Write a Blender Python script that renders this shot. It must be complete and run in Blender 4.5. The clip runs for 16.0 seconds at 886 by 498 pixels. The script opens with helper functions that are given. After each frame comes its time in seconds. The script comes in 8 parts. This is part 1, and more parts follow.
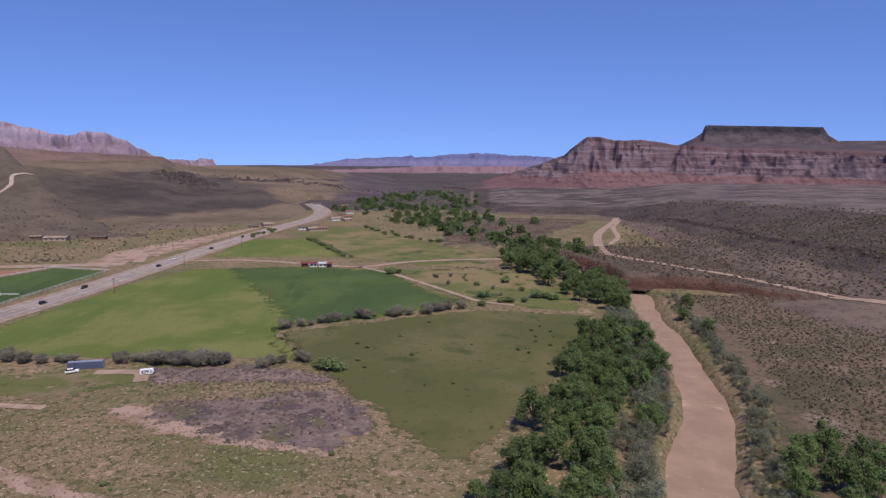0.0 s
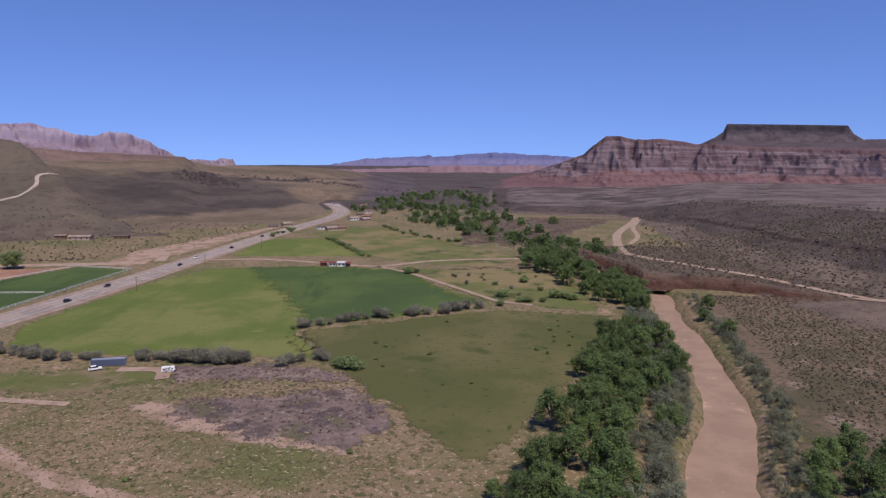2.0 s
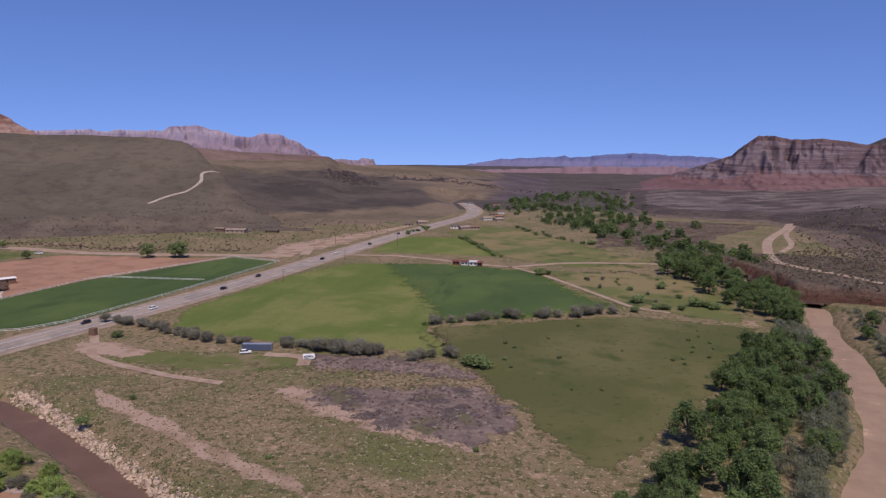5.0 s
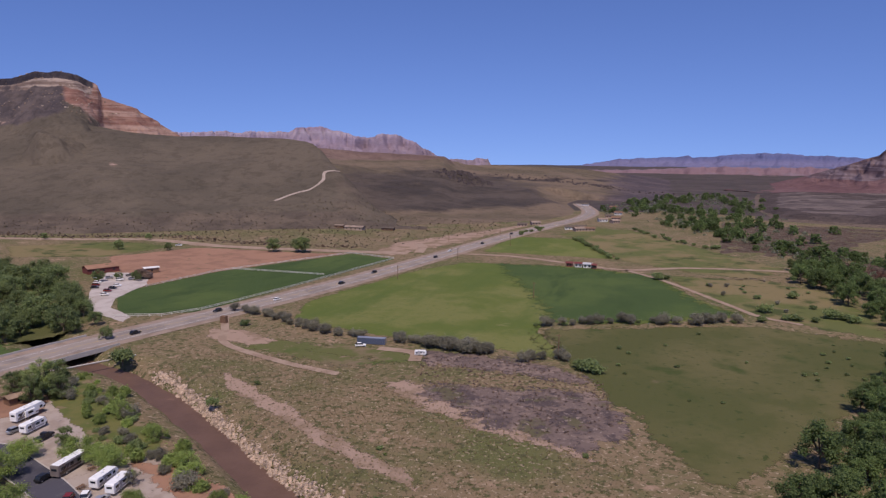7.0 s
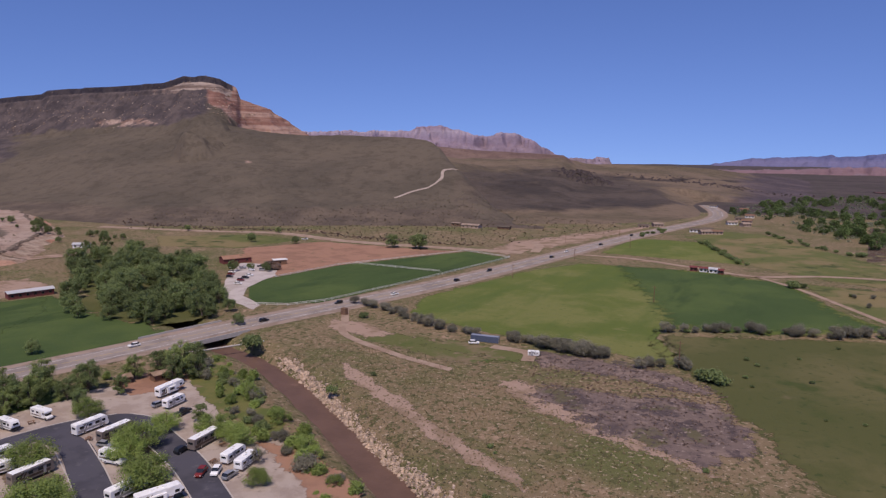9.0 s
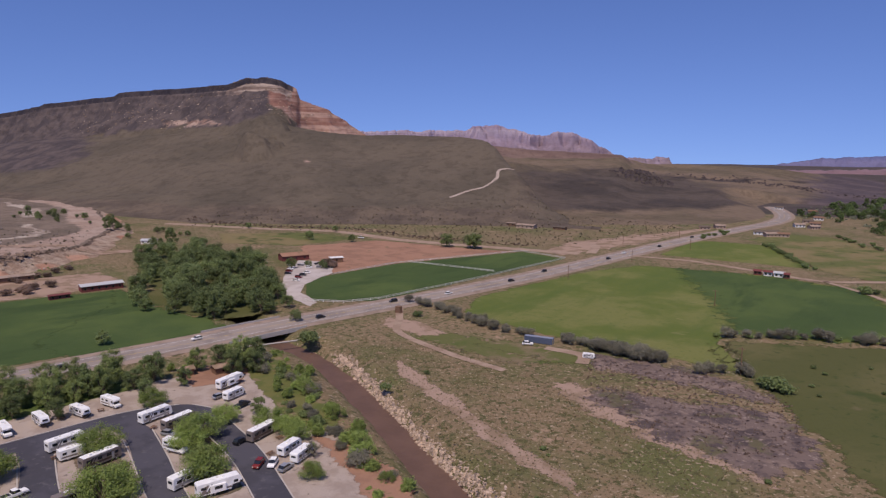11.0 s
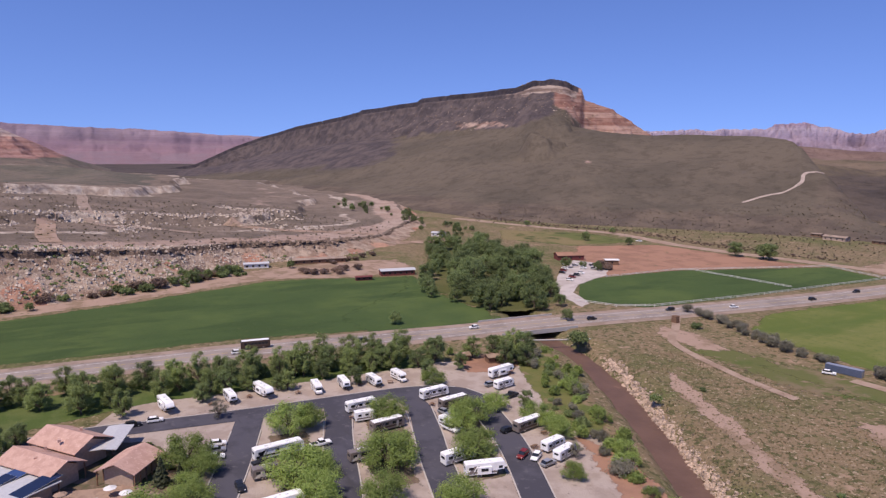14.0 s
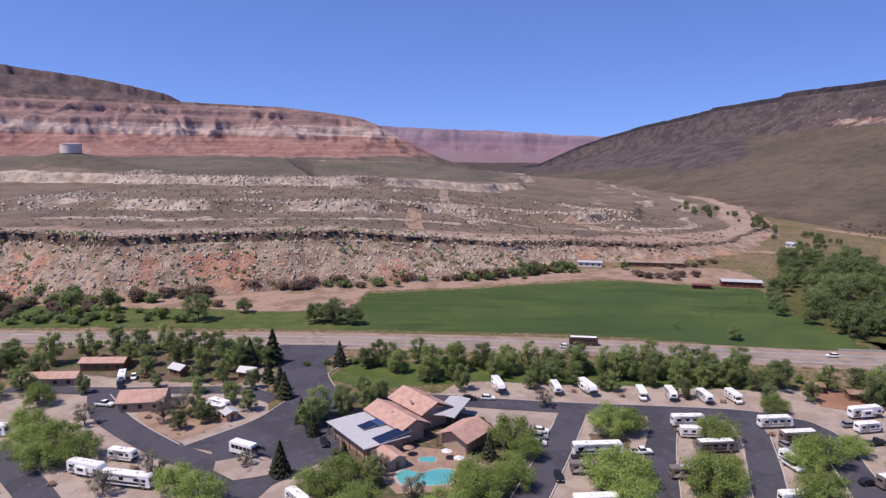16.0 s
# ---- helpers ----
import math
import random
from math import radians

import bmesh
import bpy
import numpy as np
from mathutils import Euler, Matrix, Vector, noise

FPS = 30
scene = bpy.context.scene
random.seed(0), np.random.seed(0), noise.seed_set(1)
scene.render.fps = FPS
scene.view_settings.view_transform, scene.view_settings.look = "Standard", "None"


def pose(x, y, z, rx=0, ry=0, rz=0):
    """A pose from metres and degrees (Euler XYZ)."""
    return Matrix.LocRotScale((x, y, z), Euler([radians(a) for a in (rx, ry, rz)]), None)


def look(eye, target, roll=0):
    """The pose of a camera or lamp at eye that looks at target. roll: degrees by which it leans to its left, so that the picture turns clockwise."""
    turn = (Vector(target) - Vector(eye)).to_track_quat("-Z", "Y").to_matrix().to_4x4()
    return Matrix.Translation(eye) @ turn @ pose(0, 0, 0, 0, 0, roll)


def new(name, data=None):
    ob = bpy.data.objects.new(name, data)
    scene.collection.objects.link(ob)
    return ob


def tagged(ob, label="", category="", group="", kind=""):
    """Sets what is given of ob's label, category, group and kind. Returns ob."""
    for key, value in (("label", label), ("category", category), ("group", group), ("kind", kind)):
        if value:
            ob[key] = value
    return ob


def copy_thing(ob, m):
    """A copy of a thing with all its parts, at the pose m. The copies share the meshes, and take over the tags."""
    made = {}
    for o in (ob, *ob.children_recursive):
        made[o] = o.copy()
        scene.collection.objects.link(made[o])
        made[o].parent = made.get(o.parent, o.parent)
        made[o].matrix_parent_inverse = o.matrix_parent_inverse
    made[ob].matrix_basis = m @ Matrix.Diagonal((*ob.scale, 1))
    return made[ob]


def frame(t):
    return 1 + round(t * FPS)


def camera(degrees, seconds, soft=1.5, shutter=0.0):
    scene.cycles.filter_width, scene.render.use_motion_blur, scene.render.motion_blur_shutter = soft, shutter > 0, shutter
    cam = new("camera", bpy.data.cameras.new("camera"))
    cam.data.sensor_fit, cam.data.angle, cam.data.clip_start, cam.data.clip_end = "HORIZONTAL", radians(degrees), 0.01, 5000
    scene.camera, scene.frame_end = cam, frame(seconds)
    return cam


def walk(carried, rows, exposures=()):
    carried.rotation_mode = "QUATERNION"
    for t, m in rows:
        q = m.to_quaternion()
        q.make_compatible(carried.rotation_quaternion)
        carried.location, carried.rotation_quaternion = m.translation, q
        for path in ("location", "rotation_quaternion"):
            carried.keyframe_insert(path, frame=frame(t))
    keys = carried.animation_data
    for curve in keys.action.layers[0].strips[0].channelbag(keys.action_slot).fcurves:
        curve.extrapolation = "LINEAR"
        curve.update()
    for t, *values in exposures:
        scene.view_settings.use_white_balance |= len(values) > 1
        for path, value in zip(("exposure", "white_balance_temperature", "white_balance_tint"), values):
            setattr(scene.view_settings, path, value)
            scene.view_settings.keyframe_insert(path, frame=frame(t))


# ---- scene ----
cam = camera(66.9, 16.0, soft=1.3)
PATH = [
    (0.0, 81.98, -0.23, 0.07),
    (0.5, 81.99, -0.23, 0.48),
    (1.0, 81.97, -0.18, 0.80),
    (1.5, 81.97, -0.12, 1.06),
    (2.0, 81.94, -0.11, 1.63),
    (2.5, 81.91, -0.16, 3.62),
    (3.0, 81.91, -0.15, 6.13),
    (3.5, 81.95, -0.19, 9.21),
    (4.0, 81.96, -0.21, 10.63),
    (6.5, 81.90, -0.25, 19.52),
    (7.0, 81.89, -0.24, 22.69),
    (7.5, 81.85, -0.28, 25.50),
    (8.0, 81.79, -0.28, 28.01),
    (8.5, 81.74, -0.30, 30.54),
    (9.0, 81.73, -0.32, 32.66),
    (11.5, 81.67, -0.32, 39.27),
    (12.0, 81.68, -0.34, 41.81),
    (12.5, 81.69, -0.33, 44.55),
    (13.0, 81.64, -0.40, 49.53),
    (13.5, 81.59, -0.41, 54.65),
    (14.0, 81.57, -0.37, 60.83),
    (14.5, 81.52, -0.35, 67.84),
    (15.0, 81.48, -0.25, 75.14),
    (15.5, 81.41, -0.27, 82.81),
    (16.0, 81.37, -0.43, 89.16),
]
walk(cam, [(t, pose(0.0, 0.0, 80.0, a, b, c)) for t, a, b, c in PATH],
     [(0.0, -0.02, 6500, 20), (4.0, -0.13, 6600, 21), (9.0, -0.29, 6750, 23), (11.5, -0.27, 6800, 22), (12.5, -0.17, 6800, 22), (13.5, -0.06, 6750, 23), (14.0, 0.09, 6700, 23), (14.5, 0.26, 6700, 23), (15.0, 0.38, 6650, 23), (15.5, 0.36, 6650, 23), (16.0, 0.13, 6600, 22)])

# ---- sky and sun ----
SUN_AZ, SUN_EL = radians(204.0), radians(60.0)   # azimuth counted leftwards from +y
to_sun = Vector((-math.sin(SUN_AZ) * math.cos(SUN_EL), math.cos(SUN_AZ) * math.cos(SUN_EL), math.sin(SUN_EL)))
world = bpy.data.worlds.new("sky")
scene.world = world
world.use_nodes = True
wn = world.node_tree
wn.nodes.clear()
sky = wn.nodes.new("ShaderNodeTexSky")
sky.sky_type, sky.sun_disc = "NISHITA", False
sky.sun_elevation, sky.sun_rotation = SUN_EL, -SUN_AZ
sky.altitude, sky.air_density, sky.dust_density, sky.ozone_density = 1100, 1.0, 0.3, 3.0
coord = wn.nodes.new("ShaderNodeTexCoord")
lift = wn.nodes.new("ShaderNodeMapping")          # clear desert air: no pale band at the horizon
lift.inputs["Location"].default_value, lift.inputs["Scale"].default_value = (0, 0, 0.125), (1, 1, 0.875)
wn.links.new(coord.outputs["Generated"], lift.inputs[0])
wn.links.new(lift.outputs[0], sky.inputs[0])
tint = wn.nodes.new("ShaderNodeMix")
tint.data_type, tint.blend_type = "RGBA", "MULTIPLY"
tint.inputs[0].default_value = 1.0
tint.inputs[7].default_value = (0.615, 0.76, 1.13, 1)
wn.links.new(sky.outputs[0], tint.inputs[6])
bg = wn.nodes.new("ShaderNodeBackground")
bg.inputs["Strength"].default_value = 0.127
wo = wn.nodes.new("ShaderNodeOutputWorld")
wn.links.new(tint.outputs[2], bg.inputs[0])
wn.links.new(bg.outputs[0], wo.inputs[0])
sun = new("sun", bpy.data.lights.new("sun", "SUN"))
sun.data.energy, sun.data.angle, sun.data.color = 4.0, radians(0.53), (1.0, 0.94, 0.82)
sun.matrix_world = look(to_sun * 500, (0, 0, 0))

# ---- noise and shapes in plan ----


def vnoise(x, y, seed=0):
    """Smooth value noise, 0 to 1, period one unit."""
    xi, yi = np.floor(x).astype(np.int64), np.floor(y).astype(np.int64)
    u, v = x - xi, y - yi
    u, v = u * u * (3 - 2 * u), v * v * (3 - 2 * v)

    def corner(a, b):
        n = (a * 374761393 + b * 668265263 + seed * 1442695041) & 0xFFFFFFFF
        n = ((n ^ (n >> 13)) * 1274126177) & 0xFFFFFFFF
        return ((n ^ (n >> 16)) & 0xFFFF) / 65535.0
    return ((corner(xi, yi) * (1 - u) + corner(xi + 1, yi) * u) * (1 - v)
            + (corner(xi, yi + 1) * (1 - u) + corner(xi + 1, yi + 1) * u) * v)


def fbm(x, y, seed=0, octaves=4, gain=0.5):
    total, amp, norm = 0.0, 1.0, 0.0
    for o in range(octaves):
        total = total + amp * vnoise(x * 2 ** o, y * 2 ** o, seed + 17 * o)
        norm += amp
        amp *= gain
    return total / norm


def ridged(x, y, seed=0, octaves=4):
    total, amp, norm = 0.0, 1.0, 0.0
    for o in range(octaves):
        total = total + amp * (1 - np.abs(2 * vnoise(x * 2 ** o, y * 2 ** o, seed + 13 * o) - 1))
        norm += amp
        amp *= 0.5
    return total / norm


def at(az, r):
    """Plan point at an azimuth in degrees (leftwards from +y) and a distance from the origin."""
    return (-math.sin(radians(az)) * r, math.cos(radians(az)) * r)


def line_dist(x, y, pts):
    best = np.full(np.shape(x), 1e9)
    for (ax, ay), (bx, by) in zip(pts, pts[1:]):
        dx, dy = bx - ax, by - ay
        s = np.clip(((x - ax) * dx + (y - ay) * dy) / (dx * dx + dy * dy), 0, 1)
        best = np.minimum(best, np.hypot(x - ax - s * dx, y - ay - s * dy))
    return best


def poly_dist(x, y, pts):
    """Signed distance to a closed outline: negative inside."""
    ring = list(pts) + [pts[0]]
    inside = np.zeros(np.shape(x), bool)
    for (ax, ay), (bx, by) in zip(ring, ring[1:]):
        if ay != by:
            inside ^= ((ay > y) != (by > y)) & (x < (bx - ax) * (y - ay) / (by - ay) + ax)
    d = line_dist(x, y, ring)
    return np.where(inside, -d, d)


def smooth(pts, steps=6):
    """A Catmull-Rom line through the points."""
    p = [np.array(q, float) for q in pts]
    p = [2 * p[0] - p[1]] + p + [2 * p[-1] - p[-2]]
    out = []
    for a, b, c, d in zip(p, p[1:], p[2:], p[3:]):
        for k in range(steps):
            t = k / steps
            out.append(tuple(0.5 * (2 * b + (c - a) * t + (2 * a - 5 * b + 4 * c - d) * t * t + (3 * b - a - 3 * c + d) * t ** 3)))
    out.append(tuple(p[-2]))
    return out


# ---- materials ----


def nodes_of(name, rough=0.9, metal=0.0, spec=0.2):
    m = bpy.data.materials.new(name)
    m.use_nodes = True
    nt = m.node_tree
    b = nt.nodes["Principled BSDF"]
    b.inputs["Roughness"].default_value, b.inputs["Metallic"].default_value = rough, metal
    b.inputs["Specular IOR Level"].default_value = spec
    return m, nt, b


def place_node(nt, scale=1.0):
    geo = nt.nodes.new("ShaderNodeNewGeometry")
    return geo.outputs["Position"]


def noise_node(nt, coord, scale, detail=4.0, rough=0.6, seed=0.0, stretch=None):
    mp = nt.nodes.new("ShaderNodeMapping")
    mp.inputs["Location"].default_value = (seed * 37.1, seed * 17.7, seed * 5.3)
    s = stretch or (1, 1, 1)
    mp.inputs["Scale"].default_value = (scale * s[0], scale * s[1], scale * s[2])
    nt.links.new(coord, mp.inputs[0])
    n = nt.nodes.new("ShaderNodeTexNoise")
    n.inputs["Scale"].default_value, n.inputs["Detail"].default_value, n.inputs["Roughness"].default_value = 1.0, detail, rough
    nt.links.new(mp.outputs[0], n.inputs["Vector"])
    return n.outputs["Fac"]


def step_node(nt, fac, lo, hi):
    r = nt.nodes.new("ShaderNodeMapRange")
    r.interpolation_type = "SMOOTHSTEP"
    r.inputs["From Min"].default_value, r.inputs["From Max"].default_value = lo, hi
    nt.links.new(fac, r.inputs["Value"])
    return r.outputs[0]


def mix_node(nt, fac, a, b):
    m = nt.nodes.new("ShaderNodeMix")
    m.data_type = "RGBA"
    for sock, v in ((m.inputs[0], fac), (m.inputs[6], a), (m.inputs[7], b)):
        if hasattr(v, "node"):
            nt.links.new(v, sock)
        elif isinstance(v, (tuple, list)):
            sock.default_value = (*v, 1)
        else:
            sock.default_value = v
    return m.outputs[2]


def bump_node(nt, b, fac, strength, dist):
    bp = nt.nodes.new("ShaderNodeBump")
    bp.inputs["Strength"].default_value, bp.inputs["Distance"].default_value = strength, dist
    nt.links.new(fac, bp.inputs["Height"])
    nt.links.new(bp.outputs[0], b.inputs["Normal"])


def soil(name, layers, rough=0.95, bump=(0.5, 1.5, 0.3), spec=0.1):
    """layers: a base colour, then (colour, noise scale, lo, hi[, stretch]) laid over one another."""
    m, nt, b = nodes_of(name, rough, spec=spec)
    pos = place_node(nt)
    col = layers[0]
    for i, lay in enumerate(layers[1:]):
        n = noise_node(nt, pos, lay[1], 5.0, 0.62, i + 1.0, lay[4] if len(lay) > 4 else None)
        col = mix_node(nt, step_node(nt, n, lay[2], lay[3]), col, lay[0])
    nt.links.new(col, b.inputs["Base Color"])
    bump_node(nt, b, noise_node(nt, pos, bump[0], 6.0, 0.7, 9.0), bump[1], bump[2])
    return m


def plain(name, color, rough=0.6, metal=0.0, spec=0.3, vary=0.12, scale=1.5):
    m, nt, b = nodes_of(name, rough, metal, spec)
    n = noise_node(nt, place_node(nt), scale, 5.0, 0.65, 2.0)
    dark = tuple(c * (1 - vary) for c in color)
    lite = tuple(min(1, c * (1 + vary)) for c in color)
    nt.links.new(mix_node(nt, step_node(nt, n, 0.3, 0.7), dark, lite), b.inputs["Base Color"])
    return m


def strata(name, bands, z0, z1, scrub, scrub_slope=(0.80, 0.95), wobble=6.0, speck=0.06, dip=None, blotch=None, beds=0.42, grit=0.5):
    """Layered rock: a colour ramp over height, with scrub where the ground lies flatter."""
    m, nt, b = nodes_of(name, 0.95, spec=0.08)
    geo = nt.nodes.new("ShaderNodeNewGeometry")
    pos = geo.outputs["Position"]
    sep = nt.nodes.new("ShaderNodeSeparateXYZ")
    nt.links.new(pos, sep.inputs[0])
    wob = nt.nodes.new("ShaderNodeMath")
    wob.operation = "MULTIPLY_ADD"
    nt.links.new(noise_node(nt, pos, 0.012, 4.0, 0.6, 3.0), wob.inputs[0])
    wob.inputs[1].default_value = wobble
    if dip:                                     # beds that lean: (x, y, lift)
        dot = nt.nodes.new("ShaderNodeVectorMath")
        dot.operation = "DOT_PRODUCT"
        dot.inputs[1].default_value = (dip[0], dip[1], 1.0)
        nt.links.new(pos, dot.inputs[0])
        lift = nt.nodes.new("ShaderNodeMath")
        lift.inputs[1].default_value = dip[2]
        nt.links.new(dot.outputs["Value"], lift.inputs[0])
        nt.links.new(lift.outputs[0], wob.inputs[2])
    else:
        nt.links.new(sep.outputs[2], wob.inputs[2])
    rng = nt.nodes.new("ShaderNodeMapRange")
    rng.inputs["From Min"].default_value, rng.inputs["From Max"].default_value = z0 + wobble / 2, z1 + wobble / 2
    nt.links.new(wob.outputs[0], rng.inputs[0])
    ramp = nt.nodes.new("ShaderNodeValToRGB")
    els = ramp.color_ramp.elements
    for i, (p, c) in enumerate(bands):
        e = els[i] if i < 2 else els.new(p)
        e.position, e.color = p, (*c, 1)
    nt.links.new(rng.outputs[0], ramp.inputs[0])
    # fine beds
    fine = noise_node(nt, pos, 1.0, 3.0, 0.6, 5.0, (0.004, 0.004, 0.22))
    col = mix_node(nt, step_node(nt, fine, 0.35, 0.65), ramp.outputs[0], mix_node(nt, beds, ramp.outputs[0], (0.12, 0.055, 0.04)))
    nrm = nt.nodes.new("ShaderNodeSeparateXYZ")
    nt.links.new(geo.outputs["Normal"], nrm.inputs[0])
    flat = step_node(nt, nrm.outputs[2], *scrub_slope)
    patch = step_node(nt, noise_node(nt, pos, speck, 6.0, 0.75, 7.0), 0.38, 0.56)
    mul = nt.nodes.new("ShaderNodeMath")
    mul.operation = "MULTIPLY"
    nt.links.new(flat, mul.inputs[0])
    nt.links.new(patch, mul.inputs[1])
    col = mix_node(nt, mul.outputs[0], col, scrub)
    if blotch:                                  # bare or darker areas with a shape of their own
        for k, (c, sc, lo, hi) in enumerate(blotch):
            col = mix_node(nt, step_node(nt, noise_node(nt, pos, sc, 6.0, 0.6, 11.0 + k), lo, hi), col, c)
    dots = step_node(nt, noise_node(nt, pos, 0.25, 3.0, 0.6, 8.0), 0.6, 0.68)
    half = nt.nodes.new("ShaderNodeMath")
    half.operation = "MULTIPLY"
    half.inputs[1].default_value = 0.55
    nt.links.new(dots, half.inputs[0])
    col = mix_node(nt, half.outputs[0], col, tuple(c * 0.5 for c in scrub))
    # brush and broken rock at two sizes
    for value, sc, lo, hi, amount in ((0.52, 0.05, 0.50, 0.57, grit), (1.5, 0.085, 0.585, 0.63, grit * 0.9)):
        shade_of = nt.nodes.new("ShaderNodeHueSaturation")
        shade_of.inputs["Value"].default_value = value
        nt.links.new(col, shade_of.inputs["Color"])
        less = nt.nodes.new("ShaderNodeMath")
        less.operation = "MULTIPLY"
        less.inputs[1].default_value = amount
        nt.links.new(step_node(nt, noise_node(nt, pos, sc, 7.0, 0.82, 31.0 + value), lo, hi), less.inputs[0])
        col = mix_node(nt, less.outputs[0], col, shade_of.outputs[0])
    nt.links.new(col, b.inputs["Base Color"])
    bump_node(nt, b, noise_node(nt, pos, 0.08, 8.0, 0.75, 9.0), 1.0, 9.0)
    return m


def math_node(nt, op, a, b):
    m = nt.nodes.new("ShaderNodeMath")
    m.operation = op
    for sock, v in ((m.inputs[0], a), (m.inputs[1], b)):
        if hasattr(v, "node"):
            nt.links.new(v, sock)
        else:
            sock.default_value = v
    return m.outputs[0]


def zoned(name, base, zones, grit=0.5, fine=0.05, bump=(0.08, 1.0, 6.0)):
    """Ground or rock of several kinds: base and zones are (colour, colour, noise scale[, stretch]); each zone lies where a weight of the mesh says, with a ragged edge."""
    m, nt, b = nodes_of(name, 0.95, spec=0.08)
    pos = place_node(nt)

    def tone(spec, seed):
        n = noise_node(nt, pos, spec[2], 6.0, 0.65, seed, spec[3] if len(spec) > 3 else None)
        return mix_node(nt, step_node(nt, n, 0.40, 0.60), spec[0], spec[1])
    col = tone(base, 1.0)
    for k, (weight, spec, scale, amp) in enumerate(zones):
        att = nt.nodes.new("ShaderNodeAttribute")
        att.attribute_name = weight
        rag = math_node(nt, "MULTIPLY", math_node(nt, "SUBTRACT", noise_node(nt, pos, scale, 8.0, 0.72, 3.0 + k), 0.5), amp)
        col = mix_node(nt, step_node(nt, math_node(nt, "ADD", att.outputs["Fac"], rag), 0.40, 0.60), col, tone(spec, 2.0 + k))
    for value, sc, lo, hi, amount in ((0.50, fine, 0.50, 0.58, grit), (1.45, fine * 1.7, 0.58, 0.64, grit * 0.8), (0.62, fine * 5, 0.56, 0.62, grit * 0.9)):
        shade_of = nt.nodes.new("ShaderNodeHueSaturation")
        shade_of.inputs["Value"].default_value = value
        nt.links.new(col, shade_of.inputs["Color"])
        col = mix_node(nt, math_node(nt, "MULTIPLY", step_node(nt, noise_node(nt, pos, sc, 7.0, 0.8, 31.0 + value), lo, hi), amount), col, shade_of.outputs[0])
    nt.links.new(col, b.inputs["Base Color"])
    bump_node(nt, b, noise_node(nt, pos, bump[0], 8.0, 0.7, 9.0), bump[1], bump[2])
    return m


M_GROUND = soil("dry_meadow", [(0.228, 0.163, 0.097), ((0.135, 0.124, 0.054), 0.03, 0.42, 0.60), ((0.20, 0.145, 0.084), 0.12, 0.48, 0.62), ((0.34, 0.23, 0.155), 0.045, 0.60, 0.68), ((0.122, 0.124, 0.048), 0.018, 0.50, 0.68),
                               ((0.21, 0.15, 0.09), 0.25, 0.60, 0.68), ((0.092, 0.088, 0.038), 0.4, 0.53, 0.59), ((0.36, 0.275, 0.185), 0.75, 0.58, 0.63), ((0.08, 0.07, 0.034), 1.3, 0.60, 0.65)])
M_GREEN = soil("bright_hayfield", [(0.112, 0.14, 0.034), ((0.165, 0.172, 0.055), 0.022, 0.44, 0.60), ((0.095, 0.13, 0.032), 0.04, 0.5, 0.72, (1, 0.25, 1)),
                                  ((0.20, 0.195, 0.08), 0.25, 0.62, 0.74, (0.3, 1, 1)), ((0.085, 0.115, 0.03), 0.6, 0.58, 0.68)])
M_DARKGREEN = soil("deep_green_crop", [(0.058, 0.092, 0.03), ((0.082, 0.118, 0.036), 0.02, 0.4, 0.66), ((0.048, 0.078, 0.026), 0.06, 0.48, 0.66, (1, 0.3, 1)), ((0.085, 0.105, 0.04), 0.5, 0.58, 0.7)])
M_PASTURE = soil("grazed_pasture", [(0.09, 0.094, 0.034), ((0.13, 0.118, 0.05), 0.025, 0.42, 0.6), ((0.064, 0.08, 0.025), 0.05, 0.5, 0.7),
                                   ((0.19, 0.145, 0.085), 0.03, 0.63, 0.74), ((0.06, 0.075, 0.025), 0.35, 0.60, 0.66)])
M_FARFIELD = soil("weedy_field", [(0.12, 0.13, 0.045), ((0.21, 0.165, 0.08), 0.02, 0.45, 0.6), ((0.07, 0.085, 0.03), 0.05, 0.55, 0.66)])
M_GREY = soil("ploughed_debris_ground", [(0.175, 0.128, 0.108), ((0.095, 0.072, 0.068), 0.10, 0.46, 0.58), ((0.24, 0.175, 0.14), 0.07, 0.54, 0.64), ((0.12, 0.105, 0.058), 0.06, 0.56, 0.66), ((0.08, 0.06, 0.058), 0.45, 0.56, 0.62), ((0.30, 0.23, 0.19), 0.6, 0.60, 0.66)])
M_SAND = soil("pink_sand", [(0.36, 0.25, 0.185), ((0.25, 0.175, 0.115), 0.08, 0.45, 0.6), ((0.13, 0.12, 0.06), 0.25, 0.62, 0.70)])
M_RED = soil("red_earth", [(0.34, 0.19, 0.125), ((0.27, 0.15, 0.10), 0.06, 0.45, 0.6), ((0.16, 0.13, 0.07), 0.2, 0.62, 0.7)])
M_GRAVEL = soil("pale_gravel", [(0.405, 0.33, 0.275), ((0.33, 0.26, 0.212), 0.15, 0.42, 0.6), ((0.20, 0.16, 0.13), 0.4, 0.62, 0.7)])
M_DIRTROAD = soil("dirt_road", [(0.37, 0.27, 0.20), ((0.30, 0.21, 0.15), 0.15, 0.42, 0.6)])
M_ASPHALT = soil("asphalt", [(0.082, 0.078, 0.092), ((0.064, 0.061, 0.072), 0.1, 0.45, 0.6), ((0.104, 0.098, 0.108), 0.5, 0.58, 0.68), ((0.06, 0.057, 0.064), 0.05, 0.6, 0.66, (0.3, 2.0, 1.0))], 0.85, (2.0, 0.3, 0.02))
M_HIGHWAY = soil("worn_highway_asphalt", [(0.305, 0.252, 0.215), ((0.24, 0.20, 0.175), 0.08, 0.45, 0.6), ((0.36, 0.30, 0.26), 0.3, 0.58, 0.68)], 0.85, (2.0, 0.3, 0.02))
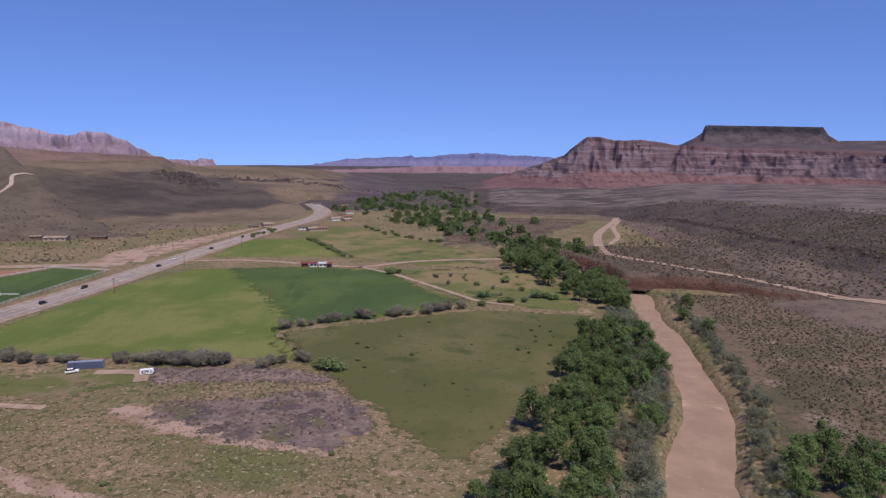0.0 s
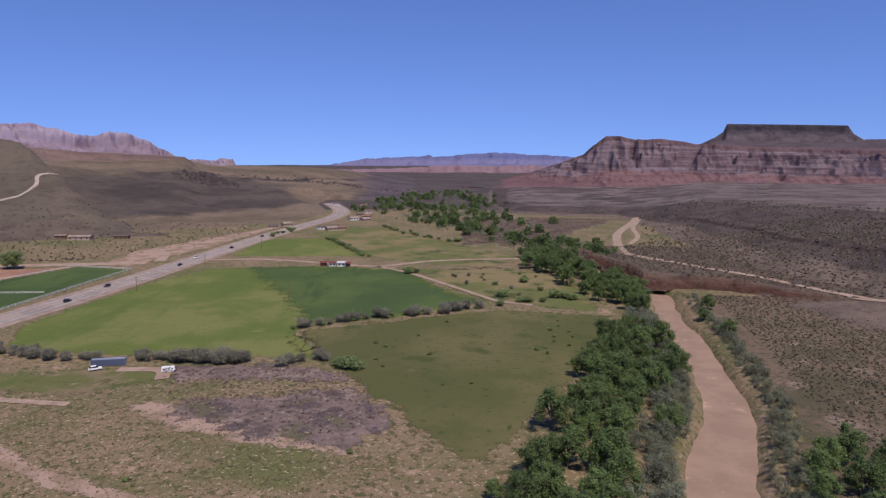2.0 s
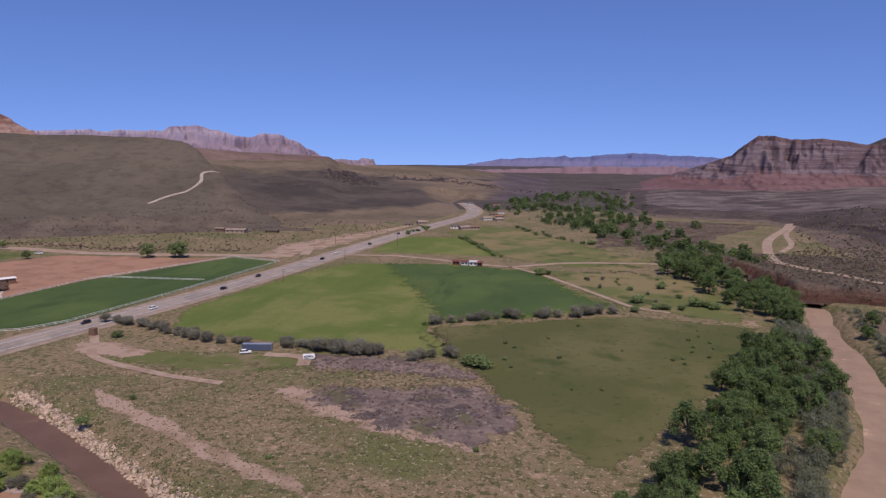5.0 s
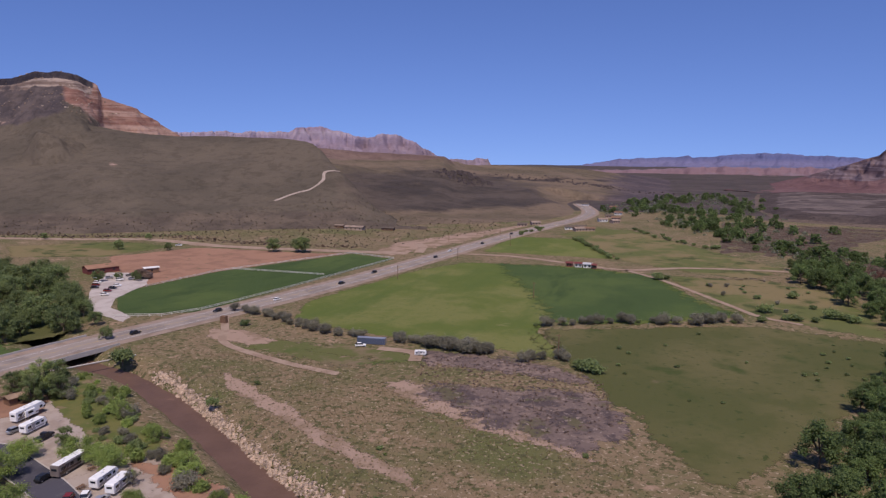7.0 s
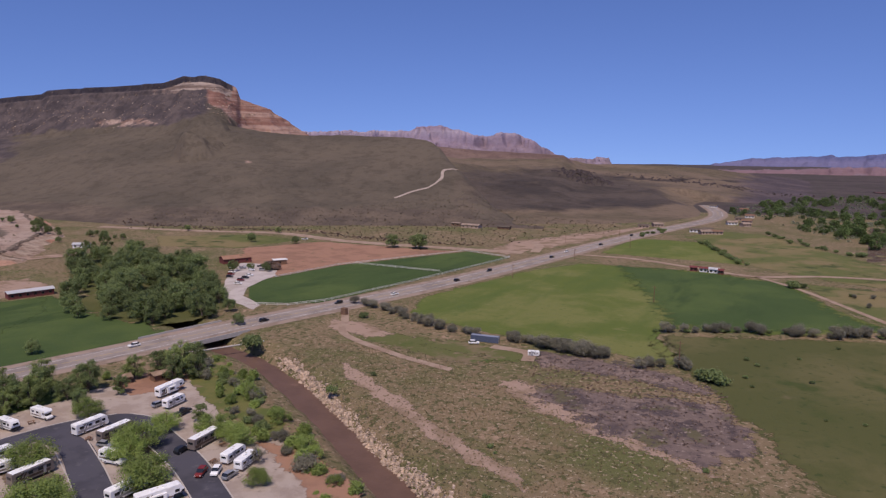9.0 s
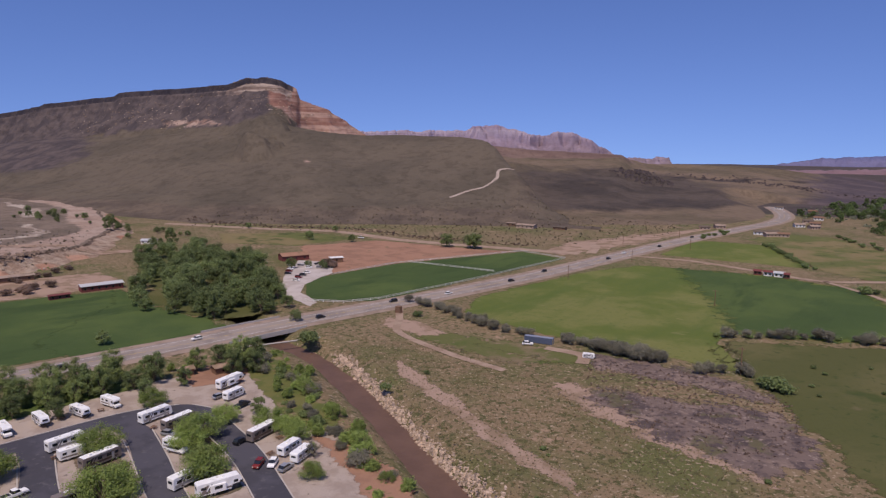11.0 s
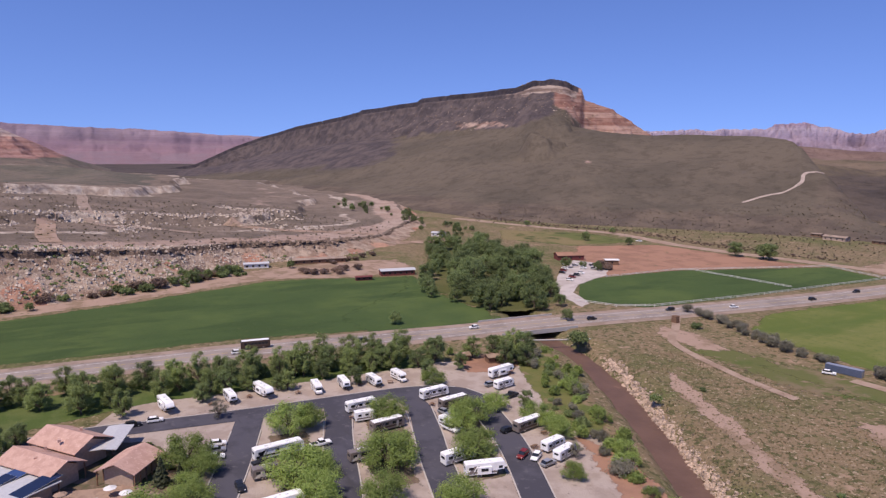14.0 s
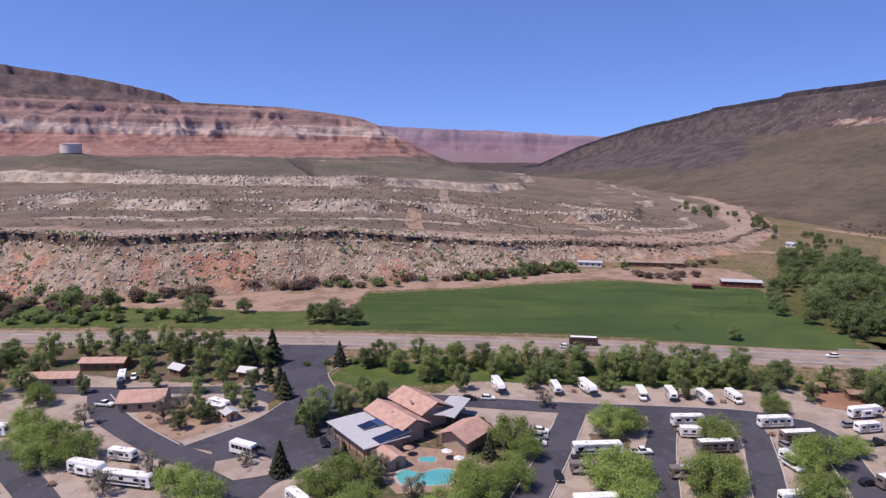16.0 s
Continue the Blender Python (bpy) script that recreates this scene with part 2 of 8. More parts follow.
M_SHOULDER = soil("gravel_shoulder", [(0.34, 0.255, 0.20), ((0.27, 0.20, 0.15), 0.15, 0.42, 0.6), ((0.14, 0.12, 0.06), 0.25, 0.6, 0.7)])
M_LAWN = soil("lawn", [(0.075, 0.108, 0.03), ((0.105, 0.13, 0.042), 0.15, 0.42, 0.62), ((0.13, 0.13, 0.055), 0.04, 0.55, 0.68)])
M_SCRUB = soil("sagebrush_flat", [(0.165, 0.115, 0.078), ((0.095, 0.08, 0.046), 0.03, 0.42, 0.62), ((0.23, 0.165, 0.125), 0.09, 0.55, 0.68),
                                 ((0.075, 0.07, 0.04), 0.45, 0.50, 0.60)])


def water(name, color, rough, scale, spec=0.4):
    m, nt, b = nodes_of(name, rough, spec=spec)
    pos = place_node(nt)
    n = noise_node(nt, pos, 0.09, 5.0, 0.65, 1.0)
    foam = step_node(nt, noise_node(nt, pos, 0.16, 6.0, 0.75, 4.0), 0.60, 0.72)
    col = mix_node(nt, step_node(nt, n, 0.35, 0.65), color, tuple(c * 0.82 for c in color))
    col = mix_node(nt, foam, col, tuple(min(1, c * 1.5) for c in color))
    nt.links.new(col, b.inputs["Base Color"])
    bump_node(nt, b, noise_node(nt, pos, scale, 4.0, 0.6, 5.0), 0.35, 0.25)
    return m


M_RIVER = water("silty_river_water", (0.33, 0.222, 0.152), 0.6, 0.5, 0.12)
M_CREEK = water("brown_creek_water", (0.15, 0.088, 0.062), 0.5, 0.7, 0.12)

# ---- ground, channels ----
CREEK = smooth([(-330, 214), (-275, 197), (-231, 183), (-204, 178.5), (-182, 170), (-146, 153.5), (-115, 136.5), (-91, 123.5), (-60, 104.5), (-30, 60), (10, -20), (60, -120)])
RIVER = smooth([(60, -220), (48, -60), (50, 60), (64, 154), (74, 180), (85, 205), (92, 234), (100, 276), (104, 303), (106, 333), (112, 365), (117, 395), (104, 432), (94, 480), (84, 540), (60, 640), (30, 720)])
HIGHWAY = smooth([(-300, -620), (-284, -330), (-273, -180), (-272, -100), (-271, -40), (-268, 5), (-263, 60), (-256, 105), (-248, 150), (-244, 185), (-238, 222), (-224, 296),
                  (-212, 384), (-204, 480), (-193, 620), (-177, 745), (-163, 850), (-172, 950), (-215, 1090)])


def channel(x, y):
    """Depth of the river and creek beds below the valley floor."""
    wob = 3.0 * (fbm(x / 14, y / 14, 5, 3) - 0.5)
    c = line_dist(x, y, CREEK) + wob
    r = (line_dist(x, y, RIVER) + wob) / np.interp(y, [140, 190, 250, 420], [1.06, 1.0, 0.80, 0.72])
    cd = np.interp(c, [0, 3.2, 6.8, 13], [-5.5, -5.2, -2.0, 0])
    rd = np.interp(r, [0, 6.5, 10.5, 17], [-5.5, -5.0, -1.6, 0])
    return np.minimum(cd, rd)


def ground_z(x, y):
    z = channel(x, y)
    far = np.clip((np.hypot(x, y) - 900) / 800, 0, 1)
    return z + far * 6 * (fbm(x / 160, y / 160, 3) - 0.5)


def grid_mesh(name, xs, ys, zs, material, keep=None):
    """A sheet from 2D arrays of points; keep: mask of the quads to draw."""
    n, m = xs.shape
    idx = np.arange(n * m).reshape(n, m)
    quads = np.stack([idx[:-1, :-1], idx[:-1, 1:], idx[1:, 1:], idx[1:, :-1]], -1)
    quads = quads[keep] if keep is not None else quads.reshape(-1, 4)
    used, inv = np.unique(quads, return_inverse=True)
    pts = np.stack([xs.ravel(), ys.ravel(), zs.ravel()], -1)[used]
    me = bpy.data.meshes.new(name)
    me.from_pydata(pts.tolist(), [], inv.reshape(-1, 4)[:, ::-1].tolist())
    me.materials.append(material)
    me.polygons.foreach_set("use_smooth", [True] * len(me.polygons))
    return new(name, me)


def sector(name, az, r, height, material, floor=None):
    """A landform over a sector of plan: azimuths az, distances r, heights by a function; parts below floor are left out."""
    a, rr = np.meshgrid(np.radians(az), r)
    x, y = -np.sin(a) * rr, np.cos(a) * rr
    z = height(x, y)
    keep = None
    if floor is not None:
        up = z > floor
        keep = up[:-1, :-1] | up[:-1, 1:] | up[1:, :-1] | up[1:, 1:]
    return grid_mesh(name, x, y, z, material, keep)


az_all = np.concatenate([np.linspace(-225, -46, 90)[:-1], np.linspace(-46, 135, 640)])
r_all = np.concatenate([np.linspace(0.5, 120, 40)[:-1], np.geomspace(120, 700, 230)[:-1], np.geomspace(700, 4950, 60)])
M_FARGROUND = soil("brown_desert_plain", [(0.092, 0.071, 0.064), ((0.066, 0.054, 0.048), 0.012, 0.42, 0.6), ((0.12, 0.093, 0.082), 0.02, 0.56, 0.7), ((0.085, 0.08, 0.055), 0.05, 0.55, 0.65)], bump=(0.05, 1.0, 1.0))
land = sector("ground", az_all, r_all, ground_z, M_GROUND)
land.data.materials.append(M_FARGROUND)
mid = np.empty(3 * len(land.data.polygons))
land.data.polygons.foreach_get("center", mid)
mx, my, mz = mid.reshape(-1, 3).T
land.data.polygons.foreach_set("material_index", (np.hypot(mx, my) + 260 * (fbm(mx / 120, my / 120, 88, 3) - 0.5) > 960).astype(np.int32))
tagged(land, "dry olive and tan valley floor with weeds and bare soil", "ground", kind="structure")


def polar(x, y):
    return np.degrees(np.arctan2(-x, y)), np.hypot(x, y)


def landform(name, az, rows, height, material, label, category, weights=None, floor=-1.0):
    """A landform over a fan of azimuths; rows gives the distances along each one, so that they crowd where the rock is steep. weights: named masks for its material."""
    a = np.asarray(az)
    rr = rows(a)
    aa = np.radians(np.broadcast_to(a, rr.shape))
    x, y = -np.sin(aa) * rr, np.cos(aa) * rr
    z = height(x, y)
    up = z > floor
    keep = up[:-1, :-1] | up[:-1, 1:] | up[1:, :-1] | up[1:, 1:]
    ob = grid_mesh(name, x, y, z, material, keep)
    if weights:
        co = np.empty(len(ob.data.vertices) * 3)
        ob.data.vertices.foreach_get("co", co)
        px, py, pz = co.reshape(-1, 3).T
        for key, w in weights(px, py, pz).items():
            ob.data.attributes.new(key, "FLOAT", "POINT").data.foreach_set("value", np.clip(np.broadcast_to(w, px.shape), -1, 2).astype(np.float32))
    return tagged(ob, label, category, kind="structure")


def crowd(spans):
    """Distances joined from (start, end, count) spans, each a function of azimuth."""
    def rows(a):
        out = []
        for lo, hi, n in spans:
            t = (np.arange(n) / n)[:, None]
            out.append(lo(a) * (1 - t) + hi(a) * t)
        out.append(spans[-1][1](a)[None])
        return np.concatenate(out)
    return rows


def lerp(*pairs):
    """A function of azimuth through (azimuth, value) pairs."""
    p = sorted(pairs)
    xs, ys = [q[0] for q in p], [q[1] for q in p]
    return lambda a: np.interp(a, xs, ys)


def lift(el, r):
    """Height at a distance that stands at an angle over the eye."""
    return 80 + r * np.tan(np.radians(el))


def feathered(m):
    """The same ground with a ragged edge: thinning out where the sheet's border weight falls to nought."""
    name = m.name + "_ragged"
    if name in bpy.data.materials:
        return bpy.data.materials[name]
    m = m.copy()
    m.name = name
    nt = m.node_tree
    att = nt.nodes.new("ShaderNodeAttribute")
    att.attribute_name = "border"
    n = noise_node(nt, place_node(nt), 0.16, 8.0, 0.78, 6.0)
    add = nt.nodes.new("ShaderNodeMath")
    add.operation = "MULTIPLY_ADD"
    nt.links.new(att.outputs["Fac"], add.inputs[0])
    add.inputs[1].default_value = 1.25
    nt.links.new(math_node(nt, "SUBTRACT", math_node(nt, "MULTIPLY", n, 2.6), 0.8), add.inputs[2])
    clear = nt.nodes.new("ShaderNodeBsdfTransparent")
    mix = nt.nodes.new("ShaderNodeMixShader")
    nt.links.new(step_node(nt, add.outputs[0], 1.05, 1.20), mix.inputs[0])
    nt.links.new(clear.outputs[0], mix.inputs[1])
    nt.links.new(nt.nodes["Principled BSDF"].outputs[0], mix.inputs[2])
    nt.links.new(mix.outputs[0], nt.nodes["Material Output"].inputs[0])
    return m


def flat_sheet(name, pts, z, material, label, category, wob=1.2, step=4.0, seed=1, feather=0.0):
    """A flat patch of ground with an uneven edge; feather: metres over which it thins out."""
    ring, out = list(pts) + [pts[0]], []
    for (ax, ay), (bx, by) in zip(ring, ring[1:]):
        n = max(1, int(math.hypot(bx - ax, by - ay) / step))
        for k in range(n):
            out.append((ax + (bx - ax) * k / n, ay + (by - ay) * k / n))
    p = np.array(out)
    p = p + wob * 2 * np.stack([fbm(p[:, 0] / 9, p[:, 1] / 9, seed, 3) - 0.5, fbm(p[:, 0] / 9, p[:, 1] / 9, seed + 50, 3) - 0.5], -1)
    n = len(p)
    if feather:
        cell = min(3.0, max(1.0, feather / 3))
        lo, hi = p.min(0) - feather, p.max(0) + feather
        gx, gy = np.meshgrid(np.arange(lo[0], hi[0] + cell, cell), np.arange(lo[1], hi[1] + cell, cell), indexing="ij")
        d = poly_dist(gx, gy, [tuple(q) for q in p.tolist()])
        near = d < feather * 0.5
        keep = near[:-1, :-1] | near[:-1, 1:] | near[1:, :-1] | near[1:, 1:]
        ob = grid_mesh(name, gx, gy, np.full(gx.shape, z), feathered(material), keep)
        me = ob.data
        if me.polygons[0].normal.z < 0:
            me.flip_normals()
        co = np.empty(len(me.vertices) * 3)
        me.vertices.foreach_get("co", co)
        co = co.reshape(-1, 3)
        dv = poly_dist(co[:, 0], co[:, 1], [tuple(q) for q in p.tolist()])
        me.attributes.new("border", "FLOAT", "POINT").data.foreach_set("value", np.clip(0.5 - dv / feather, 0, 1))
        return tagged(ob, label, category, kind="structure")
    me = bpy.data.meshes.new(name)
    me.from_pydata([(a, b, z) for a, b in p.tolist()], [], [list(range(n))])
    if me.polygons[len(me.polygons) - 1].normal.z < 0:
        me.flip_normals()
    me.materials.append(material)
    return tagged(new(name, me), label, category, kind="structure")


def ribbon_mesh(name, pts, width, z, material, offset=0.0, thick=0.0):
    """A strip along a line; z may be a function of x, y."""
    p = np.array(pts, float)
    t = np.gradient(p, axis=0)
    t /= np.linalg.norm(t, axis=1)[:, None]
    nrm = np.stack([-t[:, 1], t[:, 0]], -1)
    v, f = [], []
    for k, (q, m) in enumerate(zip(p, nrm)):
        for s in (offset + width / 2, offset - width / 2):
            w = q + m * s
            v.append((w[0], w[1], z(w[0], w[1]) if callable(z) else z))
    for k in range(len(p) - 1):
        f.append((2 * k, 2 * k + 1, 2 * k + 3, 2 * k + 2))
    if thick:
        n = len(v)
        v += [(a, b, c - thick) for a, b, c in v]
        for k in range(len(p) - 1):
            a = 2 * k
            f += [(a + n, a + 2 + n, a + 3 + n, a + 1 + n), (a, a + 2, a + 2 + n, a + n), (a + 1, a + 1 + n, a + 3 + n, a + 3)]
    me = bpy.data.meshes.new(name)
    me.from_pydata(v, [], f)
    me.materials.append(material)
    return new(name, me)


def road(name, pts, width, z, material, label, steps=6):
    return tagged(ribbon_mesh(name, smooth(pts, steps), width, z, material), label, "road", kind="structure")


tagged(ribbon_mesh("water", RIVER, 24, -3.6, M_RIVER), "wide silty pale brown river with small rapids", "river", kind="structure")
tagged(ribbon_mesh("water", CREEK, 17, -4.0, M_CREEK), "narrow reddish brown creek between rubble banks", "creek", kind="structure")

# ---- fields and bare patches ----
M_MULCH = soil("brown_mulch", [(0.16, 0.115, 0.08), ((0.085, 0.095, 0.04), 0.12, 0.45, 0.62), ((0.25, 0.18, 0.13), 0.3, 0.56, 0.68)])
flat_sheet("field", [(-205, 302), (-193, 413), (-174, 459), (-91, 475), (-41, 457), (-8, 390), (14, 360), (-24, 327), (-76, 309), (-75, 294), (-56, 256), (-78, 256), (-140, 256), (-190, 266)],
           0.06, M_GREEN, "bright green hayfield beside the highway", "field", feather=6)
flat_sheet("field", [(-149, 463), (-91, 472), (-42, 454), (-9, 386), (8, 362), (-26, 330), (-72, 316), (-92, 356)], 0.12, M_DARKGREEN, "darker green irrigated part of the hayfield", "field", 3.0, feather=26)
flat_sheet("field", [(-72, 294), (-23, 321), (19, 340), (72, 328), (61, 286), (34, 222), (16, 184), (5, 163), (-14, 190), (-32, 221), (-54, 254)], 0.06, M_PASTURE,
           "olive green pasture with scattered low bushes", "field", 2.0, feather=12)
flat_sheet("field", [(-181, 518), (-184, 625), (-125, 632), (-73, 521)], 0.06, M_GREEN, "narrow green field by the farm track", "field", feather=5)
flat_sheet("field", [(-150, 660), (-130, 735), (-90, 730), (-13, 608), (43, 524), (20, 470), (-10, 480), (-36, 494), (-73, 521), (-121, 632)], 0.06, M_FARFIELD,
           "weedy brown and green far field", "field", 3.0, feather=12)
flat_sheet("field", [(15, 365), (-5, 395), (-32, 462), (30, 470), (60, 440), (72, 390), (70, 335)], 0.06, M_FARFIELD, "rough grass with bushes by the trees", "field", 3.0, feather=10)
flat_sheet("field", [(-62, 214), (-40, 222), (-28, 210), (-20, 192), (-30, 174), (-58, 180), (-90, 196), (-88, 208)], 0.07, M_GREY,
           "greyish purple ploughed ground littered with debris", "field", 3.5, feather=16)
flat_sheet("field", [(-318, 276), (-313, 354), (-272, 462), (-229, 452), (-242, 258), (-272, 236)], 0.06, M_DARKGREEN, "smooth dark green paddock behind a white fence", "field", 0.5)
flat_sheet("field", [(-434, 372), (-410, 440), (-300, 452), (-276, 464), (-314, 356), (-320, 290), (-345, 300)], 0.05, M_RED, "bare red earth riding yard", "ground", feather=6)
M_YARD = soil("white_gravel", [(0.50, 0.44, 0.40), ((0.42, 0.36, 0.32), 0.12, 0.42, 0.6), ((0.33, 0.27, 0.23), 0.4, 0.60, 0.7)])
flat_sheet("gravel", [(-378, 322), (-352, 332), (-322, 302), (-306, 264), (-290, 247), (-264, 237), (-260, 228), (-300, 240), (-330, 268), (-352, 290)], 0.09, M_YARD, "white gravel parking yard", "ground")
flat_sheet("lawn", [(-300, 112), (-266, 112), (-258, 150), (-256, 172), (-276, 184), (-310, 176), (-350, 184), (-384, 188), (-340, 164)], 0.075, M_DARKGREEN, "green weedy ground before the old cottonwoods", "ground", 3.0, feather=10)
M_BANK = soil("rank_bank_grass", [(0.15, 0.145, 0.05), ((0.105, 0.125, 0.038), 0.08, 0.42, 0.60), ((0.22, 0.165, 0.095), 0.12, 0.56, 0.66)])
flat_sheet("lawn", [(-214, 168), (-190, 156.5), (-155, 140.5), (-130, 127.5), (-148, 122), (-172, 131), (-192, 140), (-212, 152)], 0.07, M_BANK, "rank yellow-green grass on the creek bank", "ground", 2.0, feather=4)
flat_sheet("sand", [(-216, 128), (-200, 122), (-190, 134), (-200, 146), (-216, 146)], 0.065, M_RED, "bare orange soil round the picnic shelters", "ground", 2.0, feather=5)
flat_sheet("field", [(-306, -100), (-320, -40), (-362, -36), (-372, 11), (-402, 104), (-378, 186), (-330, 165), (-292, 168), (-268, 122), (-282, 60), (-288, -26), (-290, -92)], 0.06, M_DARKGREEN,
           "long dark green crop field below the cliff", "field", 2.0, feather=5)
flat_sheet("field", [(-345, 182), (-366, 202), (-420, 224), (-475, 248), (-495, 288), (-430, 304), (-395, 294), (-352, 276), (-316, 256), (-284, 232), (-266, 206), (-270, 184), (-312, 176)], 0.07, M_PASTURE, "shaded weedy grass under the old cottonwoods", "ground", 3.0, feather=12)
flat_sheet("field", [(-334, -260), (-328, -187), (-325, -138), (-322, -90), (-316, -36), (-288, -36), (-290, -132), (-290, -260)], 0.065, M_LAWN, "green verge field by the highway", "field", 2.0, feather=6)
flat_sheet("field", [(-560, 380), (-500, 440), (-430, 440), (-440, 370), (-500, 340)], 0.06, M_FARFIELD, "pale green far paddock", "field", 2.0, feather=10)
flat_sheet("sand", [(-168, 190), (-150, 182), (-116, 164), (-88, 152), (-66, 142), (-62, 137), (-90, 146), (-122, 160), (-152, 176)], 0.05, M_SAND, "strip of pale pink sand along the bank", "sand", 3.0, feather=5)
flat_sheet("sand", [(-214, 236), (-196, 238), (-160, 228), (-166, 218), (-190, 222), (-205, 224)], 0.05, M_SAND, "bare sandy pullout", "sand", 2.0, feather=6)
M_WEEDY = soil("patchy_green_weeds", [(0.12, 0.125, 0.045), ((0.20, 0.15, 0.09), 0.06, 0.48, 0.62), ((0.09, 0.115, 0.034), 0.05, 0.50, 0.62), ((0.25, 0.18, 0.12), 0.2, 0.58, 0.68)])
flat_sheet("sand", [(-152, 222), (-112, 224), (-100, 236), (-128, 240), (-150, 236)], 0.06, M_WEEDY, "bright green weeds round the container", "ground", 2.5, feather=12)
flat_sheet("sand", [(-180, 216), (-130, 212), (-118, 222), (-150, 234), (-172, 232)], 0.055, M_WEEDY, "green weedy ground beside the track", "ground", 2.5, feather=12)
flat_sheet("sand", [(-240, 470), (-222, 540), (-212, 640), (-200, 735), (-206, 742), (-236, 640), (-270, 540), (-262, 486)], 0.05, M_SAND, "bare cut bank beside the highway", "ground", 4.0, feather=14)
flat_sheet("campground", [(-226, 12), (-220, 110), (-205, 142), (-180, 145), (-150, 134), (-116, 118), (-70, 100), (-60, 20), (-120, -10), (-140, -130), (-200, -140), (-240, -140), (-240, -62), (-196, -50), (-190, -10)],
           0.05, M_GRAVEL, "pale gravel ground of the camping pitches", "ground", 1.0)
flat_sheet("lawn", [(-246, -30), (-238, 40), (-226, 110), (-214, 112), (-222, 14), (-214, -20), (-224, -36)], 0.07, M_LAWN, "mown lawn between the highway trees and pitches", "lawn", 1.0, feather=3)
flat_sheet("sand", [(-142, 121), (-128, 118), (-104, 108), (-84, 98), (-80, 104), (-100, 116), (-122, 125)], 0.06, M_RED, "red bare soil along the creek", "ground", 2.5, feather=5)

flat_sheet("field", [(-112, 243), (-67, 247), (-44, 238), (-40, 228), (-66, 228), (-100, 228)], 0.065, M_GREY, "thin grey-purple weeds below the hedge", "ground", 2.0, feather=16)
flat_sheet("sand", [(-100, 208), (-86, 202), (-58, 186), (-30, 176), (-28, 170), (-60, 176), (-92, 190), (-104, 198)], 0.055, M_SAND, "bare pinkish soil along the debris ground", "ground", 2.0, feather=14)
flat_sheet("garden", [(-212, -26), (-200, -4), (-192, 14), (-176, 22), (-150, 22), (-130, 10), (-128, -24), (-160, -26), (-186, -30)], 0.09, M_MULCH, "brown mulched garden round the lodge", "ground", 1.0, feather=3)
flat_sheet("garden", [(-206, -98), (-170, -72), (-190, -58), (-206, -66)], 0.09, M_SAND, "gravel bed round the office", "ground", 0.6, feather=2)
flat_sheet("garden", [(-236, -150), (-222, -100), (-218, -66), (-240, -62), (-262, -90), (-262, -150)], 0.07, M_MULCH, "shaded brown ground under the trees", "ground", 1.0, feather=4)
for cx, cy in ((-171, 50), (-147, 47), (-172, 78), (-147, 68), (-160, 99), (-140, 90)):
    flat_sheet("garden", [(cx - 9, cy - 5), (cx + 10, cy - 8), (cx + 11, cy + 2), (cx - 8, cy + 5)], 0.075, M_MULCH, "planted strip between camping pitches", "ground", 1.0, feather=3)

flat_sheet("sand", [(-330, -250), (-345, -150), (-376, -100), (-386, -48), (-404, 0), (-416, 48), (-440, 98), (-452, 170), (-440, 206), (-402, 204), (-388, 160), (-408, 104), (-378, 11), (-368, -36), (-326, -42), (-314, -110), (-322, -190)], 0.055, M_SAND, "strip of bare pinkish dirt below the cliff", "ground", 3.0, feather=6)

# ---- roads ----
highway = road("highway", HIGHWAY[::2], 24, 0.14, M_SHOULDER, "two lane highway with wide gravel shoulders", 2)
asphalt = ribbon_mesh("asphalt", HIGHWAY, 14.5, 0.24, M_HIGHWAY)
asphalt.parent = highway
M_LINE_W = plain("white_road_paint", (0.62, 0.6, 0.56), 0.7)
M_LINE_Y = plain("yellow_road_paint", (0.55, 0.38, 0.08), 0.7)
for nm, off, mt in (("edge_line", 5.2, M_LINE_W), ("edge_line", -5.2, M_LINE_W), ("centre_line", 0.0, M_LINE_Y)):
    ribbon_mesh(nm, HIGHWAY, 0.22, 0.25, mt, off).parent = highway
road("farm_track", [(-199, 497), (-150, 502), (-100, 486), (-60, 474), (-20, 500), (40, 512), (66, 508)], 6, 0.2, M_DIRTROAD, "pale dirt farm track to the cabins")
road("farm_track", [(-60, 474), (-30, 440), (5, 385), (20, 362), (38, 352)], 3.5, 0.2, M_DIRTROAD, "faint dirt track along the field edge")
road("dirt_path", [(-222, 255), (-206, 236), (-190, 218), (-154, 207), (-126, 203)], 3.6, 0.18, M_DIRTROAD, "sandy footpath from the highway")
road("dirt_path", [(-128, 238), (-112, 238), (-107, 228)], 5, 0.19, M_DIRTROAD, "short dirt drive beside the container")
road("dirt_road", [(-680, 395), (-560, 432), (-487, 462), (-400, 455), (-335, 462), (-270, 475), (-232, 482)], 13, 0.17, M_DIRTROAD, "dirt road along the foot of the hill")
road("dirt_path", [(-226, 490), (-238, 525), (-252, 545)], 8, 0.19, M_DIRTROAD, "short dirt spur climbing off the highway")
camp = "dark asphalt campground lane"
road("lane", [(-206, -24), (-205, 0), (-202, 18), (-198, 44), (-195, 74), (-192, 96), (-186, 108), (-176, 111), (-160, 107), (-140, 101), (-110, 88), (-70, 72)], 8.5, 0.16, M_ASPHALT, camp)
road("lane", [(-197, 44), (-168, 33), (-142, 22), (-110, 8), (-80, -5)], 8, 0.17, M_ASPHALT, camp)
road("lane", [(-195, 70), (-180, 66), (-165, 60), (-144, 53.5), (-110, 42), (-80, 30)], 8, 0.175, M_ASPHALT, camp)
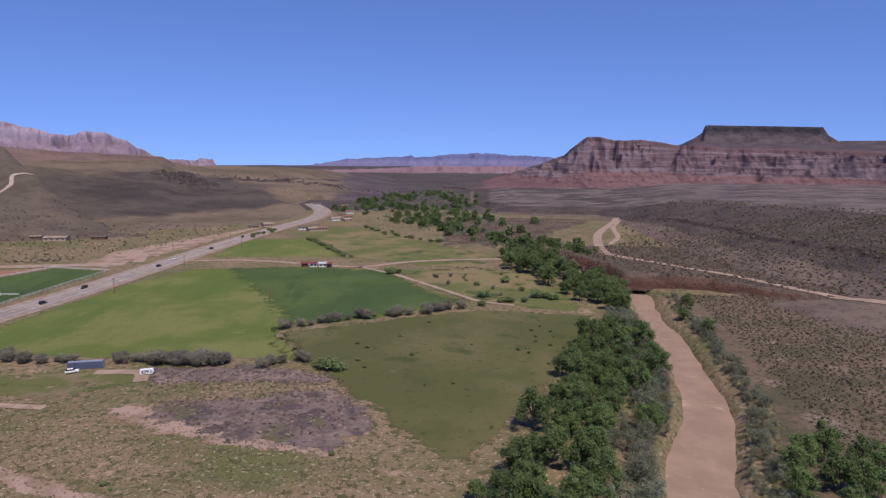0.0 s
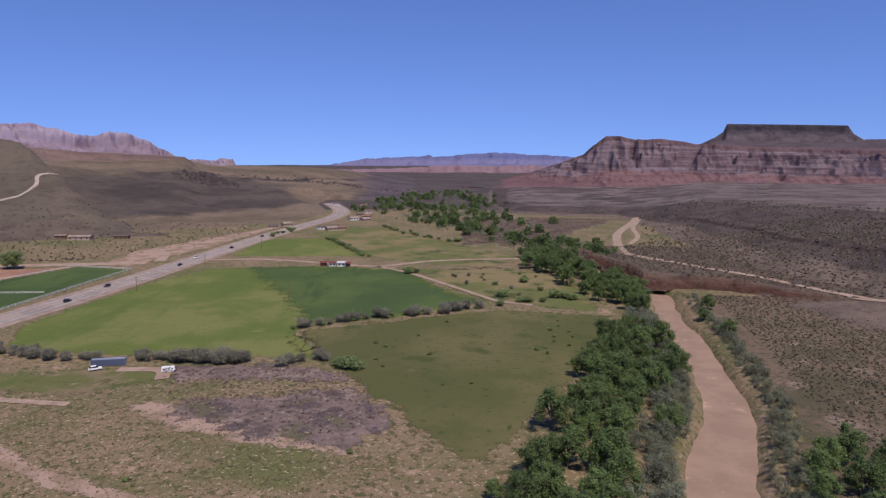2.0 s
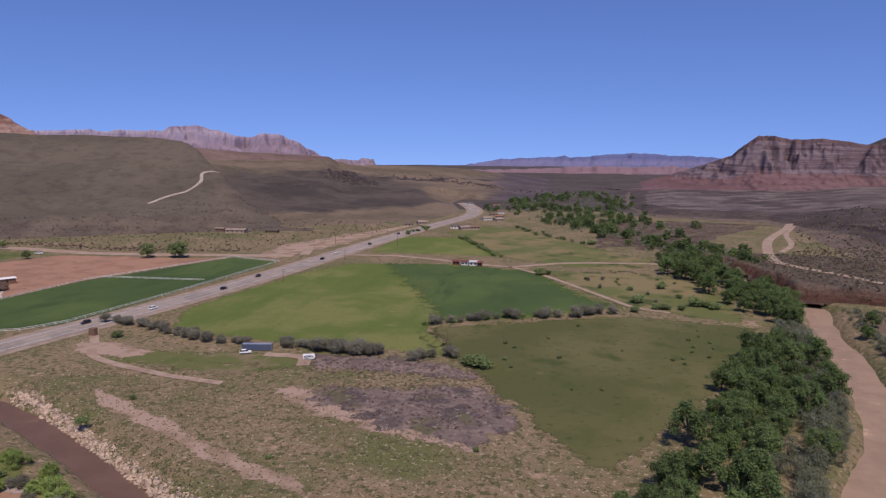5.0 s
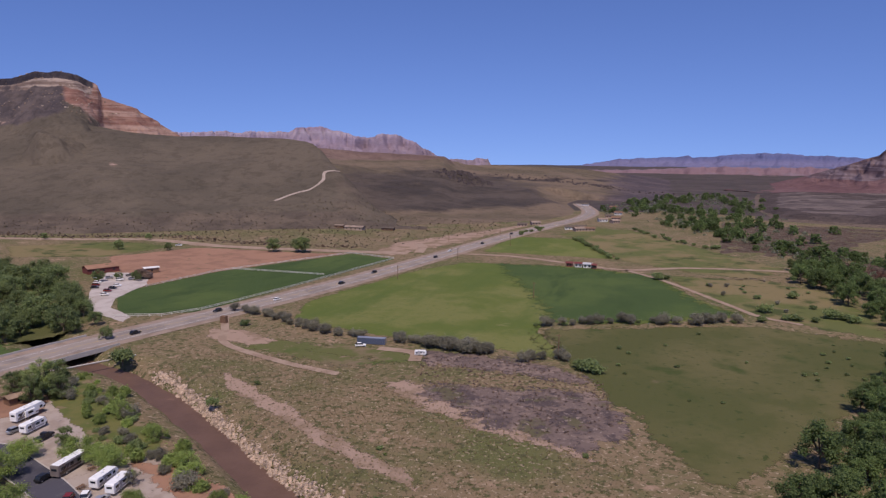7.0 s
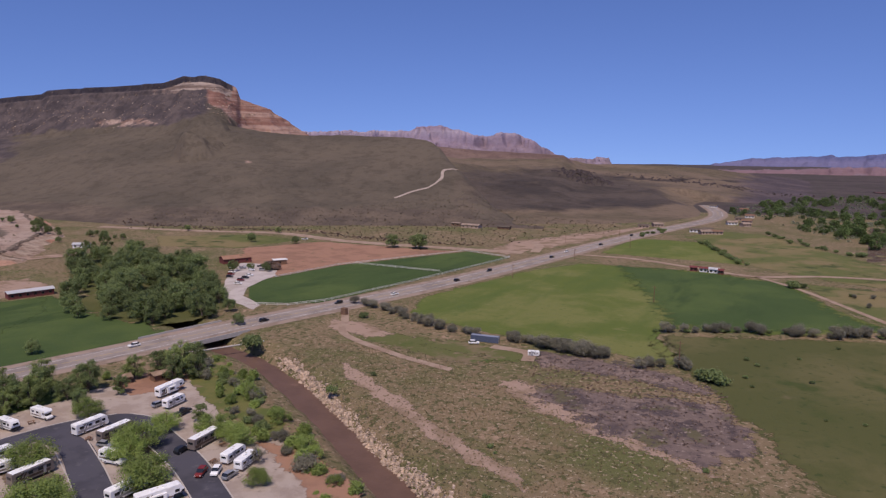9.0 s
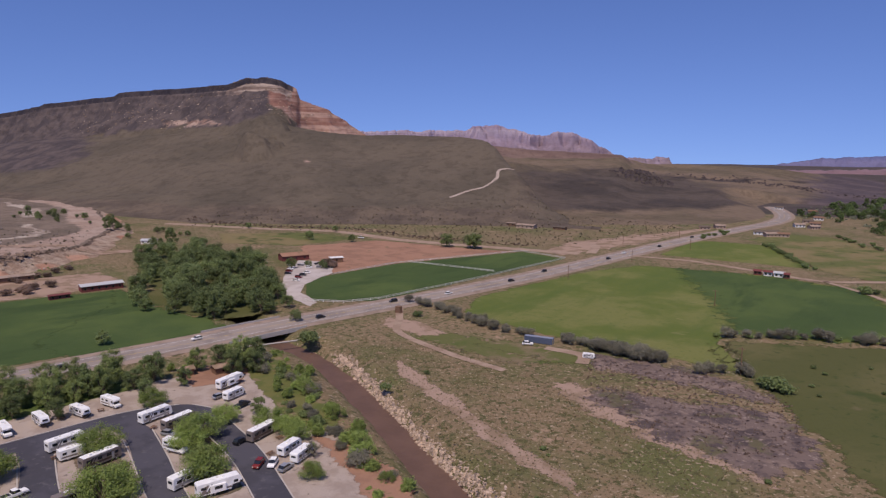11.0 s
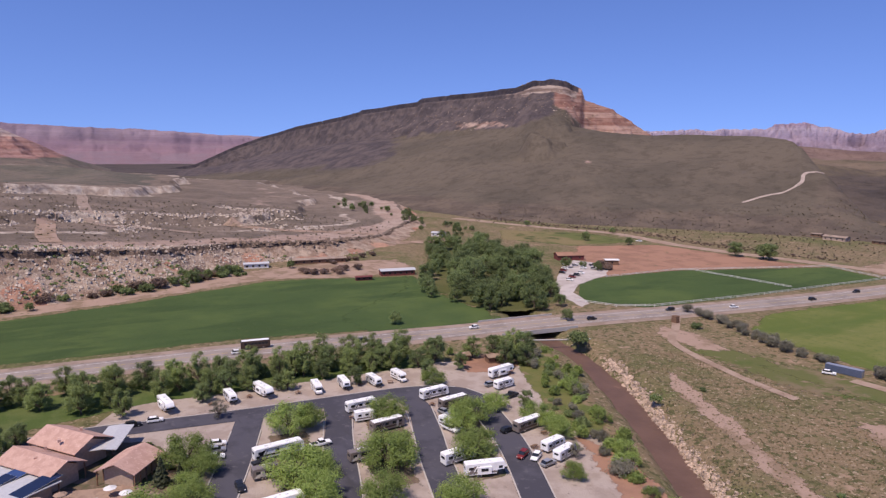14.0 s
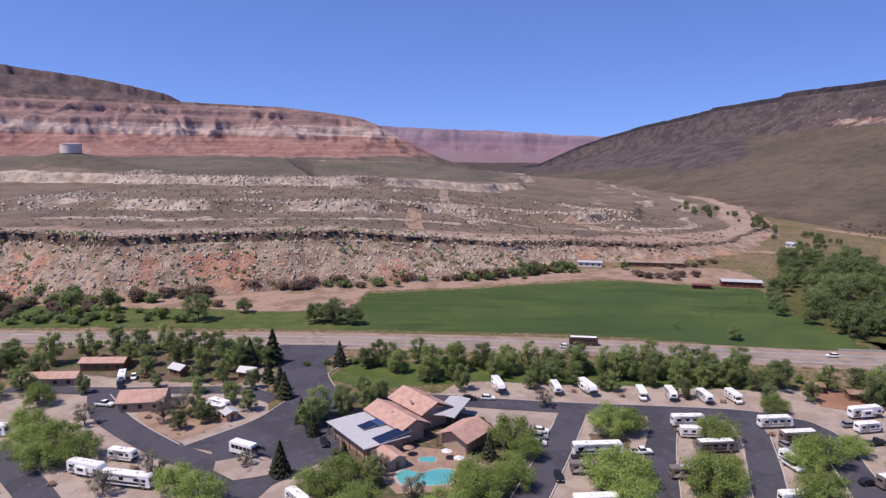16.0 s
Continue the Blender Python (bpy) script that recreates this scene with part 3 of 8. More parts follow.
road("lane", [(-190, 92), (-176, 91), (-160, 85), (-144, 79), (-110, 68), (-80, 56)], 8, 0.18, M_ASPHALT, camp)
M_KERB = plain("pale_concrete_kerb", (0.46, 0.41, 0.36), 0.9)
for pts in ([(-186, 40), (-168, 33), (-142, 22), (-110, 8)], [(-184, 67), (-165, 60), (-144, 53.5), (-110, 42)], [(-179, 91.5), (-160, 85), (-144, 79), (-110, 68)]):
    for off in (4.15, -4.15):
        tagged(ribbon_mesh("kerb", smooth(pts), 0.32, 0.3, M_KERB, off, 0.28), "low pale concrete kerb along the lane", "kerb", kind="structure")
for pts in ([(-170, 105.5), (-160, 102.5), (-140, 96.5), (-110, 83.5)], [(-186, 113.5), (-176, 115.5), (-160, 111.5), (-140, 105.5), (-110, 92.5)], [(-209, -20), (-209.5, 0), (-206, 20), (-202.3, 46), (-199.3, 76), (-196, 98), (-189, 111)],
            [(-250, -33), (-236, -34.5), (-228, -36.5), (-209, -29.5)], [(-203, -46.5), (-188, -52.5), (-171, -66.5)], [(-209, -104), (-194, -92), (-183, -81), (-172, -68)]):
    tagged(ribbon_mesh("kerb", smooth(pts), 0.32, 0.3, M_KERB, 0, 0.28), "low pale concrete kerb along the lane", "kerb", kind="structure")
flat_sheet("island", [(-162, -55), (-157, -54), (-152, -48), (-155, -40), (-163, -41), (-166, -46)], 0.3, M_GRAVEL, "raised gravel island in the drive", "ground", 0.4)
flat_sheet("lane", [(-264, -62), (-264, -34), (-245, -40), (-228, -37), (-209, -30), (-196, -29), (-178, -26), (-166, -24), (-160, -30), (-150, -38), (-130, -44), (-130, -56), (-152, -53), (-168, -58), (-171, -66), (-188, -52), (-203, -46), (-240, -58)],
           0.165, M_ASPHALT, "wide dark asphalt entrance drive", "road", 0.15)
road("lane", [(-214, -140), (-212, -105), (-213, -66), (-205, -50)], 6.5, 0.17, M_ASPHALT, camp)
road("lane", [(-212, -108), (-194, -98), (-180, -84), (-166, -66), (-158, -52)], 9, 0.175, M_ASPHALT, camp)
road("lane", [(-172, -118), (-160, -106), (-142, -88), (-120, -70)], 8, 0.17, M_ASPHALT, camp)

# ---- benches, hills and mesas ----
# rim: dark caprock line with the overhang's shade put into its colour
M_BENCH = zoned("rocky_scrub_bench", ((0.165, 0.13, 0.10), (0.225, 0.172, 0.132), 0.02),
                [("plain", ((0.125, 0.112, 0.086), (0.17, 0.14, 0.108), 0.01), 0.01, 0.5), ("dirt", ((0.36, 0.255, 0.195), (0.42, 0.315, 0.25), 0.03), 0.02, 0.9), ("ledge", ((0.33, 0.255, 0.20), (0.50, 0.42, 0.34), 0.08), 0.04, 1.2),
                 ("face", ((0.30, 0.205, 0.145), (0.44, 0.335, 0.25), 0.12), 0.05, 0.3), ("red", ((0.40, 0.205, 0.135), (0.46, 0.27, 0.185), 0.05), 0.03, 0.9), ("rim", ((0.10, 0.072, 0.055), (0.17, 0.12, 0.09), 0.2), 0.2, 0.4)], 0.45, 0.09, (0.3, 1.0, 1.5))
BENCH = [(-372, -420), (-378, -229), (-366, -178), (-394, -115), (-412, -48), (-440, 48), (-484, 98), (-488, 172), (-520, 222), (-640, 320), (-900, 420), (-1500, 500), (-1900, 100), (-1700, -1500), (-600, -1500)]


def bench_z(x, y):
    d = poly_dist(x, y, BENCH) + 16 * (fbm(x / 34, y / 34, 21, 4) - 0.5)
    rim = np.interp(y, [-250, -60, 90, 190, 260], [31, 29, 14, 9, 5])
    inside = np.clip(-d, 0, 1200)
    wave = inside + 60 * (fbm(x / 90, y / 90, 44, 3) - 0.5) * np.clip(inside / 80, 0, 1)
    top = rim + np.interp(wave, [0, 120, 127, 300, 308, 540, 900], [0, 1.0, 7.5, 10.5, 18.0, 22.0, 40.0])
    top = top + np.clip(inside / 60, 0, 1) * 3 * (fbm(x / 60, y / 60, 8) - 0.5)
    a, r = polar(x, y)
    vale = np.interp(a, [80, 90, 98, 104, 112], [14, 20, 30, 48, 90])
    top = np.where(wave > 330, np.minimum(top, np.interp(wave, [330, 560], [0, 1]) * (vale - 46) + 46 + np.interp(a, [100, 108], [0, 60])), top)
    top = np.minimum(top, rim + 0.09 * inside + np.interp(y, [120, 230], [200, 0]))
    mound = 20 * np.exp(-(((x + 770) / 42) ** 2 + ((y + 408) / 60) ** 2))
    steep = np.interp(y, [50, 100], [1.0, 1.9])
    side = rim * np.interp(d * steep, [0, 1.0, 3, 4.5, 9, 10.5, 27, 40], [1, 0.84, 0.80, 0.68, 0.60, 0.52, 0.12, -0.3])
    return np.where(d < 0, top + mound, side) + 1.2 * (fbm(x / 5, y / 5, 12, 3) - 0.5)


def bench_weights(x, y, z):
    d = poly_dist(x, y, BENCH) + 16 * (fbm(x / 34, y / 34, 21, 4) - 0.5)
    inside = np.clip(-d, 0, 1200)
    wave = inside + 60 * (fbm(x / 90, y / 90, 44, 3) - 0.5) * np.clip(inside / 80, 0, 1)
    near = lambda c, w: np.exp(-((wave - c) / w) ** 2)
    broken = np.interp(fbm(x / 70, y / 70, 47, 3), [0.35, 0.6], [0.15, 1.0])
    return {"face": np.interp(d, [-1, 0.5], [0, 1]), "red": np.interp(d, [3, 8], [0, 1]) * np.interp(fbm(x / 22, y / 22, 48, 2), [0.52, 0.68], [0.0, 0.8]), "rim": np.interp(d, [-0.6, -0.1, 1.6, 2.6], [0, 0.8, 0.8, 0]),
            "ledge": np.maximum(np.maximum(near(126, 12), 1.0 * near(306, 16)), 0.75 * near(66, 9)) * broken + np.interp(wave, [330, 420], [0, -0.6]),
            "dirt": 0.75 * np.interp(wave, [0, 4, 22, 40], [0, 1, 0.7, 0]) + 0.5 * near(175, 22) * (1 - broken) + 0.34 * np.interp(y, [60, 160], [0, 1]) * np.interp(wave, [10, 30, 140], [0, 1, 0.3]), "plain": np.interp(wave, [318, 360], [0, 1])}


landform("bench", np.linspace(52, 136, 640), crowd([(lambda a: 0 * a + 330, lambda a: 0 * a + 520, 130), (lambda a: 0 * a + 520, lambda a: 0 * a + 900, 110), (lambda a: 0 * a + 900, lambda a: 0 * a + 1900, 60)]), bench_z, M_BENCH,
         "pale rocky bench with a rubble cliff and caprock ledge", "cliff", bench_weights, -0.5)


def valley_cut(z, x, y):
    """The hills stop short of the highway, which keeps to the flat valley floor."""
    p = np.array(HIGHWAY)
    side = np.interp(y, p[:, 1], p[:, 0]) - x
    limit = np.interp(side, [-60, 10, 26, 60, 200, 600], [-3, -2, 0.5, 9, 60, 300]) + np.interp(y, [1180, 1420], [0, 300])
    return np.minimum(z, limit)


BUTTE_RIM = lerp((40, 1405), (46, 1400), (49, 1410), (51, 1400), (53.5, 1420), (57, 1540), (63, 1800), (68, 2060), (70.5, 2250), (75.2, 2800), (90, 2900))
BUTTE_SKY = lerp((40, -2.0), (42.5, 0.2), (43.9, 1.35), (45.2, 2.15), (45.4, 2.4), (46.6, 3.05), (46.8, 3.3), (48.2, 3.75), (49.15, 4.1), (49.45, 5.0), (50.2, 5.35), (50.7, 5.62), (52, 5.8), (53.4, 5.7), (54.2, 5.35), (54.8, 5.15),
                 (58, 4.75), (61, 4.42), (62.7, 4.2), (63.0, 3.95), (67.6, 3.2), (67.9, 3.0), (70.4, 2.4), (73, 1.8), (74.5, 1.3), (75.5, 1.02), (78, 0.1), (81, -1.3), (84, -1.8), (90, -2.4))
SPUR_RIM = lerp((20, 800), (27, 800), (31, 900), (34, 1060), (40, 1120), (47, 1200), (52, 1300), (60, 1500), (66, 1760), (70, 1950), (79, 2500), (90, 2600))
SPUR_SKY = lerp((20, -8), (26, -6.2), (28, -5.0), (30, -2.9), (31.2, -1.7), (32, -0.8), (33, 0.5), (34, 1.1), (36, 1.28), (39.5, 1.3), (43.9, 1.3), (47, 1.55), (50, 1.95), (55, 1.75), (60, 1.3), (66, 0.8), (72, 0.2), (76, -0.6), (79, -1.4), (90, -2.9))
SPUR_FOOT = lerp((20, 700), (30, 715), (50, 725), (58, 770), (66, 930), (72, 1200), (79, 1600))


def butte_parts(x, y):
    a, r = polar(x, y)
    g = ridged(x / 95 + 0.4 * fbm(x / 60, y / 60, 42, 2), y / 95, 41, 4) - 0.55
    rim = BUTTE_RIM(a)
    s = rim - r + (120 * g + 16 * (fbm(x / 26, y / 26, 43, 4) - 0.5)) * np.clip(np.abs(rim - r) / 80 + 0.22, 0, 1)
    return a, r, s, g


def butte_z(x, y):
    a, r, s, g = butte_parts(x, y)
    top = lift(BUTTE_SKY(a), BUTTE_RIM(a))
    wall = np.interp(s, [-300, 0, 4, 15, 18, 40, 44, 90, 150, 230, 330, 420], [-30, 0, -12, -16, -23, -34, -38, -58, -80, -106, -150, -240])
    nose = np.interp(s, [-300, 0, 3, 13, 16, 30, 34, 50, 54, 74, 78, 110, 200, 300], [-60, 0, -8, -11, -20, -25, -35, -41, -52, -59, -68, -82, -140, -260])
    k = np.clip((a - 48.8) / 1.4, 0, 1)
    peak = top + wall * k + nose * (1 - k) + 5 * (fbm(x / 18, y / 18, 46, 3) - 0.5) * np.clip(s / 30, 0, 1)
    rs, rb = SPUR_RIM(a), SPUR_FOOT(a)
    t = (r - rb) / (rs - rb)
    crest = lift(SPUR_SKY(a), rs)
    slope = np.where(t < 0, 14 * t - 2, crest * np.interp(t, [0, 0.1, 0.3, 0.6, 0.85, 1.0], [-0.02, 0.05, 0.21, 0.56, 0.88, 1.0])) - np.clip(r - rs, 0, 900) * np.interp(a, [44, 52], [0.16, 0.02])
    p, q = (0.86 * x + 0.5 * y) / 300, (0.86 * y - 0.5 * x) / 130
    slope = slope + np.clip(t * (1.15 - t) * 4, 0, 1) * 15 * (ridged(p + 0.5 * fbm(x / 200, y / 200, 53, 2), q + 0.5 * fbm(x / 200, y / 200, 54, 2), 51, 3) - 0.55) + 3 * (fbm(x / 60, y / 60, 19) - 0.5)
    return valley_cut(np.maximum(peak, slope), x, y)


def butte_weights(x, y, z):
    a, r, s, g = butte_parts(x, y)
    rs, rb = SPUR_RIM(a), SPUR_FOOT(a)
    t = (r - rb) / (rs - rb)
    main = np.clip((a - 49.3) / 0.8, 0, 1)
    upper = np.interp(s + 90 * g, [130, 250], [1.0, 0.0]) * np.clip((a - 43.4) / 0.8, 0, 1)
    far = np.clip((a - 62) / 6, 0, 1)
    return {"talus": np.maximum(upper * np.clip((a - 50) / 3, 0.0, 1), far * np.interp(t, [0.25, 0.7], [0, 1])), "beds": upper * np.clip((52.4 - a) / 1.6, 0, 1) * np.interp(s, [85, 120], [1, 0.1]),
            "cap": np.where(s < 5.5, 1.0, 0.0) * main, "brow": np.interp(s, [4, 6, 24, 40], [0, 1, 0.8, 0]) * main * np.interp(a, [50, 53, 56, 66], [1.0, 0.8, 0.42, 0.2]),
            "bare": 0.62 * np.exp(-(((a - 57.5) / 3.4) ** 2 + ((s - 150) / 40) ** 2)) + 0.55 * np.exp(-(((a - 50) / 1.6) ** 2 + ((s - 110) / 40) ** 2)) + 0.55 * np.exp(-(((a - 48.75) / 0.5) ** 2 + ((r - 1010) / 40) ** 2)),
            "foot": np.interp(t, [0.0, 0.12, 0.26], [0.75, 0.72, 0.1]) + 0.35 * np.clip((33.5 - a) / 2, 0, 1)}


# talus: dark scree, made cooler and darker to paint the flank's shade
M_HILL = zoned("scrub_hillside", ((0.102, 0.084, 0.063), (0.133, 0.107, 0.079), 0.006),
               [("foot", ((0.105, 0.082, 0.064), (0.15, 0.115, 0.085), 0.02), 0.012, 0.9), ("talus", ((0.074, 0.061, 0.062), (0.122, 0.096, 0.088), 0.03), 0.02, 0.9),
                ("bare", ((0.27, 0.17, 0.13), (0.40, 0.29, 0.23), 0.03), 0.04, 1.3), ("beds", ((0.225, 0.115, 0.088), (0.36, 0.24, 0.19), 1.0, (0.005, 0.005, 0.13)), 0.02, 0.5),
                ("brow", ((0.19, 0.135, 0.11), (0.37, 0.29, 0.235), 1.0, (0.012, 0.012, 0.2)), 0.05, 0.9), ("cap", ((0.042, 0.037, 0.044), (0.068, 0.056, 0.058), 0.06), 0.05, 0.2)], 0.42, 0.06, (0.06, 0.7, 4.0))
landform("butte", np.linspace(24, 90, 720), crowd([(lambda a: SPUR_FOOT(a) - 60, lambda a: SPUR_RIM(a) - 60, 80), (lambda a: SPUR_RIM(a) - 60, lambda a: np.maximum(SPUR_RIM(a) + 10, BUTTE_RIM(a) - 170), 26),
                                                   (lambda a: np.maximum(SPUR_RIM(a) + 10, BUTTE_RIM(a) - 170), lambda a: BUTTE_RIM(a) + 40, 96), (lambda a: BUTTE_RIM(a) + 40, lambda a: BUTTE_RIM(a) + 300, 8)]),
         butte_z, M_HILL, "brown scrub-covered hill rising to a layered red butte with dark caprock", "butte", butte_weights)

HILL_RIM = lerp((-12, 2500), (0, 2400), (5, 2200), (9, 1950), (12.5, 1850), (21, 1700), (23, 1560), (30, 1500), (36, 1450), (44, 1450))
HILL_SKY = lerp((-12, -2.9), (-4, -2.85), (-0.7, -2.67), (2.5, -2.3), (4.6, -1.97), (8.8, -1.5), (12.5, -1.12), (16, -1.02), (20.8, -0.88), (21.9, -0.6), (22.6, -0.25), (26, -0.08), (29.8, 0.12), (33.2, 0.42), (38, 0.6), (44, 0.6))
HILL_FOOT = lerp((-12, 1600), (0, 1350), (5, 1200), (10, 980), (14, 820), (20, 770), (26, 750), (44, 750))


def left_hill_t(x, y):
    a, r = polar(x, y)
    rs, rb = HILL_RIM(a), HILL_FOOT(a)
    return a, r, (r - rb) / (rs - rb)


def left_hill_z(x, y):
    a, r, t = left_hill_t(x, y)
    w = ridged((0.9 * x + 0.4 * y) / 240 + fbm(x / 200, y / 200, 62, 2), (0.9 * y - 0.4 * x) / 150, 61, 3)
    tt = t + 0.16 * (w - 0.55) * np.clip(t * 4, 0, 1) + 0.08 * (fbm(x / 90, y / 90, 63, 4) - 0.5) * np.clip(t * 4, 0, 1) * np.clip((1.1 - t) * 5, 0, 1)
    crest = lift(HILL_SKY(a), HILL_RIM(a))
    z = np.where(tt < 0, 14 * tt - 2, 0.0) + np.clip(crest, -40, None) * np.interp(tt, [-0.3, 0, 0.12, 0.32, 0.42, 0.60, 0.66, 0.9, 0.96, 1.0], [0, 0, 0.06, 0.30, 0.42, 0.54, 0.66, 0.86, 0.98, 1.0]) - np.clip(r - HILL_RIM(a), 0, 900) * 0.06
    z = z + 3.2 * (fbm(x / 40, y / 40, 14, 4) - 0.5) * np.clip(t * 5, 0, 1)
    knob = 16 * np.exp(-(((a - 20.9) / 1.7) ** 2 + ((r - 1230) / 45) ** 2))
    return valley_cut(z + knob * (0.6 + 0.8 * fbm(x / 14, y / 14, 4)), x, y)


def left_hill_weights(x, y, z):
    a, r, t = left_hill_t(x, y)
    return {"bench": np.interp(t, [0.8, 0.9], [0, 1]) * np.interp(a, [20.5, 23], [0, 1]), "dark": np.interp(t, [0.08, 0.2, 0.5, 0.75], [0.1, 0.8, 0.62, 0.3]) * np.interp(a, [4, 12, 18], [0.45, 0.6, 1.0]),
            "ledge": np.interp(np.abs(t - 0.62), [0.0, 0.05], [0.62, 0.2]) * np.interp(a, [22, 26], [1, 0.4]), "mauve": np.interp(a, [3, 15], [0.95, 0.0])}


# mauve: blue haze painted over the hill's far end up the valley
M_DARKHILL = zoned("dark_scrub_hill", ((0.135, 0.106, 0.07), (0.19, 0.14, 0.098), 0.008),
                   [("dark", ((0.066, 0.054, 0.047), (0.105, 0.083, 0.068), 0.01), 0.007, 0.9), ("bench", ((0.155, 0.102, 0.086), (0.205, 0.138, 0.112), 0.01), 0.02, 0.6),
                    ("ledge", ((0.05, 0.042, 0.04), (0.085, 0.066, 0.058), 0.05), 0.02, 1.1), ("mauve", ((0.085, 0.068, 0.072), (0.125, 0.096, 0.096), 0.01), 0.008, 0.7)], 0.42, 0.05, (0.06, 0.8, 4.0))
landform("hill", np.linspace(-12, 43, 460), crowd([(lambda a: HILL_FOOT(a) - 60, lambda a: HILL_RIM(a), 150), (lambda a: HILL_RIM(a), lambda a: HILL_RIM(a) + 400, 10)]),
         left_hill_z, M_DARKHILL, "long low dark hill with scrub and small outcrops", "hill", left_hill_weights)

MESA_RIM = lerp((-62, 1800), (-40, 1850), (-31, 1960), (-21, 1980), (-16, 1950), (-12, 1900), (-8, 2000), (0, 2200))
MESA_SKY = lerp((-62, 0.1), (-33, 0.2), (-30, 0.32), (-23.2, 0.5), (-20.5, 0.72), (-19, 0.80), (-17.5, 1.08), (-16.6, 1.18), (-16, 1.26), (-15.2, 1.12), (-14.2, 1.18), (-13.2, 1.42), (-12.4, 1.48), (-11.9, 1.42), (-11.3, 1.0), (-10.6, 0.5),
                (-10.1, 0.0), (-8, -0.75), (-5.5, -1.6), (-2.1, -2.43), (0, -2.9))
CAP_SKY = lerp((-62, 0.3), (-33.1, 0.1), (-31.6, 0.45), (-30.5, 0.85), (-29.5, 1.5), (-29.1, 2.1), (-26, 2.22), (-23, 2.3), (-21.0, 2.36), (-20.75, 1.75), (-20.2, 1.35), (-19.2, 0.85), (-17, 0.2), (-14, -3.0), (-12, -6.0))


def mesa_parts(x, y):
    a, r = polar(x, y)
    big = ridged(x / 150 + 0.6 * fbm(x / 110, y / 110, 75, 2), y / 210 + 0.6 * fbm(x / 110, y / 110, 76, 2), 77, 2)
    small = ridged(x / 34 + 0.5 * fbm(x / 40, y / 40, 78, 2), y / 80, 79, 3)
    g = 0.52 * big + 0.48 * small
    s = MESA_RIM(a) - r
    return a, r, g, s - np.clip(s / 110 + 0.12, 0.05, 1) * 330 * (g - 0.52) + 12 * (fbm(x / 30, y / 30, 71, 4) - 0.5)


def mesa_z(x, y):
    a, r, g, s = mesa_parts(x, y)
    crest = lift(MESA_SKY(a), MESA_RIM(a))
    drop = np.interp(s, [0, 8, 26, 33, 62, 70, 105, 114, 160, 240, 400, 560], [0, 0.09, 0.16, 0.24, 0.33, 0.42, 0.51, 0.60, 0.70, 0.82, 0.96, 1.08])
    low = crest * (1 - drop) + np.interp(s, [-420, 0], [30, 0]) * np.interp(a, [-21, -17], [1, -1.5]) + 2.5 * (fbm(x / 14, y / 14, 6, 3) - 0.5)
    c = 2340 - r + 14 * (fbm(x / 40, y / 40, 74, 3) - 0.5) + np.clip((2340 - r) / 60, 0, 1) * 70 * (ridged(x / 60, y / 90, 73, 3) - 0.55)
    cap = lift(CAP_SKY(a), 2340) + np.interp(c, [-300, 0, 5, 13, 18, 70, 150, 300, 420], [-6, 0, -21, -24, -31, -54, -78, -120, -180])
    back = np.where((a < -30.2) & (r > 2520), lift(1.1, 2560) + np.interp(2560 - r, [-60, 0, 10, 40], [0, 0, -20, -60]), -99.0)
    return np.maximum(np.maximum(low, cap), back)


def mesa_weights(x, y, z):
    a, r, g, s = mesa_parts(x, y)
    crest = np.maximum(lift(MESA_SKY(a), MESA_RIM(a)), 20)
    h = z / np.maximum(crest, 70) + 0.06 * (g - 0.5)
    top = np.clip((r - 2010) / 60, 0, 1) * np.clip((-17 - a) / 2, 0, 1)
    return {"skirt": np.interp(h, [0.28, 0.40], [1, 0]), "gully": np.interp(g, [0.40, 0.58], [0.95, 0.05]) * np.interp(h, [0.2, 0.35], [0.5, 1]), "crown": np.interp(h, [0.86, 0.98], [0, 1]),
            "scree": top, "cap": np.where((a < -20.9) & (a > -29.2) & (r > 2316) & (z > lift(CAP_SKY(a), 2340) - 25), 1.0, 0.0)}


# Purple air haze is mixed into these rock tones; gully darkens carved hollows.
M_MESA = zoned("banded_mesa", ((0.12, 0.08, 0.087), (0.205, 0.156, 0.168), 1.0, (0.004, 0.004, 0.12)),
               [("gully", ((0.08, 0.055, 0.062), (0.125, 0.085, 0.09), 0.03), 0.03, 0.5), ("skirt", ((0.158, 0.088, 0.088), (0.20, 0.118, 0.115), 1.0, (0.004, 0.004, 0.09)), 0.02, 0.5),
                ("crown", ((0.12, 0.076, 0.078), (0.155, 0.10, 0.10), 0.03), 0.03, 0.5), ("scree", ((0.082, 0.066, 0.072), (0.118, 0.092, 0.096), 0.02), 0.02, 0.5), ("cap", ((0.05, 0.045, 0.052), (0.08, 0.066, 0.07), 0.04), 0.05, 0.2)],
               0.4, 0.05, (0.05, 1.0, 6.0))
landform("mesa", np.linspace(-62, 0, 760), crowd([(lambda a: MESA_RIM(a) - 560, lambda a: MESA_RIM(a) - 330, 30), (lambda a: MESA_RIM(a) - 330, lambda a: MESA_RIM(a) + 30, 120), (lambda a: MESA_RIM(a) + 30, lambda a: 0 * a + 2318, 46),
                                                  (lambda a: 0 * a + 2318, lambda a: 0 * a + 2345, 14), (lambda a: 0 * a + 2345, lambda a: 0 * a + 2680, 14)]),
         mesa_z, M_MESA, "banded red and cream badland mesa with a dark flat cap", "mesa", mesa_weights)

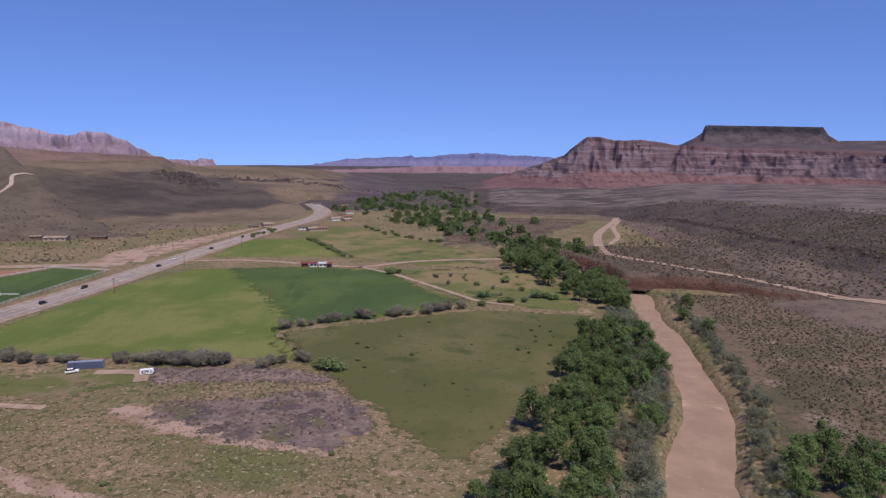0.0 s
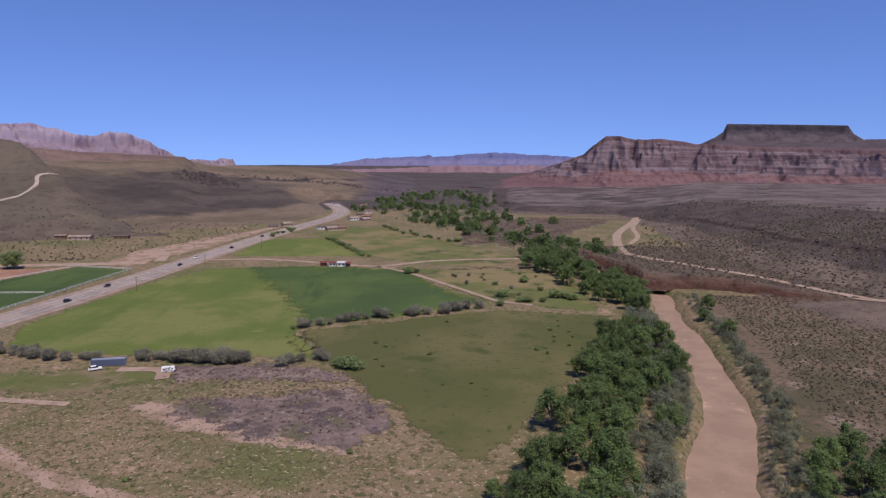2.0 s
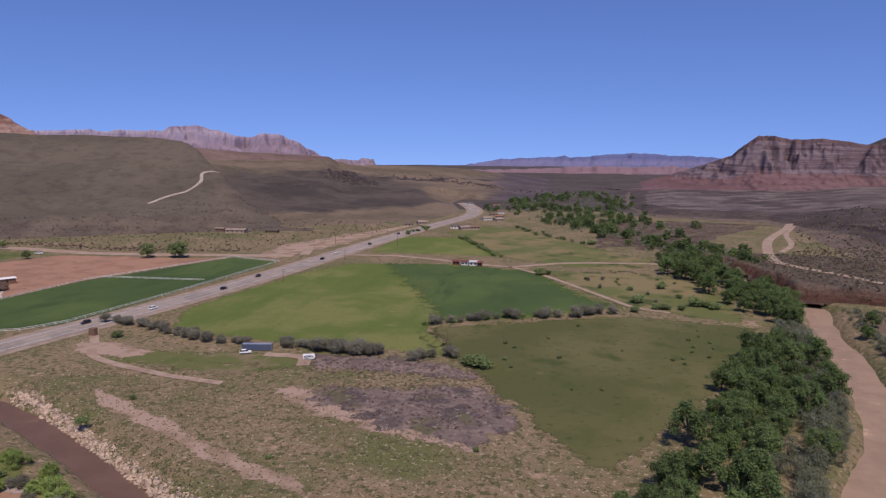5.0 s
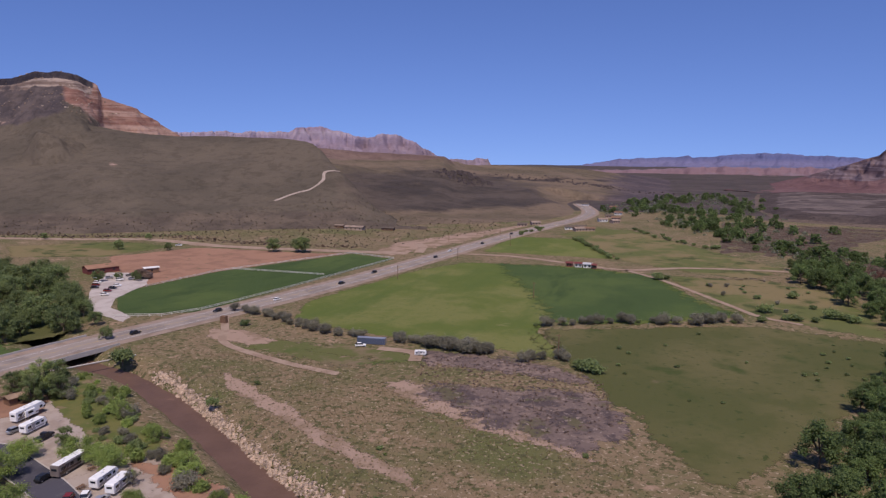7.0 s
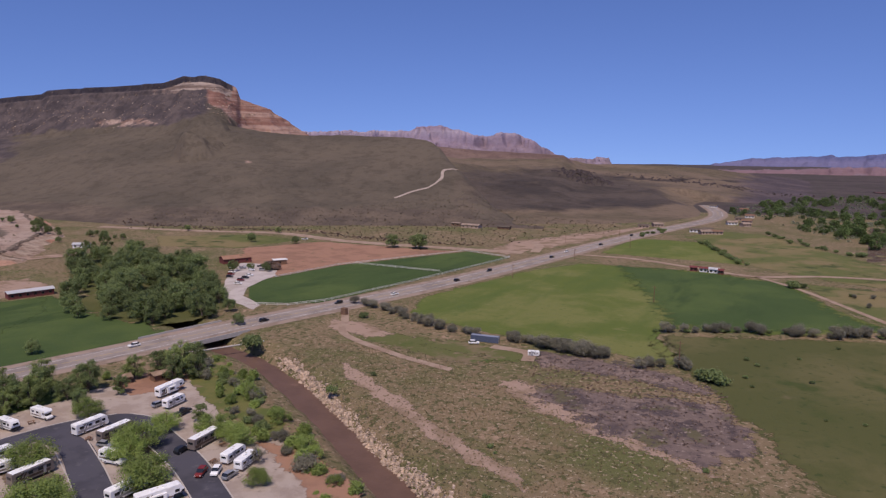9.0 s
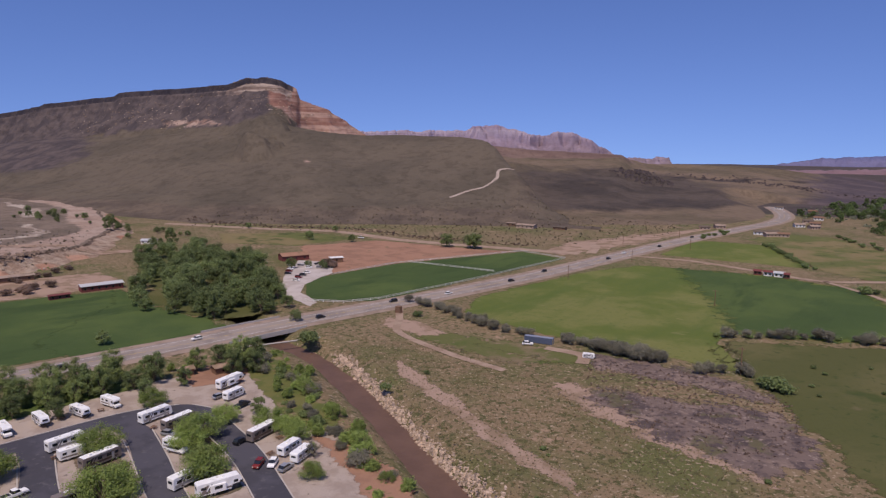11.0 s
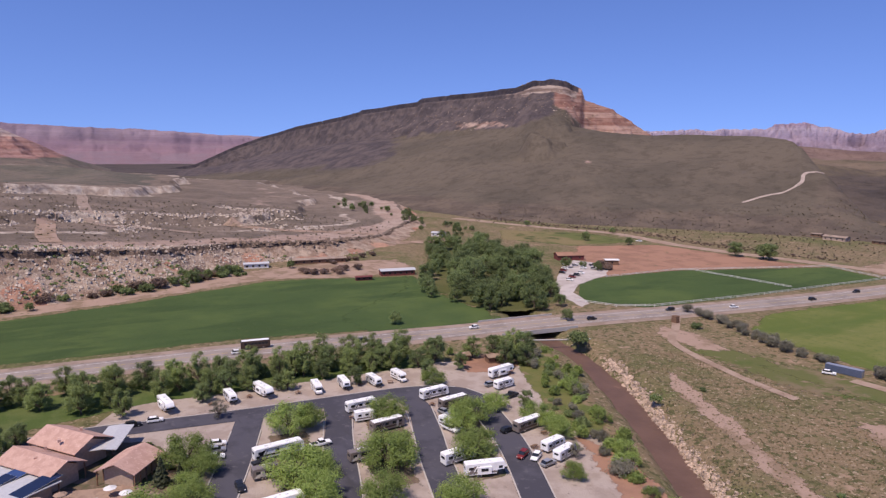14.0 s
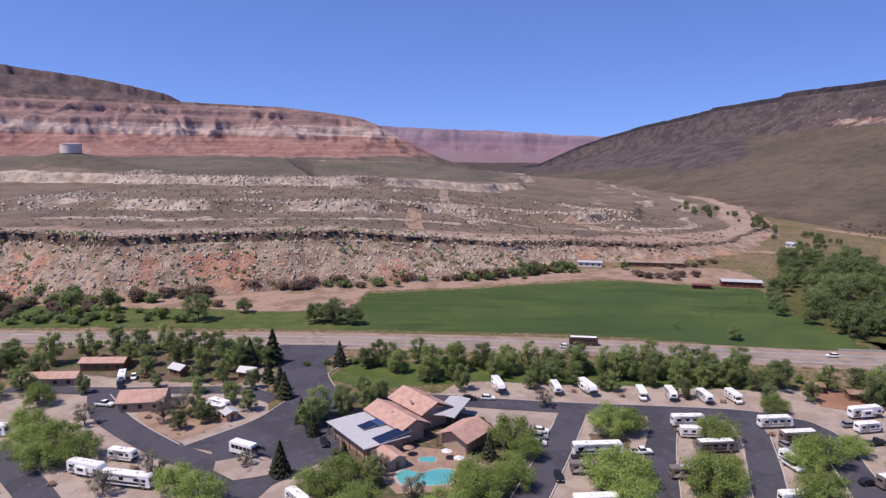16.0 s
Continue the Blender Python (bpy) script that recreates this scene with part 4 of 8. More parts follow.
M_RIGHT = zoned("sage_slope", ((0.072, 0.056, 0.051), (0.104, 0.08, 0.07), 0.03), [("low", ((0.13, 0.098, 0.076), (0.175, 0.13, 0.10), 0.03), 0.03, 0.7), ("ledge", ((0.05, 0.036, 0.034), (0.075, 0.055, 0.048), 0.1), 0.06, 0.35),
                               ("brow", ((0.12, 0.094, 0.086), (0.19, 0.15, 0.132), 0.02), 0.02, 1.0)], 0.6, 0.16, (0.25, 1.0, 1.2))
RIGHT_HILL = [at(-2.5, 1150), at(-6, 960), at(-10, 940), at(-14, 930), at(-19, 900), at(-24, 860), at(-34, 760), at(-48, 640), at(-62, 560), at(-62, 1500), at(-30, 1500), at(-2, 1600)]


def right_hill_z(x, y):
    d = poly_dist(x, y, RIGHT_HILL)
    a = np.degrees(np.arctan2(-x, y))
    top = np.interp(a, [-34, -24, -19, -15, -10, -5, -1.5, 0], [27, 24, 22, 11, 9, 8, 1, -4])
    wide = np.interp(a, [-40, -24, -17, -13], [330, 330, 200, 60])
    dd = d / wide + 0.18 * (ridged(x / 70, y / 70, 81, 4) - 0.55)
    fall = np.interp(dd, [0, 0.22, 0.48, 0.495, 0.8, 1.1, 1.4], [1.0, 0.84, 0.54, 0.40, 0.10, -0.12, -0.3])
    return np.maximum(top, 0) * fall + 1.6 * (fbm(x / 40, y / 40, 15) - 0.5) - np.interp(a, [-4, -1.5], [0, 4])


def right_hill_weights(x, y, z):
    a, r = polar(x, y)
    top = np.interp(a, [-34, -24, -19, -15, -10, -5, -1.5, 0], [27, 24, 22, 11, 9, 8, 1, -4])
    h = z / np.maximum(top, 4)
    return {"low": np.interp(h, [0.12, 0.36], [1, 0]), "ledge": np.interp(np.abs(h - 0.47), [0.05, 0.09], [0.75, 0]) * np.interp(a, [-19, -17], [1, 0.5]), "brow": np.interp(h, [0.93, 1.0], [0, 0.6])}


landform("bench", np.linspace(-62, 0, 420), crowd([(lambda a: 0 * a + 300, lambda a: 0 * a + 980, 210), (lambda a: 0 * a + 980, lambda a: 0 * a + 1500, 40)]), right_hill_z, M_RIGHT, "dark sage slope with a thin rock ledge", "hill", right_hill_weights, -0.4)

# scrub flat beyond the river, ending in a red cut bank
# The low bands are red earth with the bank's shadow painted in.
M_SCRUBTOP = strata("red_cut_bank", [(0.0, (0.11, 0.06, 0.045)), (0.5, (0.17, 0.09, 0.064)), (0.8, (0.25, 0.17, 0.125)), (1.0, (0.27, 0.20, 0.15))], -3, 9, (0.215, 0.168, 0.122), (0.75, 0.95), 1.5, 0.2, None, None, 0.3, 0.6)
SCRUB_BENCH = [(114, 408), (122, 404), (140, 402), (160, 396), (182, 378), (230, 352), (420, 260), (760, 300), (560, 760), (190, 820), (120, 700), (98, 560), (100, 500), (108, 455)]


def scrub_z(x, y):
    d = poly_dist(x, y, SCRUB_BENCH) + 8 * (fbm(x / 16, y / 16, 91, 3) - 0.5)
    h = np.interp(x, [110, 150, 200, 260], [8.5, 8.0, 4.5, 2.0]) * np.interp(y, [440, 600], [1, 0.0]) - 0.4
    wide = np.interp(x, [160, 260], [1.0, 6.0])
    return h * np.interp(d / wide, [-4, 0, 1.2, 2.6, 6], [1.03, 1.0, 0.4, 0.1, -0.2]) + 0.5 * (fbm(x / 12, y / 12, 5) - 0.5)


tagged(sector("bench", np.linspace(-72, 0, 420), np.geomspace(330, 860, 200), scrub_z, M_SCRUBTOP, -0.3), "sagebrush terrace above a red eroded river bank", "cliff", kind="structure")
flat_sheet("scrub_flat", [(86, 150), (104, 205), (118, 276), (124, 320), (134, 380), (200, 374), (420, 270), (420, 60), (110, 40), (92, 100)], 0.05, M_SCRUB, "sagebrush flat of tan soil and grey bushes", "ground", 3.0, feather=10)

RED_RIM = lerp((76, 2150), (88, 2050), (99, 1930), (110, 1880), (118, 1830), (130, 1760), (142, 1700))
RED_SKY = lerp((76, -3.2), (82, -2.4), (84.5, -2.6), (87, -1.9), (90.3, -0.5), (91.6, 0.2), (93.2, 0.95), (94.6, 1.75), (96, 2.32), (98.5, 2.7), (102.4, 3.13), (106.8, 3.25), (110, 3.36), (118, 3.5), (142, 3.8))
REDCAP_SKY = lerp((90, -9.0), (98, -7.0), (104, -1.5), (108.9, 2.6), (110.1, 3.38), (110.9, 3.8), (111.4, 3.98), (113.5, 4.42), (116.7, 4.98), (121.9, 5.55), (130, 6.2), (142, 6.6))


def red_parts(x, y):
    a, r = polar(x, y)
    g = ridged(x / 130 + 0.5 * fbm(x / 90, y / 90, 103, 2), y / 130, 101, 4)
    s = RED_RIM(a) - r
    return a, r, g, s - np.clip(s / 90 + 0.12, 0.05, 1) * 170 * (g - 0.55) + 12 * (fbm(x / 30, y / 30, 104, 3) - 0.5)


def red_z(x, y):
    a, r, g, s = red_parts(x, y)
    crest = lift(RED_SKY(a), RED_RIM(a))
    base = np.minimum(34, crest - 20)
    low = base + (crest - base) * (1 - np.interp(s, [0, 6, 26, 34, 70, 78, 96, 112, 170, 260, 380, 430, 520], [0, 0.05, 0.12, 0.22, 0.33, 0.42, 0.47, 0.57, 0.68, 0.80, 0.94, 1.0, 1.9])) - np.clip(-s, 0, 400) * 0.03
    c = 2450 - r + 60 * (ridged(x / 90, y / 90, 105, 3) - 0.55)
    cap = lift(REDCAP_SKY(a), 2450) + np.interp(c, [-300, 0, 8, 120, 260, 420], [0, 0, -26, -74, -130, -300])
    return np.maximum(low, cap)


def red_weights(x, y, z):
    a, r, g, s = red_parts(x, y)
    h = (z - 40) / 146 + 0.05 * (g - 0.55)
    cap = np.clip((r - 2010) / 60, 0, 1) * np.clip((a - 107) / 2, 0, 1)
    return {"cream": np.interp(h, [0.42, 0.48, 0.62, 0.68], [0, 0.95, 0.85, 0]), "upper": np.interp(h, [0.62, 0.7], [0, 1]), "rimrock": np.interp(h, [0.93, 0.99], [0, 0.7]), "plain": np.interp(h, [0.06, 0.16], [1, 0]), "cap": cap}


M_REDMESA = zoned("red_layered_mesa", ((0.285, 0.15, 0.125), (0.36, 0.215, 0.18), 1.0, (0.003, 0.003, 0.16)),
                  [("upper", ((0.26, 0.168, 0.15), (0.35, 0.235, 0.205), 1.0, (0.004, 0.004, 0.16)), 0.02, 0.4), ("cream", ((0.35, 0.25, 0.218), (0.50, 0.395, 0.35), 1.0, (0.006, 0.006, 0.2)), 0.02, 0.8),
                   ("rimrock", ((0.16, 0.11, 0.095), (0.25, 0.17, 0.14), 0.03), 0.03, 0.6), ("plain", ((0.13, 0.113, 0.092), (0.175, 0.138, 0.11), 0.01), 0.01, 0.5), ("cap", ((0.115, 0.088, 0.085), (0.16, 0.118, 0.108), 0.03), 0.02, 0.3)],
                  0.4, 0.05, (0.05, 0.9, 5.0))
landform("mesa", np.linspace(76, 141, 520), crowd([(lambda a: RED_RIM(a) - 520, lambda a: RED_RIM(a) - 230, 40), (lambda a: RED_RIM(a) - 230, lambda a: RED_RIM(a) + 30, 90), (lambda a: RED_RIM(a) + 30, lambda a: 0 * a + 2480, 50), (lambda a: 0 * a + 2480, lambda a: 0 * a + 2800, 8)]),
         red_z, M_REDMESA, "long red and cream layered mesa with a sloping rim", "mesa", red_weights, 1.0)

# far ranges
# Pink cliffs, shifted to pale lilac: bluish air put into the colour.
M_HAZE_PINK = strata("far_pink_cliffs", [(0.0, (0.26, 0.20, 0.22)), (0.4, (0.30, 0.225, 0.27)), (0.62, (0.36, 0.29, 0.36)), (0.8, (0.44, 0.37, 0.43)), (0.9, (0.33, 0.245, 0.315)), (1.0, (0.38, 0.29, 0.35))], 40, 245,
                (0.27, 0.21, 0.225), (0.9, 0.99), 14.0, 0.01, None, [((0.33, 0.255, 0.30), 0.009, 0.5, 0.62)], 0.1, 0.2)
# Distance haze is painted into this rock colour as blue.
M_HAZE_BLUE = strata("far_blue_ridge", [(0.0, (0.15, 0.15, 0.255)), (0.5, (0.20, 0.19, 0.31)), (0.75, (0.125, 0.14, 0.27)), (1.0, (0.155, 0.17, 0.31))], -40, 95, (0.14, 0.15, 0.26), (0.9, 0.99), 10.0, 0.006, None, None, 0.06, 0.15)
# The mauve of these bands includes painted distance haze.
M_HAZE_MAUVE = strata("far_mauve_plateau", [(0.0, (0.27, 0.175, 0.19)), (0.35, (0.30, 0.195, 0.225)), (0.6, (0.25, 0.175, 0.215)), (0.8, (0.35, 0.265, 0.30)), (1.0, (0.26, 0.19, 0.235))], 0, 200, (0.27, 0.195, 0.215), (0.9, 0.99), 10.0, 0.008, None, None, 0.12, 0.15)


def range_z(crest, seed, r0, deep, rough, cell=140, flute=0.35):
    """A range whose crest height over azimuth is given; it falls away towards the origin over a depth."""
    az, top = zip(*crest)

    def z(x, y):
        a, r = np.degrees(np.arctan2(-x, y)), np.hypot(x, y)
        t = np.interp(a, az, top) + rough * (fbm(a * 1.6, a * 0 + seed, seed, 5) - 0.5) * 2 + rough * 0.9 * (np.round(3 * fbm(a * 4.5, a * 0 + seed, seed + 1, 2)) / 3 - 0.5)
        g = (ridged(x / cell, y / cell, seed, 4) - 0.55)
        d = (r0 - r) / deep + flute * g
        return t + np.interp(d, [-0.1, 0, 0.05, 0.13, 0.17, 0.5, 1.0], [0, 0, -0.30, -0.40, -0.55, -0.78, -1.05]) * (t + 40)
    return z


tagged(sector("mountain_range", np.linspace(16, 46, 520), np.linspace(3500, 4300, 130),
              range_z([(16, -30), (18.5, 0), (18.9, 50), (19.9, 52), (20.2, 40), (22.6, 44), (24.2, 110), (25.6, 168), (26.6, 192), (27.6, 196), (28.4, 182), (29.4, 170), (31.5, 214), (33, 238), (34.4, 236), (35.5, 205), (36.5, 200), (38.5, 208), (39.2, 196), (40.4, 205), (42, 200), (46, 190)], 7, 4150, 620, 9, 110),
              M_HAZE_PINK, -30), "far pink and white cliffs of a high range, paled by painted haze", "mountain", kind="structure")
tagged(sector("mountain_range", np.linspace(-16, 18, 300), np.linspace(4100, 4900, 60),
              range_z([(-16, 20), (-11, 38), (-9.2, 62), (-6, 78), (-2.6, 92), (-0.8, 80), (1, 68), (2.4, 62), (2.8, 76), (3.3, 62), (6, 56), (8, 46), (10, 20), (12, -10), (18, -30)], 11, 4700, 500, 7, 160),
              M_HAZE_BLUE, -60), "far ridge with a small spire, blue haze painted into its colour", "mountain", kind="structure")
tagged(sector("mountain_range", np.linspace(-14, 12, 180), np.linspace(2300, 3100, 60),
              range_z([(-14, 6), (-10, 20), (-6, 30), (-2, 24), (0, 30), (3, 22), (6, 14), (12, 6)], 13, 3000, 600, 6, 120), M_HAZE_MAUVE, -4), "low foothills up the valley, tinted mauve by painted haze", "mountain", kind="structure")
tagged(sector("mountain_range", np.linspace(70, 104, 260), np.linspace(3300, 4300, 70),
              range_z([(70, 120), (75, 150), (79, 158), (85, 182), (89, 186), (94, 204), (104, 220)], 17, 4100, 800, 5, 260, 0.14), M_HAZE_MAUVE, 0), "far plateau under a thin skyline, tinted mauve by painted haze", "mountain", kind="structure")

# ---- plants and rocks ----
rng = np.random.default_rng(7)


def part(name, mesh, parent, label=""):
    ob = new(name, mesh)
    ob.parent = parent
    return tagged(ob, label)


def thing(name, label, category, group="", m=None):
    ob = tagged(new(name), label, category, group)
    ob.empty_display_size = 0.5
    if m is not None:
        ob.matrix_world = m
    return ob


def foliage(name, color, color2, rough=0.75):
    m, nt, b = nodes_of(name, rough, spec=0.15)
    geo = nt.nodes.new("ShaderNodeNewGeometry")
    info = nt.nodes.new("ShaderNodeObjectInfo")
    col = mix_node(nt, geo.outputs["Random Per Island"], color, color2)
    hue = nt.nodes.new("ShaderNodeHueSaturation")
    r1 = nt.nodes.new("ShaderNodeMapRange")
    r1.inputs["To Min"].default_value, r1.inputs["To Max"].default_value = 0.72, 1.22
    nt.links.new(info.outputs["Random"], r1.inputs[0])
    nt.links.new(r1.outputs[0], hue.inputs["Value"])
    nt.links.new(col, hue.inputs["Color"])
    nt.links.new(hue.outputs[0], b.inputs["Base Color"])
    glow = nt.nodes.new("ShaderNodeBsdfTranslucent")      # sunlight through thin leaves
    nt.links.new(hue.outputs[0], glow.inputs["Color"])
    mixer = nt.nodes.new("ShaderNodeAddShader")
    nt.links.new(b.outputs[0], mixer.inputs[0])
    nt.links.new(glow.outputs[0], mixer.inputs[1])
    nt.links.new(mixer.outputs[0], nt.nodes["Material Output"].inputs[0])
    return m


F_GREEN = foliage("cottonwood_leaves", (0.10, 0.13, 0.04), (0.172, 0.202, 0.078))
F_DEEP = foliage("deep_green_leaves", (0.072, 0.10, 0.036), (0.138, 0.165, 0.068))
F_WILLOW = foliage("grey_green_willow_leaves", (0.082, 0.092, 0.055), (0.15, 0.158, 0.105))
F_RIVER = foliage("riverside_leaves", (0.042, 0.07, 0.022), (0.105, 0.138, 0.048))
F_FRESH = foliage("fresh_spring_leaves", (0.108, 0.15, 0.036), (0.185, 0.225, 0.07))
F_GREY = foliage("grey_willow_twigs", (0.10, 0.095, 0.068), (0.17, 0.16, 0.12))
F_RUST = foliage("rusty_tamarisk_twigs", (0.10, 0.07, 0.052), (0.155, 0.11, 0.085))
F_PINE = foliage("dark_conifer_needles", (0.036, 0.045, 0.024), (0.07, 0.076, 0.042))
F_SAGE = foliage("sagebrush", (0.07, 0.059, 0.036), (0.135, 0.11, 0.075))
F_WEED = foliage("low_weeds", (0.10, 0.085, 0.04), (0.21, 0.168, 0.098))
M_BARK = plain("grey_brown_bark", (0.13, 0.10, 0.075), 0.95, vary=0.3, scale=2.5)


def quads_mesh(name, centres, normals, sizes, material, aspect=1.0):
    """Many small folded leaf clumps: a bent quad each, facing roughly along its normal."""
    n = len(centres)
    up = rng.normal(size=(n, 3))
    t = np.cross(normals, up)
    t /= np.linalg.norm(t, axis=1)[:, None] + 1e-9
    b = np.cross(normals, t)
    s = sizes[:, None]
    k = 0.35 * normals * s
    v = np.stack([centres - t * s - b * s * aspect - k, centres + t * s * 0.9 - b * s * aspect * 0.8, centres + t * s + b * s * aspect - k, centres - t * s * 0.8 + b * s * aspect * 0.9], 1).reshape(-1, 3)
    me = bpy.data.meshes.new(name)
    me.vertices.add(4 * n)
    me.vertices.foreach_set("co", v.ravel())
    me.loops.add(4 * n)
    me.loops.foreach_set("vertex_index", np.arange(4 * n))
    me.polygons.add(n)
    me.polygons.foreach_set("loop_start", np.arange(n) * 4)
    me.update(calc_edges=True)
    me.materials.append(material)
    return me


def crown_points(n, lobes, size, rnd):
    """Leaf clumps over the outer parts of several lobes (x, y, z, radius, flatness)."""
    pick = rnd.choice(len(lobes), n, p=np.array([l[3] ** 2 for l in lobes]) / sum(l[3] ** 2 for l in lobes))
    L = np.array(lobes)[pick]
    d = rnd.normal(size=(n, 3))
    d /= np.linalg.norm(d, axis=1)[:, None]
    rad = L[:, 3] * (rnd.random(n) ** 0.4) * (0.65 + 0.6 * rnd.random(n)) * np.where(rnd.random(n) < 0.1, 1.5, 1.0)
    c = L[:, :3] + d * rad[:, None] * np.stack([np.ones(n), np.ones(n), L[:, 4]], -1)
    nrm = d + 0.5 * rnd.normal(size=(n, 3)) + np.array([0, 0, 0.9])
    nrm /= np.linalg.norm(nrm, axis=1)[:, None]
    return c, nrm, size * (0.6 + 0.8 * rnd.random(n))


def limb(bm, a, b, r0, r1, sides=6, base=None):
    """A tapered limb; it grows out of a ring of the limb below where one is given."""
    a, b = Vector(a), Vector(b)
    q = (b - a).to_track_quat("Z", "Y")
    rings = [base] if base else []
    for c, r in (((b, r1),) if base else ((a, r0), (b, r1))):
        rings.append([bm.verts.new(c + q @ Vector((math.cos(2 * math.pi * k / sides) * r, math.sin(2 * math.pi * k / sides) * r, 0))) for k in range(sides)])
    for k in range(sides):
        bm.faces.new((rings[0][k], rings[0][(k + 1) % sides], rings[1][(k + 1) % sides], rings[1][k]))
    return rings[1]


def bm_mesh(name, bm, *materials, flat=True):
    me = bpy.data.meshes.new(name)
    bm.to_mesh(me)
    bm.free()
    for m in materials:
        me.materials.append(m)
    if not flat:
        me.polygons.foreach_set("use_smooth", [True] * len(me.polygons))
    return me


def tree(name, label, category, height, spread, material, seed, n=1500, leaf=0.42, bare=0.28, lobes=14, group="trees", low=0.28):
    """A broad tree: tapered trunk, limbs and a crown of lobes with gaps."""
    rnd = np.random.default_rng(seed)
    root = thing(name, label, category, group)
    bm = bmesh.new()
    fork = height * bare
    crotch = limb(bm, (0, 0, -0.6), (0.1, 0.05, fork), height * 0.032, height * 0.02, 6)
    tops = []
    lobes = int(lobes * 1.5)
    for k in range(lobes):
        a = 2.4 * k + 1.6 * rnd.random()
        u = (k + 0.5) / lobes
        zz = height * (low + (0.86 - low) * u)
        env = math.sqrt(max(0.05, 1 - ((u - 0.38) / 0.68) ** 2))
        rr = spread * env * (0.30 + 0.62 * rnd.random() ** 0.7)
        zz *= 0.88 + 0.26 * rnd.random()
        rad = spread * (0.21 + 0.19 * rnd.random())
        tops.append((math.cos(a) * rr, math.sin(a) * rr, zz, rad, 0.85))
        limb(bm, (0.1, 0.05, fork * (0.8 + 0.2 * rnd.random())), (math.cos(a) * rr * 0.9, math.sin(a) * rr * 0.9, zz), height * 0.012, height * 0.004, 6, crotch)
    part("trunk", bm_mesh("trunk", bm, M_BARK, flat=False), root, "grey-brown trunk and limbs")
    part("crown", quads_mesh("crown", *crown_points(n, tops, leaf, rnd), material), root)
    return root


def bush(name, label, category, height, spread, material, seed, n=520, leaf=0.2, group="bushes", aspect=1.0):
    rnd = np.random.default_rng(seed)
    root = thing(name, label, category, group)
    bm = bmesh.new()
    lobes = []
    crotch = limb(bm, (0, 0, -0.5), (0, 0, 0.1), 0.14, 0.10, 4)
    for k in range(7):
        a, rr = 2.4 * k + rnd.random(), spread * 0.62 * math.sqrt(k / 7)
        zz = height * (0.36 + 0.26 * rnd.random())
        lobes.append((math.cos(a) * rr, math.sin(a) * rr, zz, spread * (0.38 + 0.14 * rnd.random()), height / spread * 0.62))
        limb(bm, (0, 0, -0.3), (math.cos(a) * rr, math.sin(a) * rr, zz), 0.06, 0.02, 4, crotch)
    part("stem", bm_mesh("stem", bm, M_BARK), root)
    c, nn, s = crown_points(n, lobes, leaf, rnd)
    c[:, 2] = np.abs(c[:, 2])
    part("leaves", quads_mesh("leaves", c, nn, s, material, aspect), root)
    return root


def conifer(name, label, height, spread, seed, n=1900):
    rnd = np.random.default_rng(seed)
    root = thing(name, label, "conifer", "conifers by the entrance")
    bm = bmesh.new()
    limb(bm, (0, 0, -0.5), (0, 0, height * 0.95), 0.22, 0.03, 7)
    part("trunk", bm_mesh("trunk", bm, M_BARK), root)
    u = rnd.random(n) ** 0.7
    z = height * (0.10 + 0.90 * (1 - u))
    a = rnd.random(n) * 2 * math.pi
    tier = 0.66 + 0.34 * np.sin(z * 4.2 + 2.6 * np.sin(a * 3) + 1.7 * np.sin(a * 5 + seed))
    r = spread * u * tier * (0.45 + 0.55 * rnd.random(n) ** 0.5)
    c = np.stack([np.cos(a) * r, np.sin(a) * r, z - 0.12 * r], -1)
    nn = np.stack([np.cos(a) * 0.6, np.sin(a) * 0.6, 0.6 + 0 * a], -1) + 0.5 * rnd.normal(size=(n, 3))
    nn /= np.linalg.norm(nn, axis=1)[:, None]
    part("crown", quads_mesh("crown", c, nn, 0.22 * (0.6 + 0.8 * rnd.random(n)), F_PINE), root)
    return root


def turn_at(x, y, z=0.0, s=1.0, sz=None, a=None):
    """A pose at a plan point with a chance turn and a size."""
    ang = rng.random() * 2 * math.pi if a is None else a
    return Matrix.LocRotScale((x, y, z), Euler((0, 0, ang)), (s, s, sz or s))


def put(kinds, m):
    """Set the first copy where it is wanted, then copies."""
    src = kinds[rng.integers(len(kinds))]
    if not src.get("set"):
        src["set"] = 1
        src.matrix_world = m
        return src
    c = copy_thing(src, Matrix())
    c.matrix_basis = m
    return c


def scatter(poly, gap, jitter=0.45, keep=1.0):
    """Points over an outline at an even gap with a chance shift."""
    xs, ys = [p[0] for p in poly], [p[1] for p in poly]
    gx, gy = np.meshgrid(np.arange(min(xs), max(xs), gap), np.arange(min(ys), max(ys), gap))
    gx = gx + (rng.random(gx.shape) - 0.5) * 2 * jitter * gap
    gy = gy + (rng.random(gy.shape) - 0.5) * 2 * jitter * gap
    ok = (poly_dist(gx, gy, poly) < 0) & (rng.random(gx.shape) < keep)
    return list(zip(gx[ok].tolist(), gy[ok].tolist()))


def along(pts, gap, spread=1.5):
    p = np.array(smooth(pts))
    seg = np.hypot(*np.diff(p, axis=0).T)
    s = np.concatenate([[0], np.cumsum(seg)])
    d = np.arange(gap / 2, s[-1], gap) + (rng.random(int(math.ceil((s[-1] - gap / 2) / gap))) - 0.5) * gap * 0.8
    return [(np.interp(k, s, p[:, 0]) + rng.normal() * spread, np.interp(k, s, p[:, 1]) + rng.normal() * spread) for k in d]


